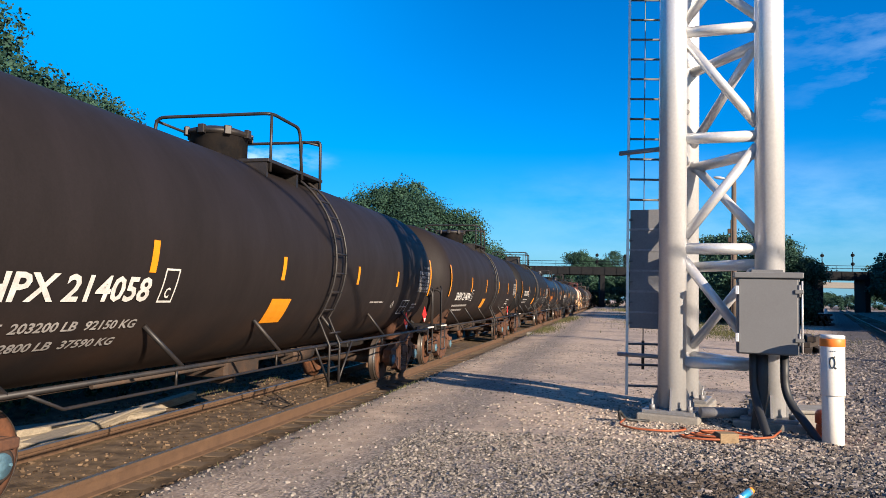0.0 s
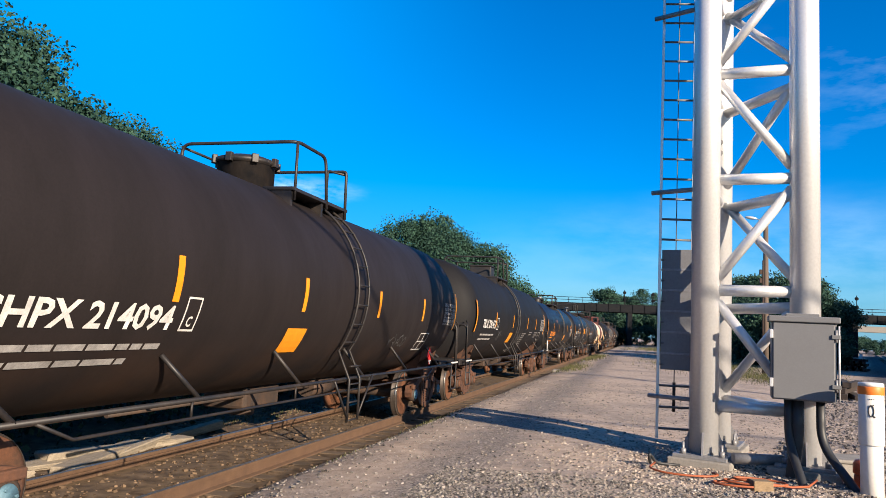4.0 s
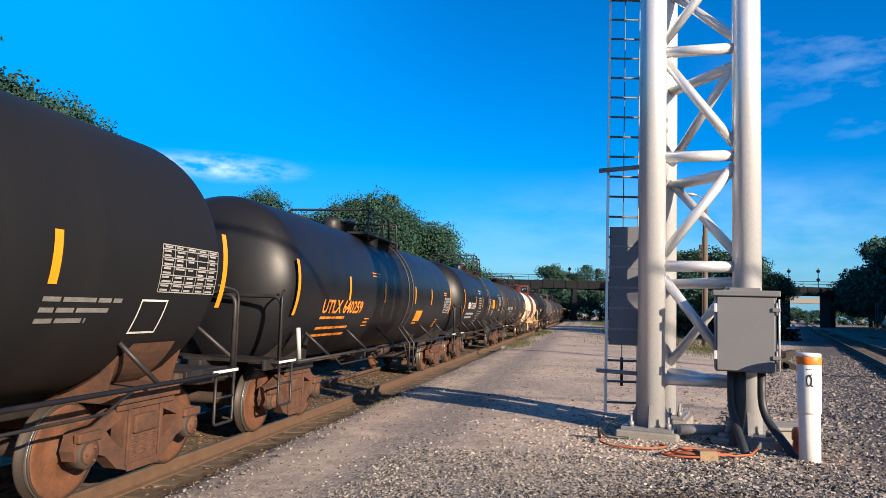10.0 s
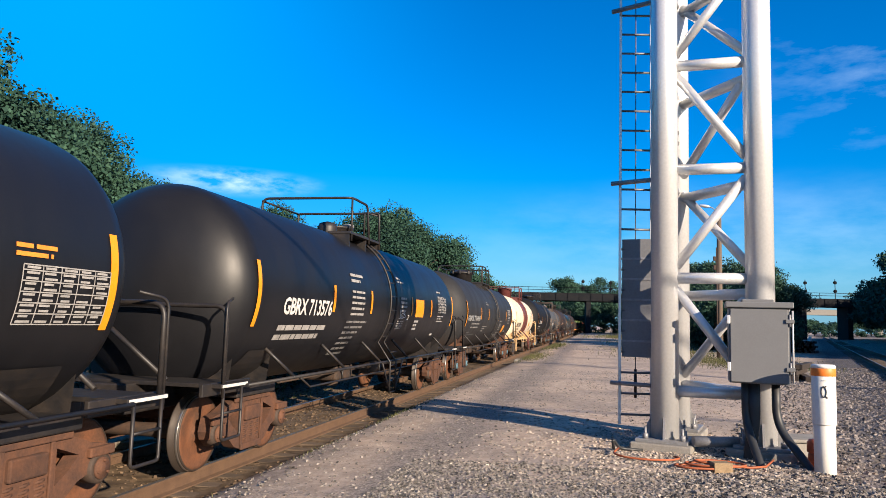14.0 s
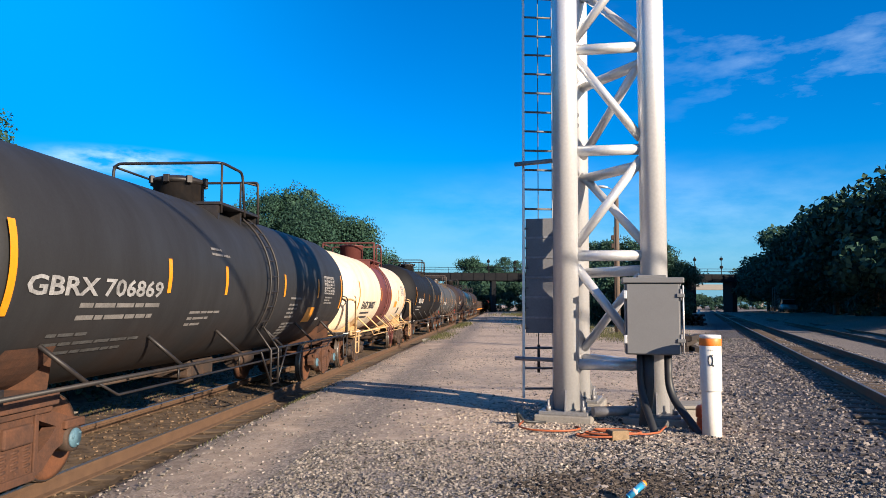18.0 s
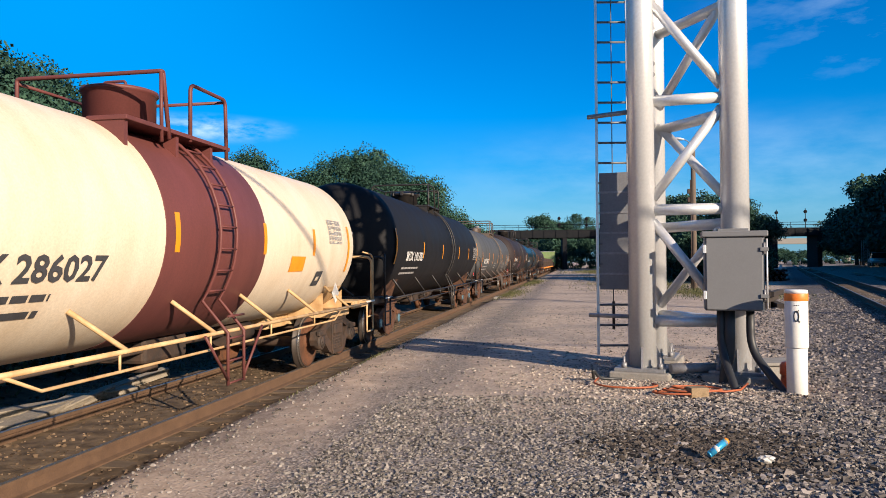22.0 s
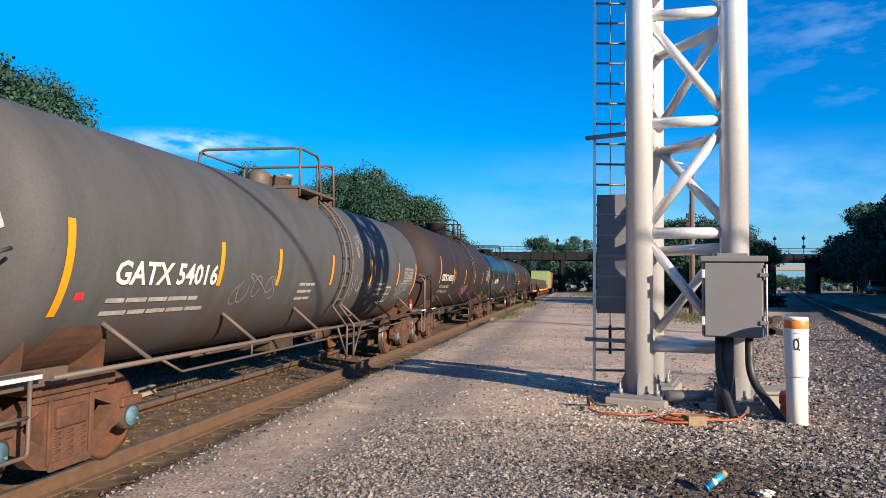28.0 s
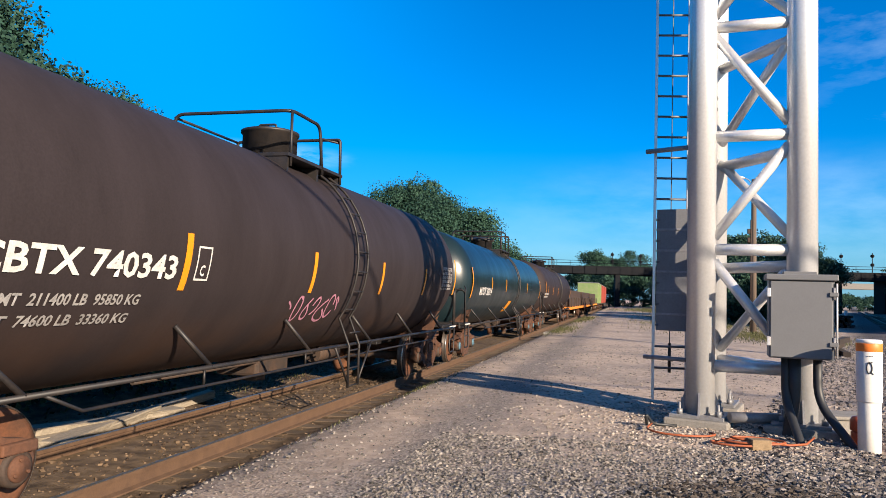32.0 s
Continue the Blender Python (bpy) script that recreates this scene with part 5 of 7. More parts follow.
    bars(R, zc, 43.4 - mid, 1.86, (0.95, 0.72, 0.66, 0.62, 0.56, 0.80), c, STENCIL_DIM, 0.036, 0.042, seed=6)
    bars(R, zc, 45.1 - mid, 1.92, (0.8, 0.7), c, STENCIL_DIM, 0.04, 0.05, seed=7)
    bars(R, zc, 46.6 - mid, 1.92, (1.0, 0.85, 0.6), c, STENCIL_DIM, 0.04, 0.05, seed=8)
    scrawl(R, zc, 42.55 - mid, 1.42, 0.85, 0.5, c, STENCIL_DIM, 19, 7, 0.014)
    scrawl(R, zc, 41.95 - mid, 1.06, 0.95, 0.36, c, STENCIL, 23, 4, 0.03)
    scrawl(R, zc, 38.6 - mid, 1.55, 0.5, 0.45, c, CHALK, 18, 5)
    frame_mark(R, zc, 47.9 - mid, 1.58, 0.45, 0.34, c, WHITE_PAINT)
    # fourth car
    c, mid, R, zc = tank_car(50.55, 65.9, BLACK, BLACK_TRIM, "glossy black tank car with orange lettering", dome="low", dome_at=-1.0, rails=(-2.2, -0.47, 0.16, 0.42),
                             R=1.37, zc=2.25, ladder_at=0.45, end_stripe=(1.19, 1.43), shift=0.18, stripes=(54.2, 56.62, 59.51, 61.52), inset=1.40, rail_at=0.60, title="UTLX 640259", cap=CAST, title_at=(52.90, 1.79, 2.18), title_mat=ORANGE_PAINT)
    bars(R, zc, 52.95 - mid, 1.725, (1.25,), c, ORANGE_PAINT, 0.045, 0.05, seed=9)
    bars(R, zc, 53.0 - mid, 1.545, (1.65, 1.68), c, ORANGE_PAINT, 0.045, 0.085, seed=10)
    bars(R, zc, 55.5 - mid, 1.68, (0.35, 0.3, 0.35), c, YELLOW, 0.024, 0.045, seed=11)
    bars(R, zc, 55.7 - mid, 2.62, (0.6, 0.5), c, ORANGE_PAINT, 0.022, 0.04, seed=12)
    bm = bmesh.new()
    add_patch(bm, R, zc, 59.88 - mid, 60.62 - mid, 1.57, 1.85)
    part("orange_panel", bm, YELLOW, c, "yellow warning panel")
    bars(R, zc, 59.98 - mid, 1.79, (0.5, 0.56, 0.42), c, ORANGE_PAINT, 0.03, 0.035, seed=55, off=0.013)
    bars(R, zc, 59.92 - mid, 1.535, (0.45,), c, YELLOW, 0.035, 0.05, seed=13)
    stencil_panel(R, zc, 63.42 - mid, 64.42 - mid, 1.80, 2.26, c, STENCIL, 11)
    bars(R, zc, 63.34 - mid, 2.42, (0.42, 0.38), c, ORANGE_PAINT, 0.035, 0.03, seed=14)
    bars(R, zc, 62.80 - mid, 1.60, (0.24, 0.28, 0.24, 0.36), c, YELLOW, 0.032, 0.035, seed=15)
    part("brake_cylinder_rod", rod((1.30, 52.05 - mid, 1.05), (1.30, 51.95 - mid, 1.55), 0.035), STEEL, c, "bright steel rod")
    # fifth car
    c, mid, R, zc = tank_car(65.9, 81.15, BLACK, BLACK_TRIM, "black tank car with dense white stencils and yellow panels", dome="low", dome_at=0.0,
                             R=1.39, zc=2.28, ladder_at=-0.3, end_stripe=(1.38, 1.31), shift=0.2, stripes=(70.0, 72.0, 75.1, 77.1), cap=CAST, inset=1.45, rail_at=0.64, title="GBRX 713576", title_at=(68.05, 1.96, 1.85))
    bars(R, zc, 68.05 - mid, 1.80, (1.8, 1.6), c, STENCIL, 0.075, 0.06, seed=16)
    bars(R, zc, 70.85 - mid, 2.72, (0.7, 0.5), c, STENCIL, 0.05, 0.05, seed=17)
    bars(R, zc, 70.85 - mid, 2.42, (0.7, 0.7, 0.72, 0.7, 0.72), c, STENCIL, 0.04, 0.06, seed=18)
    bars(R, zc, 70.75 - mid, 1.88, (1.1, 0.95, 0.8, 0.7, 0.65, 0.65, 0.7), c, STENCIL_DIM, 0.04, 0.055, seed=19)
    bars(R, zc, 74.05 - mid, 2.42, (0.5, 0.55, 0.6, 0.5), c, STENCIL, 0.05, 0.04, seed=20)
    bars(R, zc, 74.0 - mid, 1.9, (0.5, 0.5, 0.5, 0.45), c, STENCIL, 0.025, 0.025, seed=21)
    bars(R, zc, 75.45 - mid, 1.92, (0.45, 0.4, 0.4), c, STENCIL, 0.05, 0.04, seed=22)
    bars(R, zc, 73.9 - mid, 2.85, (0.35, 0.6), c, STENCIL, 0.04, 0.04, seed=23)
    bm = bmesh.new()
    add_patch(bm, R, zc, 75.45 - mid, 76.25 - mid, 2.0, 2.42)
    part("yellow_panel", bm, YELLOW, c, "yellow warning panel")
    stencil_panel(R, zc, 77.88 - mid, 78.91 - mid, 2.15, 2.58, c, STENCIL, 11)
    bars(R, zc, 77.85 - mid, 2.72, (0.42,), c, STENCIL, 0.04, 0.03, seed=61)
    bars(R, zc, 77.84 - mid, 2.06, (0.78, 0.5, 0.8), c, STENCIL, 0.026, 0.04, seed=62)
    bars(R, zc, 77.75 - mid, 1.58, (0.25,), c, WHITE_PAINT, 0.05, 0.03, seed=63)
    scrawl(R, zc, 74.0 - mid, 1.9, 0.8, 0.2, c, WHITE_PAINT, 24, 4)
    # sixth car
    c, mid, R, zc = tank_car(81.15, 96.8, DARK_GREY, BLACK_TRIM, "charcoal grey tank car with rust streaks and yellow panel", dome_at=-0.4,
                             R=1.38, zc=2.27, ladder_at=0.5, end_stripe=(1.37, 1.45), far_inset=1.25, shift=0.22, stripes=(85.5, 87.41, 90.41, 92.98), inset=1.48, rail_at=0.70, title="GBRX 706869", title_at=(82.72, 1.97, 2.6), title_h=0.19, title_mat=GRAFFITI)
    bars(R, zc, 83.63 - mid, 1.89, (1.7, 1.6), c, STENCIL_DIM, 0.05, 0.08, seed=25)
    bars(R, zc, 83.3 - mid, 1.58, (0.7, 1.9, 1.6), c, CHALK, 0.035, 0.06, seed=66)
    head_text("GBRX 706869", R, zc, 7.825 - 1.48, -0.30, 2.85, 0.11, 0.73, WHITE_PAINT, c)
    bars(R, zc, 86.3 - mid, 1.78, (1.05, 0.7, 0.5), c, STENCIL_DIM, 0.035, 0.05, seed=26)
    bars(R, zc, 86.9 - mid, 2.72, (0.4, 0.7), c, STENCIL_DIM, 0.035, 0.045, seed=27)
    bars(R, zc, 90.86 - mid, 2.02, (0.8,), c, STENCIL_DIM, 0.04, 0.05, seed=56)
    bars(R, zc, 90.88 - mid, 1.89, (0.6, 0.62, 0.5, 0.58), c, STENCIL_DIM, 0.042, 0.04, seed=28)
    bars(R, zc, 90.95 - mid, 1.50, (0.85, 0.7, 0.65, 0.55, 0.47), c, STENCIL_DIM, 0.042, 0.022, seed=29)
    bm = bmesh.new()
    add_patch(bm, R, zc, 92.32 - mid, 92.96 - mid, 1.48, 1.81)
    part("yellow_panel", bm, YELLOW, c, "yellow warning panel")
    stencil_panel(R, zc, 93.53 - mid, 94.53 - mid, 2.13, 2.55, c, STENCIL, 11)
    bars(R, zc, 93.62 - mid, 2.06, (0.7, 0.5, 0.75), c, STENCIL_DIM, 0.035, 0.03, seed=30)
    bars(R, zc, 93.45 - mid, 1.56, (0.24,), c, WHITE_PAINT, 0.05, 0.03, seed=57)
    # seventh car: cream with a maroon band
    c, mid, R, zc = tank_car(96.8, 110.1, CREAM, CREAM_TRIM, "sunlit cream tank car with a maroon band and dome", R=1.32, zc=2.23, dome="tall", dome_at=-0.5, rails=(-0.76, -0.62, 0.78, 0.57), gate_from=-0.12, top_trim=MAROON,
                             ladder_at=-0.35, end_stripe=(1.33, 1.95), shift=0.26, stripes=(102.08, 104.36, 106.30), inset=1.30, rail_at=0.50, title="EAGX 286027", title_at=(98.72, 1.75, 2.18), title_mat=DARK_PAINT, truck_mat=DARK_CAST, cap=DARK_CAST, far_inset=1.7)
    bars(R, zc, 98.85 - mid, 1.64, (1.45, 1.4), c, DARK_PAINT, 0.06, 0.08, seed=31)
    bm = lathe([(R + 0.004, 101.85 - mid), (R + 0.006, 101.86 - mid), (R + 0.006, 104.37 - mid), (R + 0.004, 104.38 - mid)], 72, "y")
    bmesh.ops.translate(bm, verts=bm.verts, vec=(0, 0, zc))
    part("maroon_band", bm, MAROON, c, "wide maroon painted band")
    head_text("EAGX 286027", R, zc, 6.65 - 1.30, -0.1, 2.62, 0.12, 0.79, DARK_PAINT, c, (0.6, 0.5))
    bm = bmesh.new()
    add_patch(bm, R, zc, 105.36 - mid, 105.95 - mid, 1.76, 2.0)
    part("orange_panel", bm, YELLOW, c, "orange warning panel")
    stencil_panel(R, zc, 107.05 - mid, 107.75 - mid, 2.25, 2.66, c, GRAFFITI, 9)
    frame_mark(R, zc, 106.62 - mid, 1.5, 0.32, 0.25, c, DARK_PAINT, 0.09)
    diamond(c, 107.6 - mid, 1.33, 1.24, WHITE_PAINT)
    # eighth car
    c, mid, R, zc = tank_car(110.1, 127.3, SOOT, BLACK_TRIM, "matt black tank car with white lettering", dome_at=0.0,
                             R=1.49, zc=2.36, ladder_at=0.6, end_stripe=(1.5, 1.35), stripes=(114.75, 117.72, 121.0, 123.4), inset=1.62, rail_at=0.84, truck_at=2.25, title="SKSX 101382", title_at=(112.67, 1.95, 2.0))
    bars(R, zc, 112.5 - mid, 1.78, (1.9, 1.7), c, STENCIL, 0.05, 0.08, seed=33)
    head_text("SKSX 101382", R, zc, 8.6 - 1.62, -0.28, 2.66, 0.14, 0.73, WHITE_PAINT, c, (0.75, 0.5))
    stencil_panel(R, zc, 124.7 - mid, 125.7 - mid, 2.02, 2.50, c, STENCIL, 12)
    diamond(c, 126.75 - mid, 1.36, 1.2, RED_PLACARD, "", 0.06)
    # ninth car
    c, mid, R, zc = tank_car(127.3, 144.3, MID_GREY, GREY_TRIM, "weathered grey tank car with white lettering and scribbles", R=1.37, zc=2.25, dome="low", dome_at=0.05,
                             ladder_at=0.45, end_stripe=(1.35, 1.75), shift=0.24, stripes=(131.39, 133.18, 135.57, 138.13, 140.6), far_inset=1.62, end_z=-0.2, inset=1.35, rail_at=0.50, truck_at=1.8, title="GATX 54016", title_at=(129.31, 1.84, 2.0), stripe_z=(1.82, 2.36))
    bars(R, zc, 129.3 - mid, 1.70, (1.7, 1.95), c, STENCIL, 0.045, 0.08, seed=35)
    head_text("GATX 54016", R, zc, 8.5 - 1.35, -0.52, 2.70, 0.12, 0.80, WHITE_PAINT, c, (0.55, 0.55, 0.4))
    head_strokes(R, zc, 8.5 - 1.35, c, GRAFFITI, (
        ((0.62, 2.20), (0.53, 2.45), (0.50, 2.88), (0.36, 2.90), (0.44, 2.86), (0.52, 2.99), (0.50, 2.88)),
        ((0.62, 2.20), (0.42, 2.62)),
        ((0.66, 2.20), (0.66, 2.60), (0.72, 2.88), (0.78, 2.86), (0.72, 2.72), (0.56, 2.52), (0.58, 2.38)),
        ((0.70, 2.20), (0.80, 2.55), (0.94, 2.84), (0.96, 2.78)),
        ((0.58, 2.66), (0.76, 2.60), (0.92, 2.48), (0.90, 2.36), (0.80, 2.24)),
        ((0.86, 2.42), (1.02, 2.36), (1.08, 2.28), (1.02, 2.48))))
    bm = bmesh.new()
    add_patch(bm, R, zc, 128.84 - mid, 128.96 - mid, 1.69, 1.76)
    part("red_reflector", bm, RED_PLACARD, c, "small red reflector")
    scrawl(R, zc, 131.8 - mid, 1.55, 1.4, 0.5, c, STENCIL_DIM, 37, 7)
    scrawl(R, zc, 137.0 - mid, 2.3, 0.8, 0.7, c, STENCIL, 38, 7)
    scrawl(R, zc, 136.9 - mid, 1.5, 1.5, 0.55, c, STENCIL, 39, 9)
    scrawl(R, zc, 140.6 - mid, 1.45, 1.3, 0.6, c, STENCIL, 40, 10)
    bars(R, zc, 134.1 - mid, 1.86, (0.7, 0.6, 0.65), c, STENCIL, 0.045, 0.07, seed=41)
    bars(R, zc, 138.7 - mid, 1.86, (0.8, 0.7, 0.65), c, STENCIL, 0.045, 0.07, seed=42)
    stencil_panel(R, zc, 141.2 - mid, 142.2 - mid, 1.85, 2.25, c, STENCIL, 11)
    frame_mark(R, zc, 139.5 - mid, 1.42, 0.6, 0.36, c, WHITE_PAINT, cross=True)
    diamond(c, 142.52 - mid, 1.24, 1.25, RED_PLACARD, "1268")
    # tenth car
    c, mid, R, zc = tank_car(144.3, 161.0, MAROON_BLACK, BLACK_TRIM, "dusty maroon-black tank car with white lettering and pink scribble", dome="tall", dome_at=0.2, rails=(-1.35, -0.30, 0.42, 0.55),
                             R=1.51, zc=2.37, ladder_at=0.4, stripes=(148.6, 151.5, 154.3, 157.0), end_stripe=(1.7, 1.35), cap=CAST, inset=1.60, rail_at=0.80, title="CBTX 740343", title_h=0.22, title_at=(146.24, 1.96, 2.2), stripe_z=(1.85, 2.4))
    shell_text("LD LMT  211400 LB  95850 KG", R, zc, 146.3 - mid, 1.72, 0.10, STENCIL, c, "weight_lettering", 1.75)
    shell_text("LT WT  74600 LB  33360 KG", R, zc, 146.3 - mid, 1.56, 0.10, STENCIL, c, "weight_lettering", 1.7)
    frame_mark(R, zc, 148.75 - mid, 1.95, 0.24, 0.34, c, WHITE_PAINT)
    shell_text("C", R, zc, 148.82 - mid, 2.0, 0.11, WHITE_PAINT, c, "plate_letter")
    head_text("CBTX 740343", R, zc, 8.35 - 1.60, -0.29, 2.67, 0.14, 0.79, WHITE_PAINT, c, (0.75, 0.6, 0.5, 0.5, 0.4), 0.75)
    scrawl(R, zc, 151.0 - mid, 1.32, 1.7, 0.55, c, material("pink_spray", (0.50, 0.22, 0.30), 0.7), 45, 7, 0.03)
    stencil_panel(R, zc, 158.4 - mid, 159.3 - mid, 2.0, 2.5, c, STENCIL, 11)
    # eleventh and twelfth
    c, mid, R, zc = tank_car(161.0, 179.5, TEAL_BLACK, BLACK_TRIM, "glossy teal-black tank car with yellow stripes", dome_at=0.0,
                             R=1.42, zc=2.3, stripes=(165.2, 168.0, 171.0, 173.6), title="MOSX 30014", title_at=(163.3, 1.9, 1.9))
    bm = bmesh.new()
    add_patch(bm, R, zc, 169.2 - mid, 169.9 - mid, 1.3, 1.7, lean=0.2)
    part("yellow_panel", bm, YELLOW, c, "yellow warning panel")
    c, mid, R, zc = tank_car(179.5, 198.5, MAROON_BLACK, BLACK_TRIM, "dark maroon tank car far down the train", dome_at=0.0, R=1.48, zc=2.35, stripes=(181.8, 184.5, 187.6, 190.0))
    bars(R, zc, 180.2 - mid, 2.1, (2.0, 1.8), c, STENCIL, 0.09, 0.06, seed=46)


build_train()


def box_car(lo, hi, mat, label, top=4.2, kind="box_car", flat=False):
    mid, half = (lo + hi) / 2, (hi - lo) / 2
    car = thing(kind, label, "freight car", "cars of the train")
    MOVERS.append((car, mid))
    part("underframe", box(-1.45, 1.45, -half + 0.5, half - 0.5, 0.95, 1.15, 0.02), DARK_CAST if not flat else ORANGE_PAINT, car)
    for s in (-1, 1):
        make_truck(car, s * (half - 2.2), CAST, CAP_BLUE, False)
        part("coupler", box(-0.12, 0.12, s * half - 0.5, s * half + 0.5, 0.78, 1.0, 0.03), DARK_CAST, car)
    if flat:
        for k in range(6):
            y = -half + 1.2 + (2 * half - 2.4) * k / 5
            part("stake", box(1.38, 1.46, y - 0.05, y + 0.05, 1.15, 1.9), mat, car)
        part("load", box(-1.2, 1.2, -half + 1.4, half - 1.4, 1.16, 2.5, 0.05), mat, car)
        return
    part("body", box(-1.5, 1.5, -half + 0.55, half - 0.55, 1.15, top - 0.05, 0.03), mat, car)
    part("roof", box(-1.55, 1.55, -half + 0.5, half - 0.5, top - 0.05, top + 0.05, 0.03), STEEL_DULL, car)
    n = int(half * 2 / 1.1)
    for k in range(n):
        y = -half + 0.8 + (2 * half - 1.6) * k / (n - 1)
        part("side_post", box(1.50, 1.56, y - 0.05, y + 0.05, 1.15, top - 0.06), mat, car)
    part("side_door", box(1.50, 1.59, -1.4, 1.4, 1.18, top - 0.12, 0.01), mat, car)


GREEN_CAR = material("faded_green_car_paint", (0.16, 0.26, 0.08), 0.6, 0, 0.3, 2, 40, 0.1, 0.004, second=(0.25, 0.28, 0.14))
RED_CAR = material("faded_red_car_paint", (0.36, 0.05, 0.035), 0.6, 0, 0.3, 2, 40, 0.1, 0.004, second=(0.25, 0.06, 0.04))
box_car(198.5, 216.0, DARK_CAST, "orange flat car with a low dark load", flat=True, kind="flat_car")
box_car(216.0, 233.5, DARK_CAST, "orange flat car with a low dark load", flat=True, kind="flat_car")
box_car(233.5, 251.0, DARK_CAST, "orange flat car with a low dark load", flat=True, kind="flat_car")
box_car(251.0, 266.0, GREEN_CAR, "faded green box car in the sun")
box_car(266.0, 281.0, RED_CAR, "faded red box car in the sun")
box_car(281.0, 296.0, RED_CAR, "faded red box car behind the green ones")


# ---- how the train rolls ----
def motions():
    for car, mid in MOVERS:
        walk(car, [(t * 0.5, pose(TRACK_X, mid - travelled(t * 0.5), RAIL_Z)) for t in range(65)])
    for ws in ROLLERS:
        x, y, z = ws.location
        walk(ws, [(k * 0.1, pose(x, y, z, math.degrees(travelled(k * 0.1) / WHEEL_R) % 360.0)) for k in range(321)])


# ---- trees ----
def leaf_mesh(name, lobes, count, leaf, seed, mat):
    """Many small leaves over billowing clumps that sit on uneven lobes."""
    rng = np.random.default_rng(seed)
    lobes = np.array(lobes, float)
    share = (lobes[:, 3] * lobes[:, 4] * lobes[:, 5]) ** 0.7
    per = 120
    many = np.maximum(4, (count / per * share / share.sum()).astype(int))
    pick = np.repeat(np.arange(len(lobes)), many)
    d = rng.normal(size=(len(pick), 3))
    d /= np.linalg.norm(d, axis=1)[:, None]
    d[:, 2] = np.where(d[:, 2] < -0.6, -d[:, 2], d[:, 2])
    mid = lobes[pick, :3] + d * lobes[pick, 3:6] * rng.uniform(0.45, 0.95, (len(pick), 1))
    rad = rng.uniform(0.45, 1.15, (len(pick), 1, 1))
    e = rng.normal(size=(len(pick), per, 3))
    e /= np.linalg.norm(e, axis=2)[..., None]
    q = (mid[:, None, :] + e * rad * rng.uniform(0.6, 1.12, (len(pick), per, 1)) * (1, 1, 0.8)).reshape(-1, 3)
    nrm = e.reshape(-1, 3) + 0.55 * rng.normal(size=q.shape)
    a = np.cross(nrm, rng.normal(size=q.shape))
    a /= np.linalg.norm(a, axis=1)[:, None] + 1e-9
    b = np.cross(nrm, a)
    b /= np.linalg.norm(b, axis=1)[:, None] + 1e-9
    a *= leaf * rng.uniform(0.25, 0.5, (len(q), 1))
    b *= leaf * rng.uniform(0.7, 1.3, (len(q), 1))
    V = np.stack([q, q + a + b * 0.5, q + b, q - a + b * 0.5], 1).reshape(-1, 3)
    me = bpy.data.meshes.new(name)
    me.from_pydata(V.tolist(), [], np.arange(len(V)).reshape(-1, 4).tolist())
    me.materials.append(mat)
    return me


def make_tree(height, spread, seed, mat, label, count=76000, leaf=0.17):
    rng = random.Random(seed)
    ob = thing("tree", label, "tree", "trees along the railway")
    bm = bmesh.new()
    th = height * 0.45
    pts = [Vector((0, 0, -0.3))]
    for k in range(1, 6):
        pts.append(Vector((rng.uniform(-0.15, 0.15) * k * 0.4, rng.uniform(-0.15, 0.15) * k * 0.4, th * k / 5)))
    r = 0.035 * height
    for a, b, i in zip(pts, pts[1:], range(5)):
        add_rod(bm, a, b, r * (1 - 0.13 * i), r * (1 - 0.13 * (i + 1)), 9)
    lobes = []
    for k in range(9):
        a = k * 2.4 + rng.uniform(-0.4, 0.4)
        e = pts[-1 - k % 3] + Vector((math.cos(a) * spread * rng.uniform(0.35, 0.62), math.sin(a) * spread * rng.uniform(0.35, 0.62), height * rng.uniform(0.02, 0.36)))
        add_rod(bm, pts[-1 - k % 3] - Vector((0, 0, 0.2)), e, r * 0.38, r * 0.12, 7)
        lobes.append((e.x, e.y, e.z, spread * rng.uniform(0.26, 0.42), spread * rng.uniform(0.26, 0.42), height * rng.uniform(0.12, 0.19)))
    lobes.append((0, 0, height * 0.80, spread * 0.38, spread * 0.38, height * 0.2))
    lobes.append((0, 0, height * 0.52, spread * 0.55, spread * 0.55, height * 0.2))
    part("trunk", bm, BARK, ob)
    crown = new("crown", leaf_mesh("crown", lobes, count, leaf, seed, mat))
    crown.parent = ob
    return ob


T1 = make_tree(11.0, 8.0, 11, LEAF_A, "broad leafy green tree in full summer leaf")
T2 = make_tree(10.0, 7.0, 12, LEAF_B, "rounded green tree catching the low sun")
T3 = make_tree(12.5, 7.0, 13, LEAF_A, "tall dark green tree beside the railway")
T4 = make_tree(6.0, 6.0, 14, LEAF_B, "low bushy green tree", 30000)
F1 = make_tree(11.0, 8.0, 15, LEAF_A, "broad dark green tree in the distance", 32000, 0.23)
F2 = make_tree(10.0, 7.0, 16, LEAF_B, "rounded green tree in the distance", 32000, 0.23)
F3 = make_tree(12.5, 7.0, 17, LEAF_A, "tall dark green tree in the distant wood", 32000, 0.23)
F4 = make_tree(6.0, 6.0, 18, LEAF_B, "low bushy green tree in the distance", 12000, 0.28)
SPROUTS = [T1, T2, T3, T4, F1, F2, F3, F4]
USED = set()


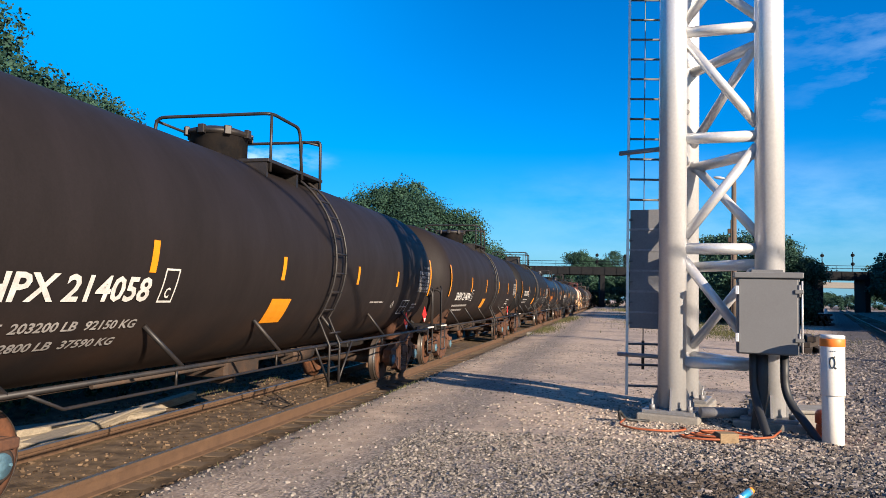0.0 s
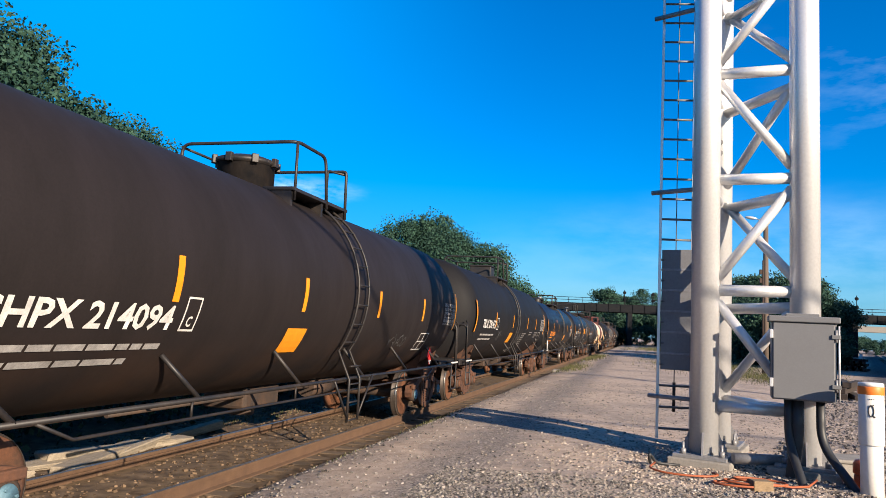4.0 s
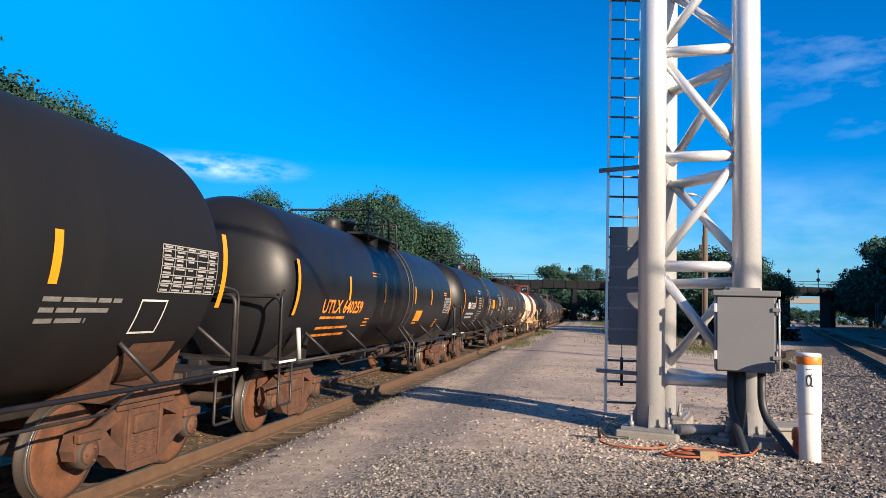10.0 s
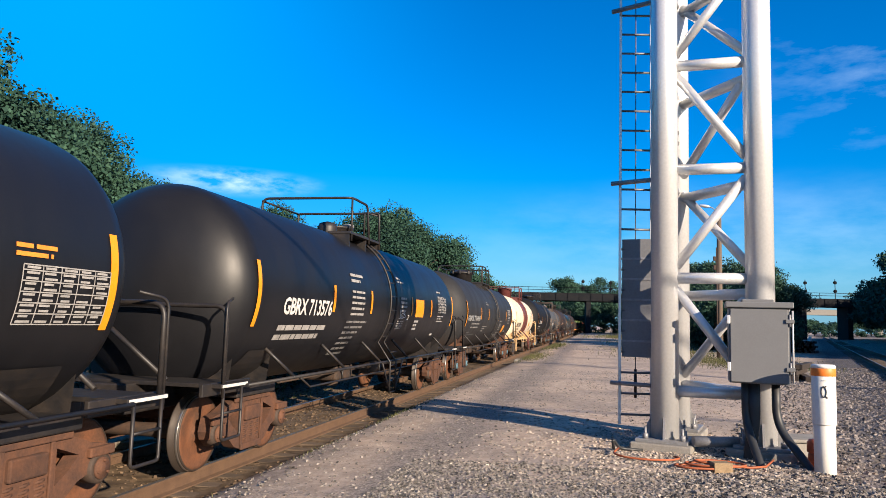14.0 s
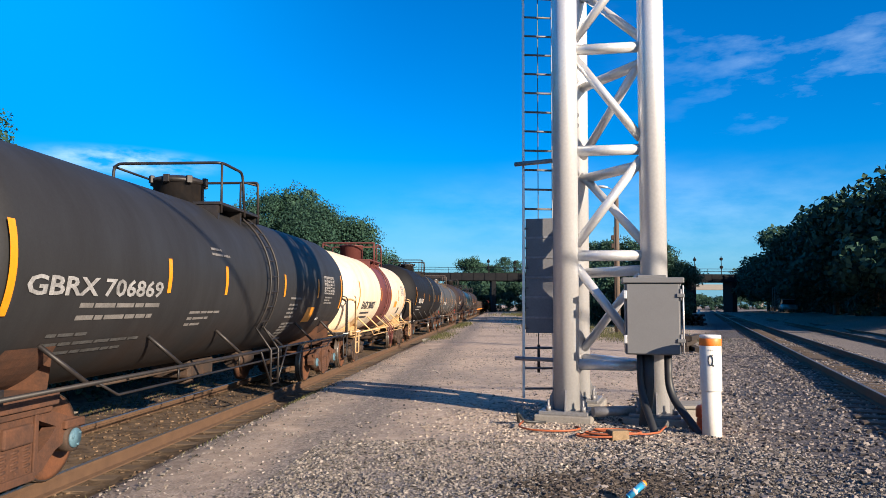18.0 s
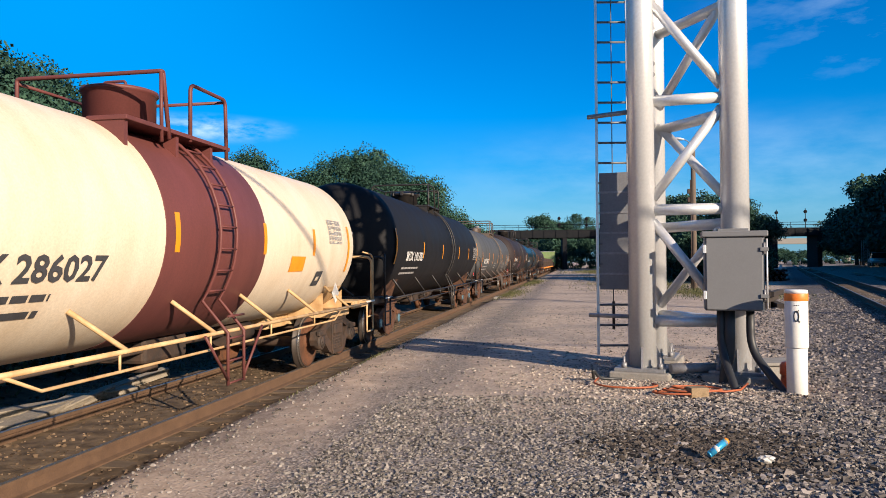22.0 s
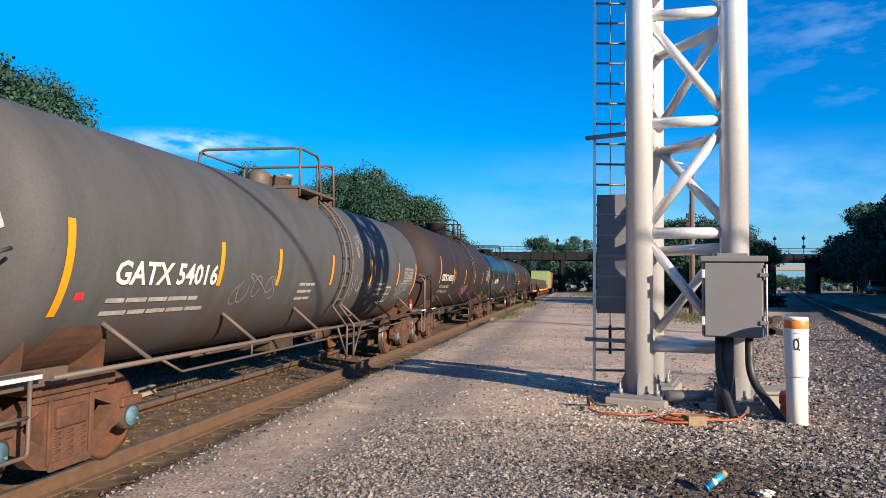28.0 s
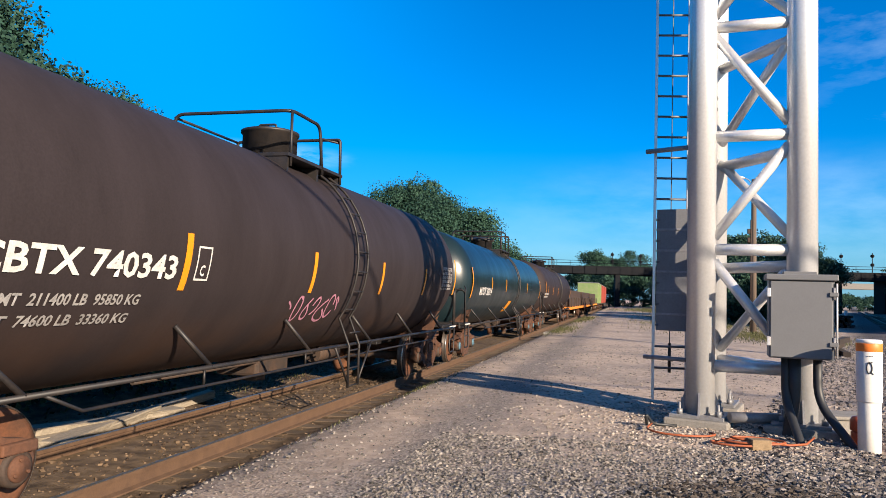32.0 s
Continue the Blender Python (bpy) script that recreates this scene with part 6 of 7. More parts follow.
def plant(kind, x, y, size=1.0, turn=0.0, z=None):
    m = Matrix.Translation((x, y, ground_z(x, y) if z is None else z)) @ Matrix.Rotation(turn, 4, "Z") @ Matrix.Diagonal((size, size, size, 1))
    t = SPROUTS[kind]
    if kind not in USED:
        USED.add(kind)
        t.matrix_basis = m
        return t
    c = copy_thing(t, Matrix.Identity(4))
    c.matrix_basis = m
    return c


# behind the train
for kind, x, y, s, t in ((2, -30.9, 19.8, 1.35, 0.6), (1, -34.0, 35.5, 1.37, 0.6), (2, -35.0, 42, 1.20, 1.2), (0, -40, 45, 1.15, 2.2), (2, -36, 38, 1.0, 4.0), (2, -37.5, 33.0, 1.52, 1.0), (3, -29, 33, 1.2, 0.4), (2, -30.6, 64, 1.0, 1),
                         (0, -22.6, 67.5, 1.12, 0), (1, -20.8, 69.5, 1.3, 1), (0, -18.8, 73, 1.05, 2.5), (1, -17.0, 79, 1.0, 3), (3, -16, 83, 1.4, 4), (3, -21.5, 64, 1.1, 2), (3, -18.5, 70, 1.2, 0.4), (3, -17.4, 76, 1.1, 1.4)):
    plant(kind, x, y, s, t)
# beyond the yard, by the bridge
for kind, x, y, s, t in ((1, -10, 215, 1.6, 0), (0, 2, 225, 1.5, 1), (2, 12, 228, 1.2, 2), (1, -4, 235, 1.5, 3), (0, 15.5, 150, 1.15, 0), (3, 10.5, 142, 1.3, 1),
                         (3, 12.0, 128, 1.1, 2), (2, 17.5, 140, 1.05, 3), (1, 10.2, 64.5, 0.76, 1), (0, 12.4, 64, 0.66, 2), (1, 13.6, 65, 0.72, 0.4), (3, 9.2, 60, 0.8, 0), (3, 13.2, 60, 0.6, 1.4),
                         (3, 8.6, 82, 1.1, 2.2), (3, 4, 176, 1.5, 0), (3, -4, 180, 1.5, 1), (3, 14, 176, 1.4, 2), (3, 12.4, 61, 0.7, 3)):
    plant(kind + 4, x, y, s, t)
# low trees beyond the bridge
for k in range(15):
    plant(7, 26 + 6.0 * k, 262 + 5 * (k % 3), 0.95 + 0.1 * (k % 4), k * 1.3)
# dark wood on the far side of the main tracks
rng_wood = random.Random(8)
for k in range(18):
    s = 36 + 8.0 * k
    size = 4.6 + 0.082 * s if s < 130 else 15.2 - 0.2 * (s - 130)
    for row, kind in ((13.5, (0, 2, 1)[k % 3]), (19.0, (2, 0)[k % 2])):
        p = SIDE_ORG + SIDE_N * (row + rng_wood.uniform(-1, 1)) + SIDE_DIR * (s + rng_wood.uniform(-2, 2))
        plant(kind + 4, p.x, p.y, (size if row < 15 else size * 1.08 - 0.4) / (11.0, 10.0, 12.5)[kind], rng_wood.uniform(0, 6))
    for row in (12.0, 15.0):
        p = SIDE_ORG + SIDE_N * (row + rng_wood.uniform(-0.5, 0.5)) + SIDE_DIR * (s + 4 * (row > 10) + rng_wood.uniform(-2, 2))
        plant(7, p.x, p.y, rng_wood.uniform(1.0, 1.4) if row < 10 else 1.7, rng_wood.uniform(0, 6))


# trees set back unseen behind the wood, added to cast shade on it
for k in range(13, 19):
    p = SIDE_ORG + SIDE_N * (28 + rng_wood.uniform(-1.5, 1.5)) + SIDE_DIR * (-12 + 6.5 * k)
    kind = (0, 2, 1)[k % 3]
    plant(kind + 4, p.x, p.y, (7.0 + 0.35 * k) / (11.0, 10.0, 12.5)[kind], rng_wood.uniform(0, 6))


def undergrowth():
    rng = random.Random(21)
    lobes = []
    for k in range(56):
        p = SIDE_ORG + SIDE_N * (11.6 + rng.uniform(-0.6, 1.0) + (3.0 if k % 2 else 0)) + SIDE_DIR * (26 + 2.2 * k)
        lobes.append((p.x, p.y, 1.7, 2.0, 2.0, rng.uniform(1.3, 2.3)))
    for k in range(14):
        lobes.append((8.5 + 0.5 * k, 62 + rng.uniform(-2, 2), 0.6, 1.2, 1.2, 1.2))
    for k in range(26):
        lobes.append((-36 + 1.0 * k, 64 + rng.uniform(-4, 10) + 0.4 * k, 0.9, 2.2, 2.2, 2.2))
    for k in range(21):
        lobes.append((-20 + 1.9 * k, 168 + rng.uniform(-3, 3), 1.5, 2.6, 2.6, rng.uniform(2.0, 4.5)))
    for k in range(44):
        lobes.append((18 + 2.4 * k, 246 + rng.uniform(-4, 4), 1.4, 2.6, 2.6, rng.uniform(2.2, 3.6)))
    tagged(new("undergrowth", leaf_mesh("undergrowth", lobes, 110000, 0.34, 5, LEAF_A)), "dense dark green brush along the foot of the trees", "brush", kind="stuff")


undergrowth()


def trackside_brush():
    """Low brush added beyond the train's track to darken the view under the cars."""
    rng = random.Random(44)
    lobes = []
    for k in range(120):
        y = -4 + 0.62 * k
        x = -9.3 + rng.uniform(-0.5, 0.5)
        lobes.append((x, y, ground_z(x, y) + 0.35, 0.75, 0.75, rng.uniform(0.45, 0.85)))
    tagged(new("trackside_brush", leaf_mesh("trackside_brush", lobes, 60000, 0.12, 6, LEAF_A)), "dark green brush added to darken the view under the train", "brush", kind="stuff")


trackside_brush()


# ---- overpass ----
BRIDGE_STEEL = material("dark_bridge_steel", (0.012, 0.014, 0.018), 0.8, 0.0, 0.3, 1, 20, 0.1, 0.01, second=(0.022, 0.022, 0.023), spec=0.1)


def make_overpass():
    ob = thing("railway_overpass", "dark steel railway bridge crossing over the tracks", "bridge")
    dirv = Vector((0.997, 0.075, 0)).normalized()
    ang = math.atan2(dirv.y, dirv.x)
    o = Vector((-30, 158.5, 0.9))
    m = Matrix.Translation(o) @ Matrix.Rotation(ang, 4, "Z")
    ob.matrix_basis = m
    part("girder", box(0, 150, -3.0, -2.6, 6.0, 7.7, 0.02), BRIDGE_STEEL, ob)
    part("girder", box(0, 150, 2.6, 3.0, 6.0, 7.7, 0.02), BRIDGE_STEEL, ob)
    part("deck", box(0, 150, -2.6, 2.6, 7.0, 7.4, 0.02), BRIDGE_STEEL, ob)
    for k in range(60):
        part("stiffener", box(1 + 2.5 * k, 1.15 + 2.5 * k, -3.12, -3.0, 6.05, 7.65), BRIDGE_STEEL, ob)
    bm = bmesh.new()
    for z in (8.3, 8.85):
        add_rod(bm, (0, -3.1, z), (150, -3.1, z), 0.05, seg=6)
    part("railing", bm, BRIDGE_STEEL, ob)
    for k in range(51):
        part("railing_post", rod((3.0 * k, -3.1, 7.7), (3.0 * k, -3.1, 8.85), 0.05, seg=6), BRIDGE_STEEL, ob)
    for x in (28, 49, 60, 72, 81, 96, 110):
        part("pier", box(x - 0.5, x + 0.5, -2.8, 2.8, -1.0, 6.0, 0.05), CONCRETE if x == 96 else BRIDGE_STEEL, ob)
    return m


OVER = make_overpass()


def make_signal(x, y, z, h):
    ob = thing("railway_signal", "two-headed railway signal mast on the bridge", "signal", "signals on the bridge")
    ob.location = (x, y, z)
    part("mast", rod((0, 0, 0), (0, 0, h), 0.08, seg=8), BRIDGE_STEEL, ob)
    for zz in (h * 0.45, h * 0.85):
        hd = part("signal_head", rod((0, -0.16, zz), (0, 0.1, zz), 0.36, seg=16), BRIDGE_STEEL, ob)
        for dz in (-0.22, 0.0, 0.22):
            part("lens_hood", rod((0, -0.4, zz + dz), (0, -0.16, zz + dz), 0.09, seg=8), BRIDGE_STEEL, hd)


for x, h in ((49.6, 4.6), (43.6, 4.4), (-3.0, 3.6), (3.0, 3.4), (54.5, 3.4)):
    p = OVER @ Vector((x + 30, 1.0, 7.4))
    make_signal(p.x, p.y, p.z, h)


def make_far_bridge():
    ob = thing("road_bridge", "pale concrete road bridge far behind the railway bridge", "bridge")
    part("deck", box(-60, 160, 300, 306, 8.2, 10.4, 0.05), CONCRETE, ob)
    for x in (20, 48, 76, 104):
        part("pier", box(x, x + 2, 301, 305, -1, 8.2, 0.05), CONCRETE, ob)


make_far_bridge()


# ---- pole, vehicle, yard things ----
def make_pole():
    ob = thing("light_pole", "tall wooden pole with a street lamp on a short arm", "lamp post")
    ob.location = (6.95, 43.9, 0)
    part("pole", rod((0, 0, -0.4), (0, 0, 8.75), 0.17, 0.13, 14), POLE_WOOD, ob)
    part("lamp_arm", pipe(rounded([(0, 0, 8.3), (-0.3, 0, 8.75), (-0.62, 0, 8.85)], 0.2, 4), 0.03), STEEL_DULL, ob)
    bm = bmesh.new()
    bmesh.ops.create_uvsphere(bm, u_segments=14, v_segments=8, radius=0.2)
    bmesh.ops.transform(bm, matrix=pose(-0.80, 0, 8.87, 0, 8, 0) @ Matrix.Diagonal((1.7, 0.75, 0.45, 1)), verts=bm.verts)
    part("lamp_head", bm, STEEL, ob, "oval grey lamp head", True)
    for z in (5.1, 5.6):
        part("fitting", box(-0.34, -0.12, -0.1, 0.1, z, z + 0.28, 0.02), DARK_CAST, ob)
    part("riser", rod((-0.16, -0.08, 0.0), (-0.16, -0.08, 6.4), 0.04, seg=8), DARK_CAST, ob)


make_pole()


def make_utility_pole():
    ob = thing("utility_pole", "plain wooden utility pole beside the main tracks", "utility pole")
    ob.location = (17.5, 15.0, 0)
    part("pole", rod((0, 0, -0.4), (0, 0, 11.2), 0.18, 0.13, 14), POLE_WOOD, ob)
    part("crossarm", box(-0.06, 0.06, -1.1, 1.1, 10.6, 10.72, 0.01), POLE_WOOD, ob)


make_utility_pole()


def make_overhead_cable():
    """A cable bundle strung across all tracks behind the viewer; its shadow lies on the tanks."""
    d = Vector((1.0, -0.094, 0)).normalized()
    o = Vector((7.56, 0.75, 7.62))
    a, b = o - d * 40, o + d * 26
    ob = thing("overhead_cable", "thick black cable bundle strung high across the tracks", "cable")
    pts = []
    for k in range(25):
        q = a.lerp(b, k / 24)
        pts.append((q.x, q.y, q.z))
    part("cable", pipe(pts, 0.042, 8), BLACK_RUBBER, ob)
    for q in (a, b):
        pl = thing("cable_pole", "wooden pole carrying the cable bundle", "utility pole", "poles of the cable", at=(q.x, q.y, 0))
        part("pole", rod((0, 0, -0.6), (0, 0, 8.3), 0.17, 0.13, 14), POLE_WOOD, pl)
        part("cable_hook", rod((0, -0.2, 7.62), (0, 0.2, 7.62), 0.03, seg=8), STEEL_DULL, pl)


make_overhead_cable()


def make_lattice_mast():
    ob = thing("lattice_mast", "slim steel lattice mast in the shade by the tracks", "mast")
    ob.location = (37.6, 101.8, ground_z(37.6, 101.8))
    bm = bmesh.new()
    for sx in (-0.34, 0.34):
        for sy in (-0.34, 0.34):
            add_rod(bm, (sx, sy, -0.34), (sx, sy, 5.4), 0.03, seg=6)
    for k in range(12):
        z = 0.4 * k + 0.2
        add_rod(bm, (-0.34, -0.34, z), (0.34, -0.34, z + 0.4), 0.018, seg=5)
        add_rod(bm, (0.34, -0.34, z), (0.34, 0.34, z + 0.4), 0.018, seg=5)
        add_rod(bm, (-0.34, -0.34, z), (0.34, -0.34, z), 0.018, seg=5)
    part("lattice", bm, STEEL_DULL, ob)


make_lattice_mast()

CAR_PAINT = material("silver_blue_car_paint", (0.32, 0.38, 0.42), 0.3, 0.4, 0.1, 2, 40, 0.02, 0.001)
GLASS = material("dark_car_glass", (0.02, 0.025, 0.03), 0.08, 0.0, 0.05, 2, 30, 0.0, 0.001)


def make_pickup():
    ob = thing("parked_pickup", "silver-blue pickup truck parked in shade beside the main tracks", "pickup truck")
    ob.matrix_basis = pose(38.6, 100.4, ground_z(38.6, 100.4), 0, 0, -15)
    bm = bmesh.new()
    prof = [(-2.5, 0.45), (-2.5, 1.0), (-0.4, 1.08), (-0.2, 1.1), (1.2, 1.1), (2.35, 0.98), (2.5, 0.8), (2.5, 0.45)]
    L = [bm.verts.new((-0.92, y, z)) for y, z in prof]
    R2 = [bm.verts.new((0.92, y, z)) for y, z in prof]
    for i in range(len(prof)):
        j = (i + 1) % len(prof)
        bm.faces.new((L[i], L[j], R2[j], R2[i]))
    bm.faces.new(L[::-1])
    bm.faces.new(R2)
    bmesh.ops.recalc_face_normals(bm, faces=bm.faces)
    bmesh.ops.bevel(bm, geom=list(bm.edges), offset=0.06, segments=2, affect="EDGES")
    body = part("body", bm, CAR_PAINT, ob, smooth=True)
    bm = bmesh.new()
    prof = [(-1.0, 1.05), (-0.85, 1.72), (0.35, 1.74), (1.05, 1.05)]
    L = [bm.verts.new((-0.84 + (0.1 if z > 1.2 else 0), y, z)) for y, z in prof]
    R2 = [bm.verts.new((0.84 - (0.1 if z > 1.2 else 0), y, z)) for y, z in prof]
    for i in range(4):
        j = (i + 1) % 4
        bm.faces.new((L[i], L[j], R2[j], R2[i]))
    bm.faces.new(L[::-1])
    bm.faces.new(R2)
    bmesh.ops.recalc_face_normals(bm, faces=bm.faces)
    part("cabin_glass", bm, GLASS, ob)
    part("cabin_roof", box(-0.74, 0.74, -0.85, 0.35, 1.73, 1.79, 0.02), CAR_PAINT, ob)
    for sx in (-1, 1):
        for y in (-1.65, 1.6):
            w = part("wheel", lathe([(0.05, -0.11), (0.25, -0.11), (0.37, -0.10), (0.39, 0), (0.37, 0.10), (0.25, 0.11), (0.05, 0.11)], 24, "x"), BLACK_RUBBER, ob)
            w.location = (sx * 0.82, y, 0.39)
        part("headlight", box(sx * 0.72 - 0.14, sx * 0.72 + 0.14, -2.53, -2.49, 0.78, 0.93, 0.01), WHITE_PAINT, ob)
    part("bumper", box(-0.9, 0.9, -2.62, -2.5, 0.42, 0.62, 0.03), STEEL_DULL, ob)


make_pickup()

WOOD = material("raw_timber_block", (0.30, 0.21, 0.12), 0.85, 0, 0.3, 6, 60, 0.3, 0.004, stretch=(1, 5, 5))


WOOD_GREY = material("weathered_grey_timber", (0.34, 0.29, 0.22), 0.9, 0, 0.35, 5, 50, 0.4, 0.006, stretch=(5, 1, 5))
RED_BOX = material("faded_red_orange_plastic", (0.62, 0.11, 0.035), 0.5, 0, 0.25, 6, 40, 0.1, 0.003)


def yard_things():
    pts = [(0.28, 9.75, 0.06), (0.20, 9.45, 0.04), (0.34, 9.28, 0.03), (0.62, 9.20, 0.03), (0.90, 9.28, 0.03), (1.02, 9.42, 0.035), (0.95, 9.50, 0.04)]
    ob = tagged(part("orange_cable", pipe(rounded(pts, 0.2, 5), 0.013, 8), ORANGE_CABLE, None), "loop of faded orange cable lying on the gravel", "cable", "cables by the tower")
    pts = [(1.08 + 0.012 * k + 0.24 * math.cos(0.5 * k) * (1 + 0.012 * k), 8.86 + 0.15 * math.sin(0.5 * k) + 0.004 * k, 0.03 + 0.002 * k) for k in range(34)]
    pts += [(1.75, 9.0, 0.05), (1.95, 9.15, 0.05), (2.1, 9.45, 0.08)]
    tagged(part("orange_cable", pipe(pts, 0.013, 8), ORANGE_CABLE, None), "coil of faded orange cable by a timber block", "cable", "cables by the tower")
    tagged(part("black_cable", pipe(rounded([(0.22, 9.75, 0.05), (0.20, 9.62, 0.2), (0.30, 9.9, 0.03), (0.6, 9.95, 0.02)], 0.1, 5), 0.02, 8), BLACK_RUBBER, None), "short black cable end beside the footing", "cable", "cables by the tower")
    bm = box(-0.11, 0.11, -0.08, 0.08, -0.03, 0.10, 0.008, Matrix.Translation((1.40, 8.86, 0.02)) @ Matrix.Rotation(0.3, 4, "Z"))
    tagged(part("timber_block", bm, WOOD, None), "short sawn timber block on the gravel", "timber block")
    bm = bmesh.new()
    lean_a, lean_b = Vector((1.035, 6.03, 0.055)), Vector((1.170, 6.10, 0.145))
    axis = (lean_b - lean_a).normalized()
    add_rod(bm, lean_a, lean_b, 0.028, seg=18)
    add_rod(bm, lean_a - axis * 0.012, lean_a, 0.021, 0.028, seg=18)
    can = tagged(part("drink_can", bm, material("blue_can_paint", (0.05, 0.40, 0.70), 0.3, 0.4, 0.1), None), "tall blue and white drink can lying in dark ballast", "can")
    part("orange_end", rod(lean_b - axis * 0.012, lean_b + axis * 0.022, 0.0285, 0.024, 18), ORANGE_PAINT, can, "orange end")
    part("white_band", rod(lean_a + axis * 0.055, lean_a + axis * 0.085, 0.0287, seg=18), WHITE_PAINT, can, "white band")
    rngl = random.Random(31)
    bm = bmesh.new()
    bmesh.ops.create_icosphere(bm, subdivisions=3, radius=1.0)
    for v in bm.verts:
        k = 0.75 + 0.35 * noise.noise(v.co * 1.9) + 0.25 * noise.noise(v.co * 4.3)
        v.co = Vector((1.46 + v.co.x * 0.085 * k, 6.0 + v.co.y * 0.055 * k, ground_z(1.46, 6.0) + 0.045 + v.co.z * 0.04 * k))
    tagged(part("crumpled_litter", bm, WHITE_PAINT, None), "pale crumpled plastic litter on the ballast", "litter")
    # orange plastic box and slab behind the marker
    ob = thing("orange_box", "faded red-orange plastic junction box behind the marker post", "junction box", at=(2.66, 9.62, 0))
    part("body", lathe([(0.10, -0.05), (0.125, 0.0), (0.125, 0.15), (0.11, 0.17)], 20), RED_BOX, ob)
    part("lid", lathe([(0.115, 0.17), (0.135, 0.18), (0.135, 0.29), (0.11, 0.33), (0.02, 0.34)], 20), RED_BOX, ob)
    bm = bmesh.new()
    add_box(bm, -0.32, 0.32, -0.28, 0.28, 0.18, 0.23, Matrix.Translation((2.75, 10.6, 0)) @ Matrix.Rotation(0.2, 4, "Z"), 0.02)
    add_box(bm, -0.28, 0.28, -0.24, 0.24, -0.05, 0.18, Matrix.Translation((2.75, 10.6, 0)) @ Matrix.Rotation(0.2, 4, "Z"), 0.02)
    tagged(part("cable_vault", bm, CONCRETE, None), "low grey concrete cable vault with flat cover", "cable vault")
    # weathered timber beyond the far rail
    bm = box(-0.16, 0.16, -1.1, 1.1, -0.02, 0.15, 0.02, Matrix.Translation((-7.05, 8.5, -0.46)) @ Matrix.Rotation(0.27, 4, "Z"))
    tagged(part("old_timber", bm, WOOD_GREY, None), "weathered pale timber lying beside the far rail", "timber")
    rngt = random.Random(17)
    for k in range(7):
        y0 = 6.2 + 0.75 * k + rngt.uniform(-0.2, 0.2)
        ln, w, h = rngt.uniform(0.3, 0.75), rngt.uniform(0.08, 0.16), rngt.uniform(0.06, 0.13)
        x0 = -6.95 - rngt.uniform(0.0, 0.35)
        bm = box(-w, w, -ln, ln, -0.02, h, 0.025, Matrix.Translation((x0, y0, ground_z(x0, y0) + 0.02)) @ Matrix.Rotation(rngt.uniform(-0.5, 0.5), 4, "Z") @ Matrix.Rotation(rngt.uniform(-0.1, 0.1), 4, "X"))
        for v in bm.verts:
            v.co += Vector((rngt.uniform(-0.02, 0.02), rngt.uniform(-0.03, 0.03), rngt.uniform(-0.012, 0.012)))
        tagged(part("broken_timber", bm, WOOD_GREY, None), "broken pale timber piece beside the far rail", "timber", "broken timbers by the rail")
    # pipes lying between the legs
    bm = bmesh.new()
    add_rod(bm, (1.25, 10.05, 0.16), (1.95, 10.25, 0.16), 0.07, seg=16)
    tagged(part("steel_pipe", bm, STEEL_DULL, None), "short galvanised pipe lying between the tower footings", "pipe")
    # old ties dumped by the main track
    OLD_TIE = TIE_MESH.copy()
    OLD_TIE.materials.clear()
    for x, y, w, d, h, nm in ((6.75, 27.0, 0.85, 2.2, 0.62, "low pile of old ties beside the main track"), (15.6, 62.2, 3.0, 2.4, 1.0, "dark pile of old ties beside the main track")):
        ob = thing("tie_pile", nm, "tie pile", "piles beside the main track", at=(x, y, ground_z(x, y)))
        ob.rotation_euler = (0, 0, -0.26)
        for lv in range(int(h / 0.19)):
            for i in range(int(w / 0.27) - lv % 2):
                t = data_part("tie", OLD_TIE, TAR_TIE, ob)
                t.matrix_basis = Matrix.Translation((-w / 2 + 0.14 + 0.27 * i + (0.1 if lv % 2 else 0), 0.12 * ((i * 5 + lv * 7) % 5 - 2), 0.17 + 0.185 * lv)) @ Matrix.Rotation(math.pi / 2 + 0.06 * ((i * 7 + lv * 3) % 5 - 2), 4, "Z")
    tagged(part("white_post", rod((18.7, 70.0, -0.1), (18.7, 70.0, 1.25), 0.13, seg=12), PVC, None), "short white marker post near the tie pile", "marker post")
    tagged(part("concrete_slab", box(-0.9, 0.7, -0.5, 0.5, -0.3, 0.06, 0.03, Matrix.Translation((-3.1, 36.0, -0.18))), CONCRETE, None), "low pale concrete slab at the edge of the drive", "slab")


yard_things()


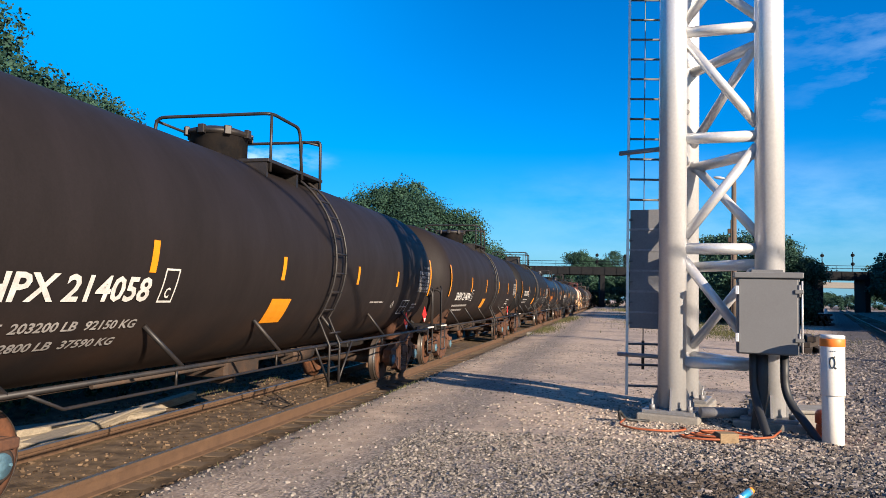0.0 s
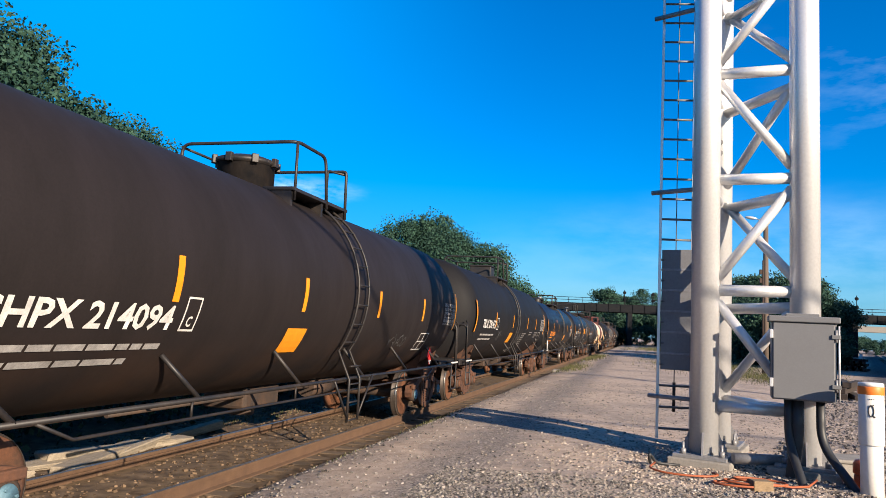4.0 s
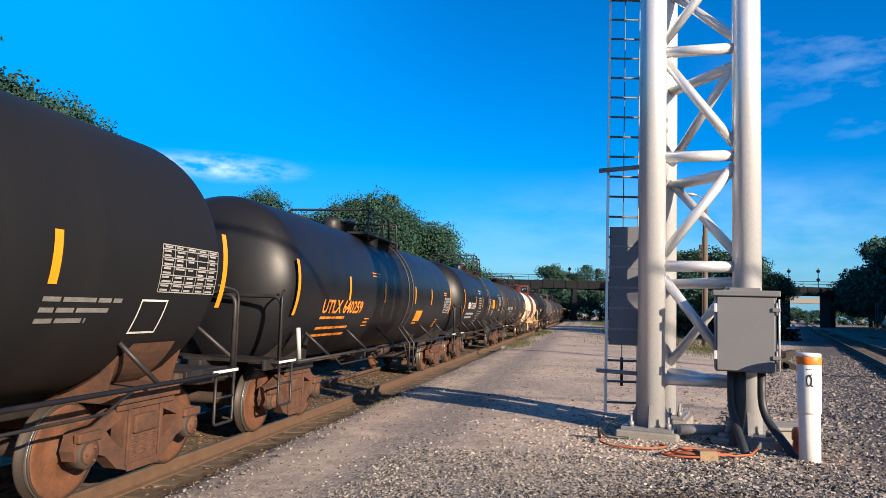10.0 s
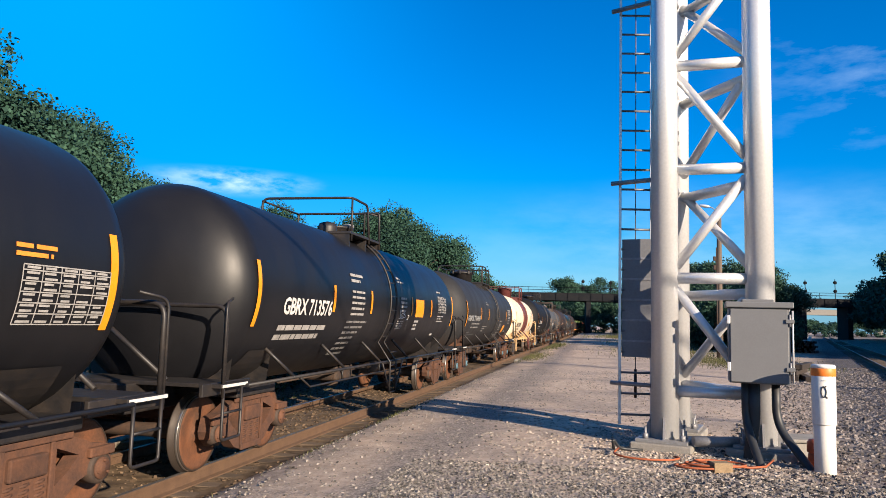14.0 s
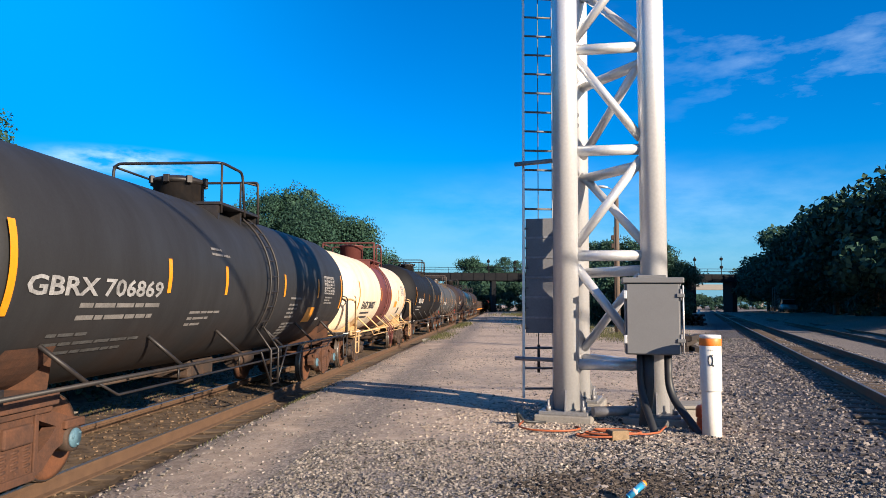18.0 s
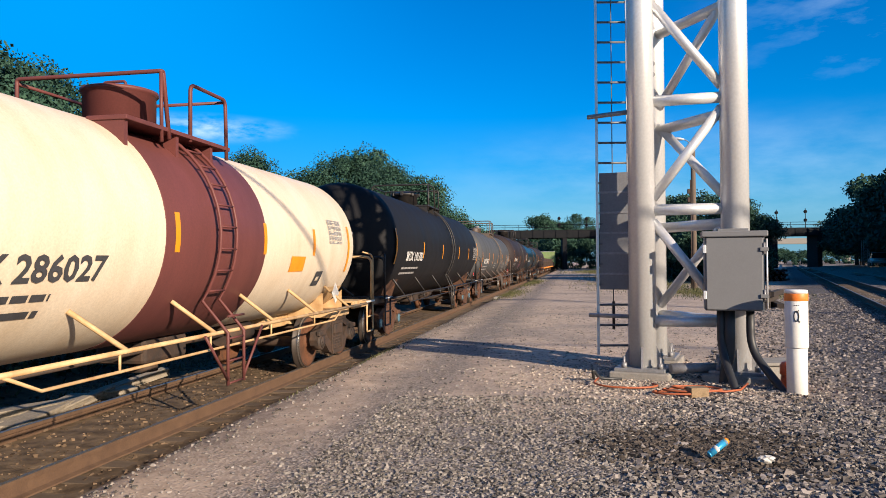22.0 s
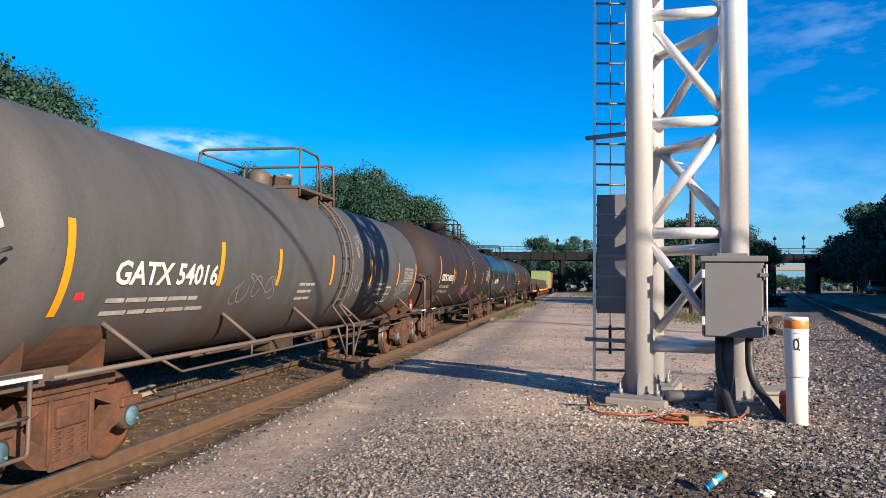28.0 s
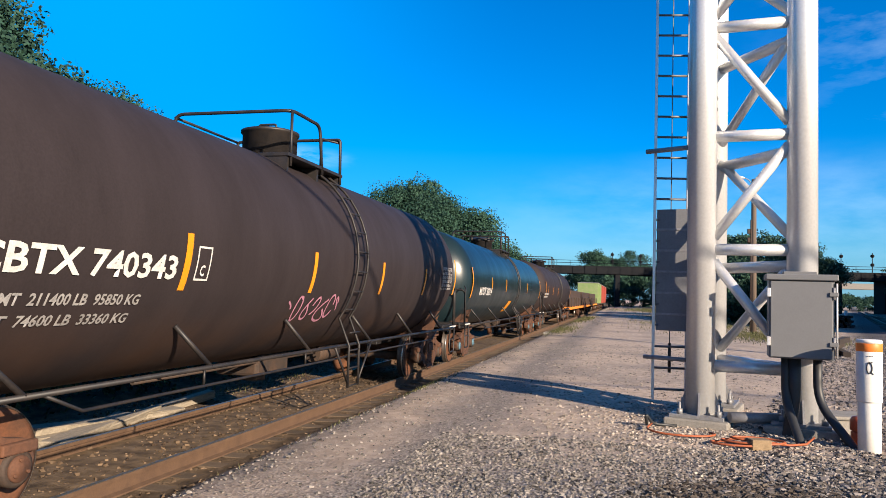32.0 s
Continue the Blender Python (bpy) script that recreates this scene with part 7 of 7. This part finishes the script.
# ---- grass ----
def grass(name, spots, label, seed):
    rng = np.random.default_rng(seed)
    V, F = [], []
    k = 0
    for cx, cy, rx, ry, n, h in spots:
        for _ in range(n):
            x, y = cx + rng.normal() * rx, cy + rng.normal() * ry
            z = ground_z(x, y)
            a = rng.random() * 6.28
            w, hh = rng.uniform(0.006, 0.014) * (1 + cy / 90), h * rng.uniform(0.3, 1.1)
            lx, ly = rng.normal() * hh * 0.4, rng.normal() * hh * 0.4
            c, s = math.cos(a) * w, math.sin(a) * w
            V += [(x - c, y - s, z - 0.02), (x + c, y + s, z - 0.02), (x + lx, y + ly, z + hh)]
            F.append((k, k + 1, k + 2))
            k += 3
    me = bpy.data.meshes.new(name)
    me.from_pydata(V, [], F)
    me.materials.append(GRASS)
    tagged(new(name, me), label, "grass", kind="stuff")


grass("trackside_grass", [(-3.9, 9.5, 0.12, 1.2, 60, 0.04), (-3.85, 14.0, 0.16, 0.8, 220, 0.06), (-3.2, 38, 0.35, 2.5, 900, 0.16), (-3.2, 58, 0.35, 5, 900, 0.22), (-7.6, 13, 0.22, 5, 1100, 0.09)],
      "tufts of green and dry grass along the track edge", 2)
grass("verge_grass", [(7, 38, 1.6, 3.0, 7000, 0.13), (5.5, 52, 2.4, 6, 7000, 0.15), (5.5, 110, 3, 8, 4000, 0.5), (8, 72, 3, 6, 7000, 0.25)], "rough yellow-green grass beyond the gravel", 3)

# ---- loose stone ----
stones("yard_gravel", 13000, lambda r: (r.uniform(-3.9, 3.2), 3.0 + r.random() ** 1.5 * 24.0), 0.015, STONE, "loose grey crushed stone chips on the yard", 1)
stones("coarse_yard_gravel", 40000, lambda r: (3.4 - 5.6 * r.random() ** 1.25, 3.2 + 5.4 * r.random()), 0.0135, STONE, "coarse grey gravel worn bare in the middle of the yard", 7)
stones("pale_gravel", 7500, lambda r: (1.1 + r.normal() * 0.95, 9.7 + r.normal() * 1.1), 0.016, STONE_PALE, "pale sunlit crushed stone round the tower's foot", 8)
stones("main_line_ballast", 34000, lambda r: (lambda d, q: tuple((SIDE_ORG + SIDE_N * d + SIDE_DIR * q)[:2]))(r.uniform(-3.8, 2.4), -8.5 + r.random() ** 1.4 * 34), 0.026, STONE_DARK, "coarse grey track ballast beside the main line", 2)
stones("dark_ballast_patch", 10000, lambda r: (1.15 + r.normal() * 0.40, 6.45 + r.normal() * 0.34), 0.020, STONE_BLACK, "patch of dark coarse ballast on the yard", 3)
stones("crib_ballast", 6000, lambda r: (r.uniform(-8.2, -4.1), r.uniform(2.5, 24.0)), 0.024, STONE_BROWN, "brown dusty ballast between the ties of the train's track", 4)

motions()
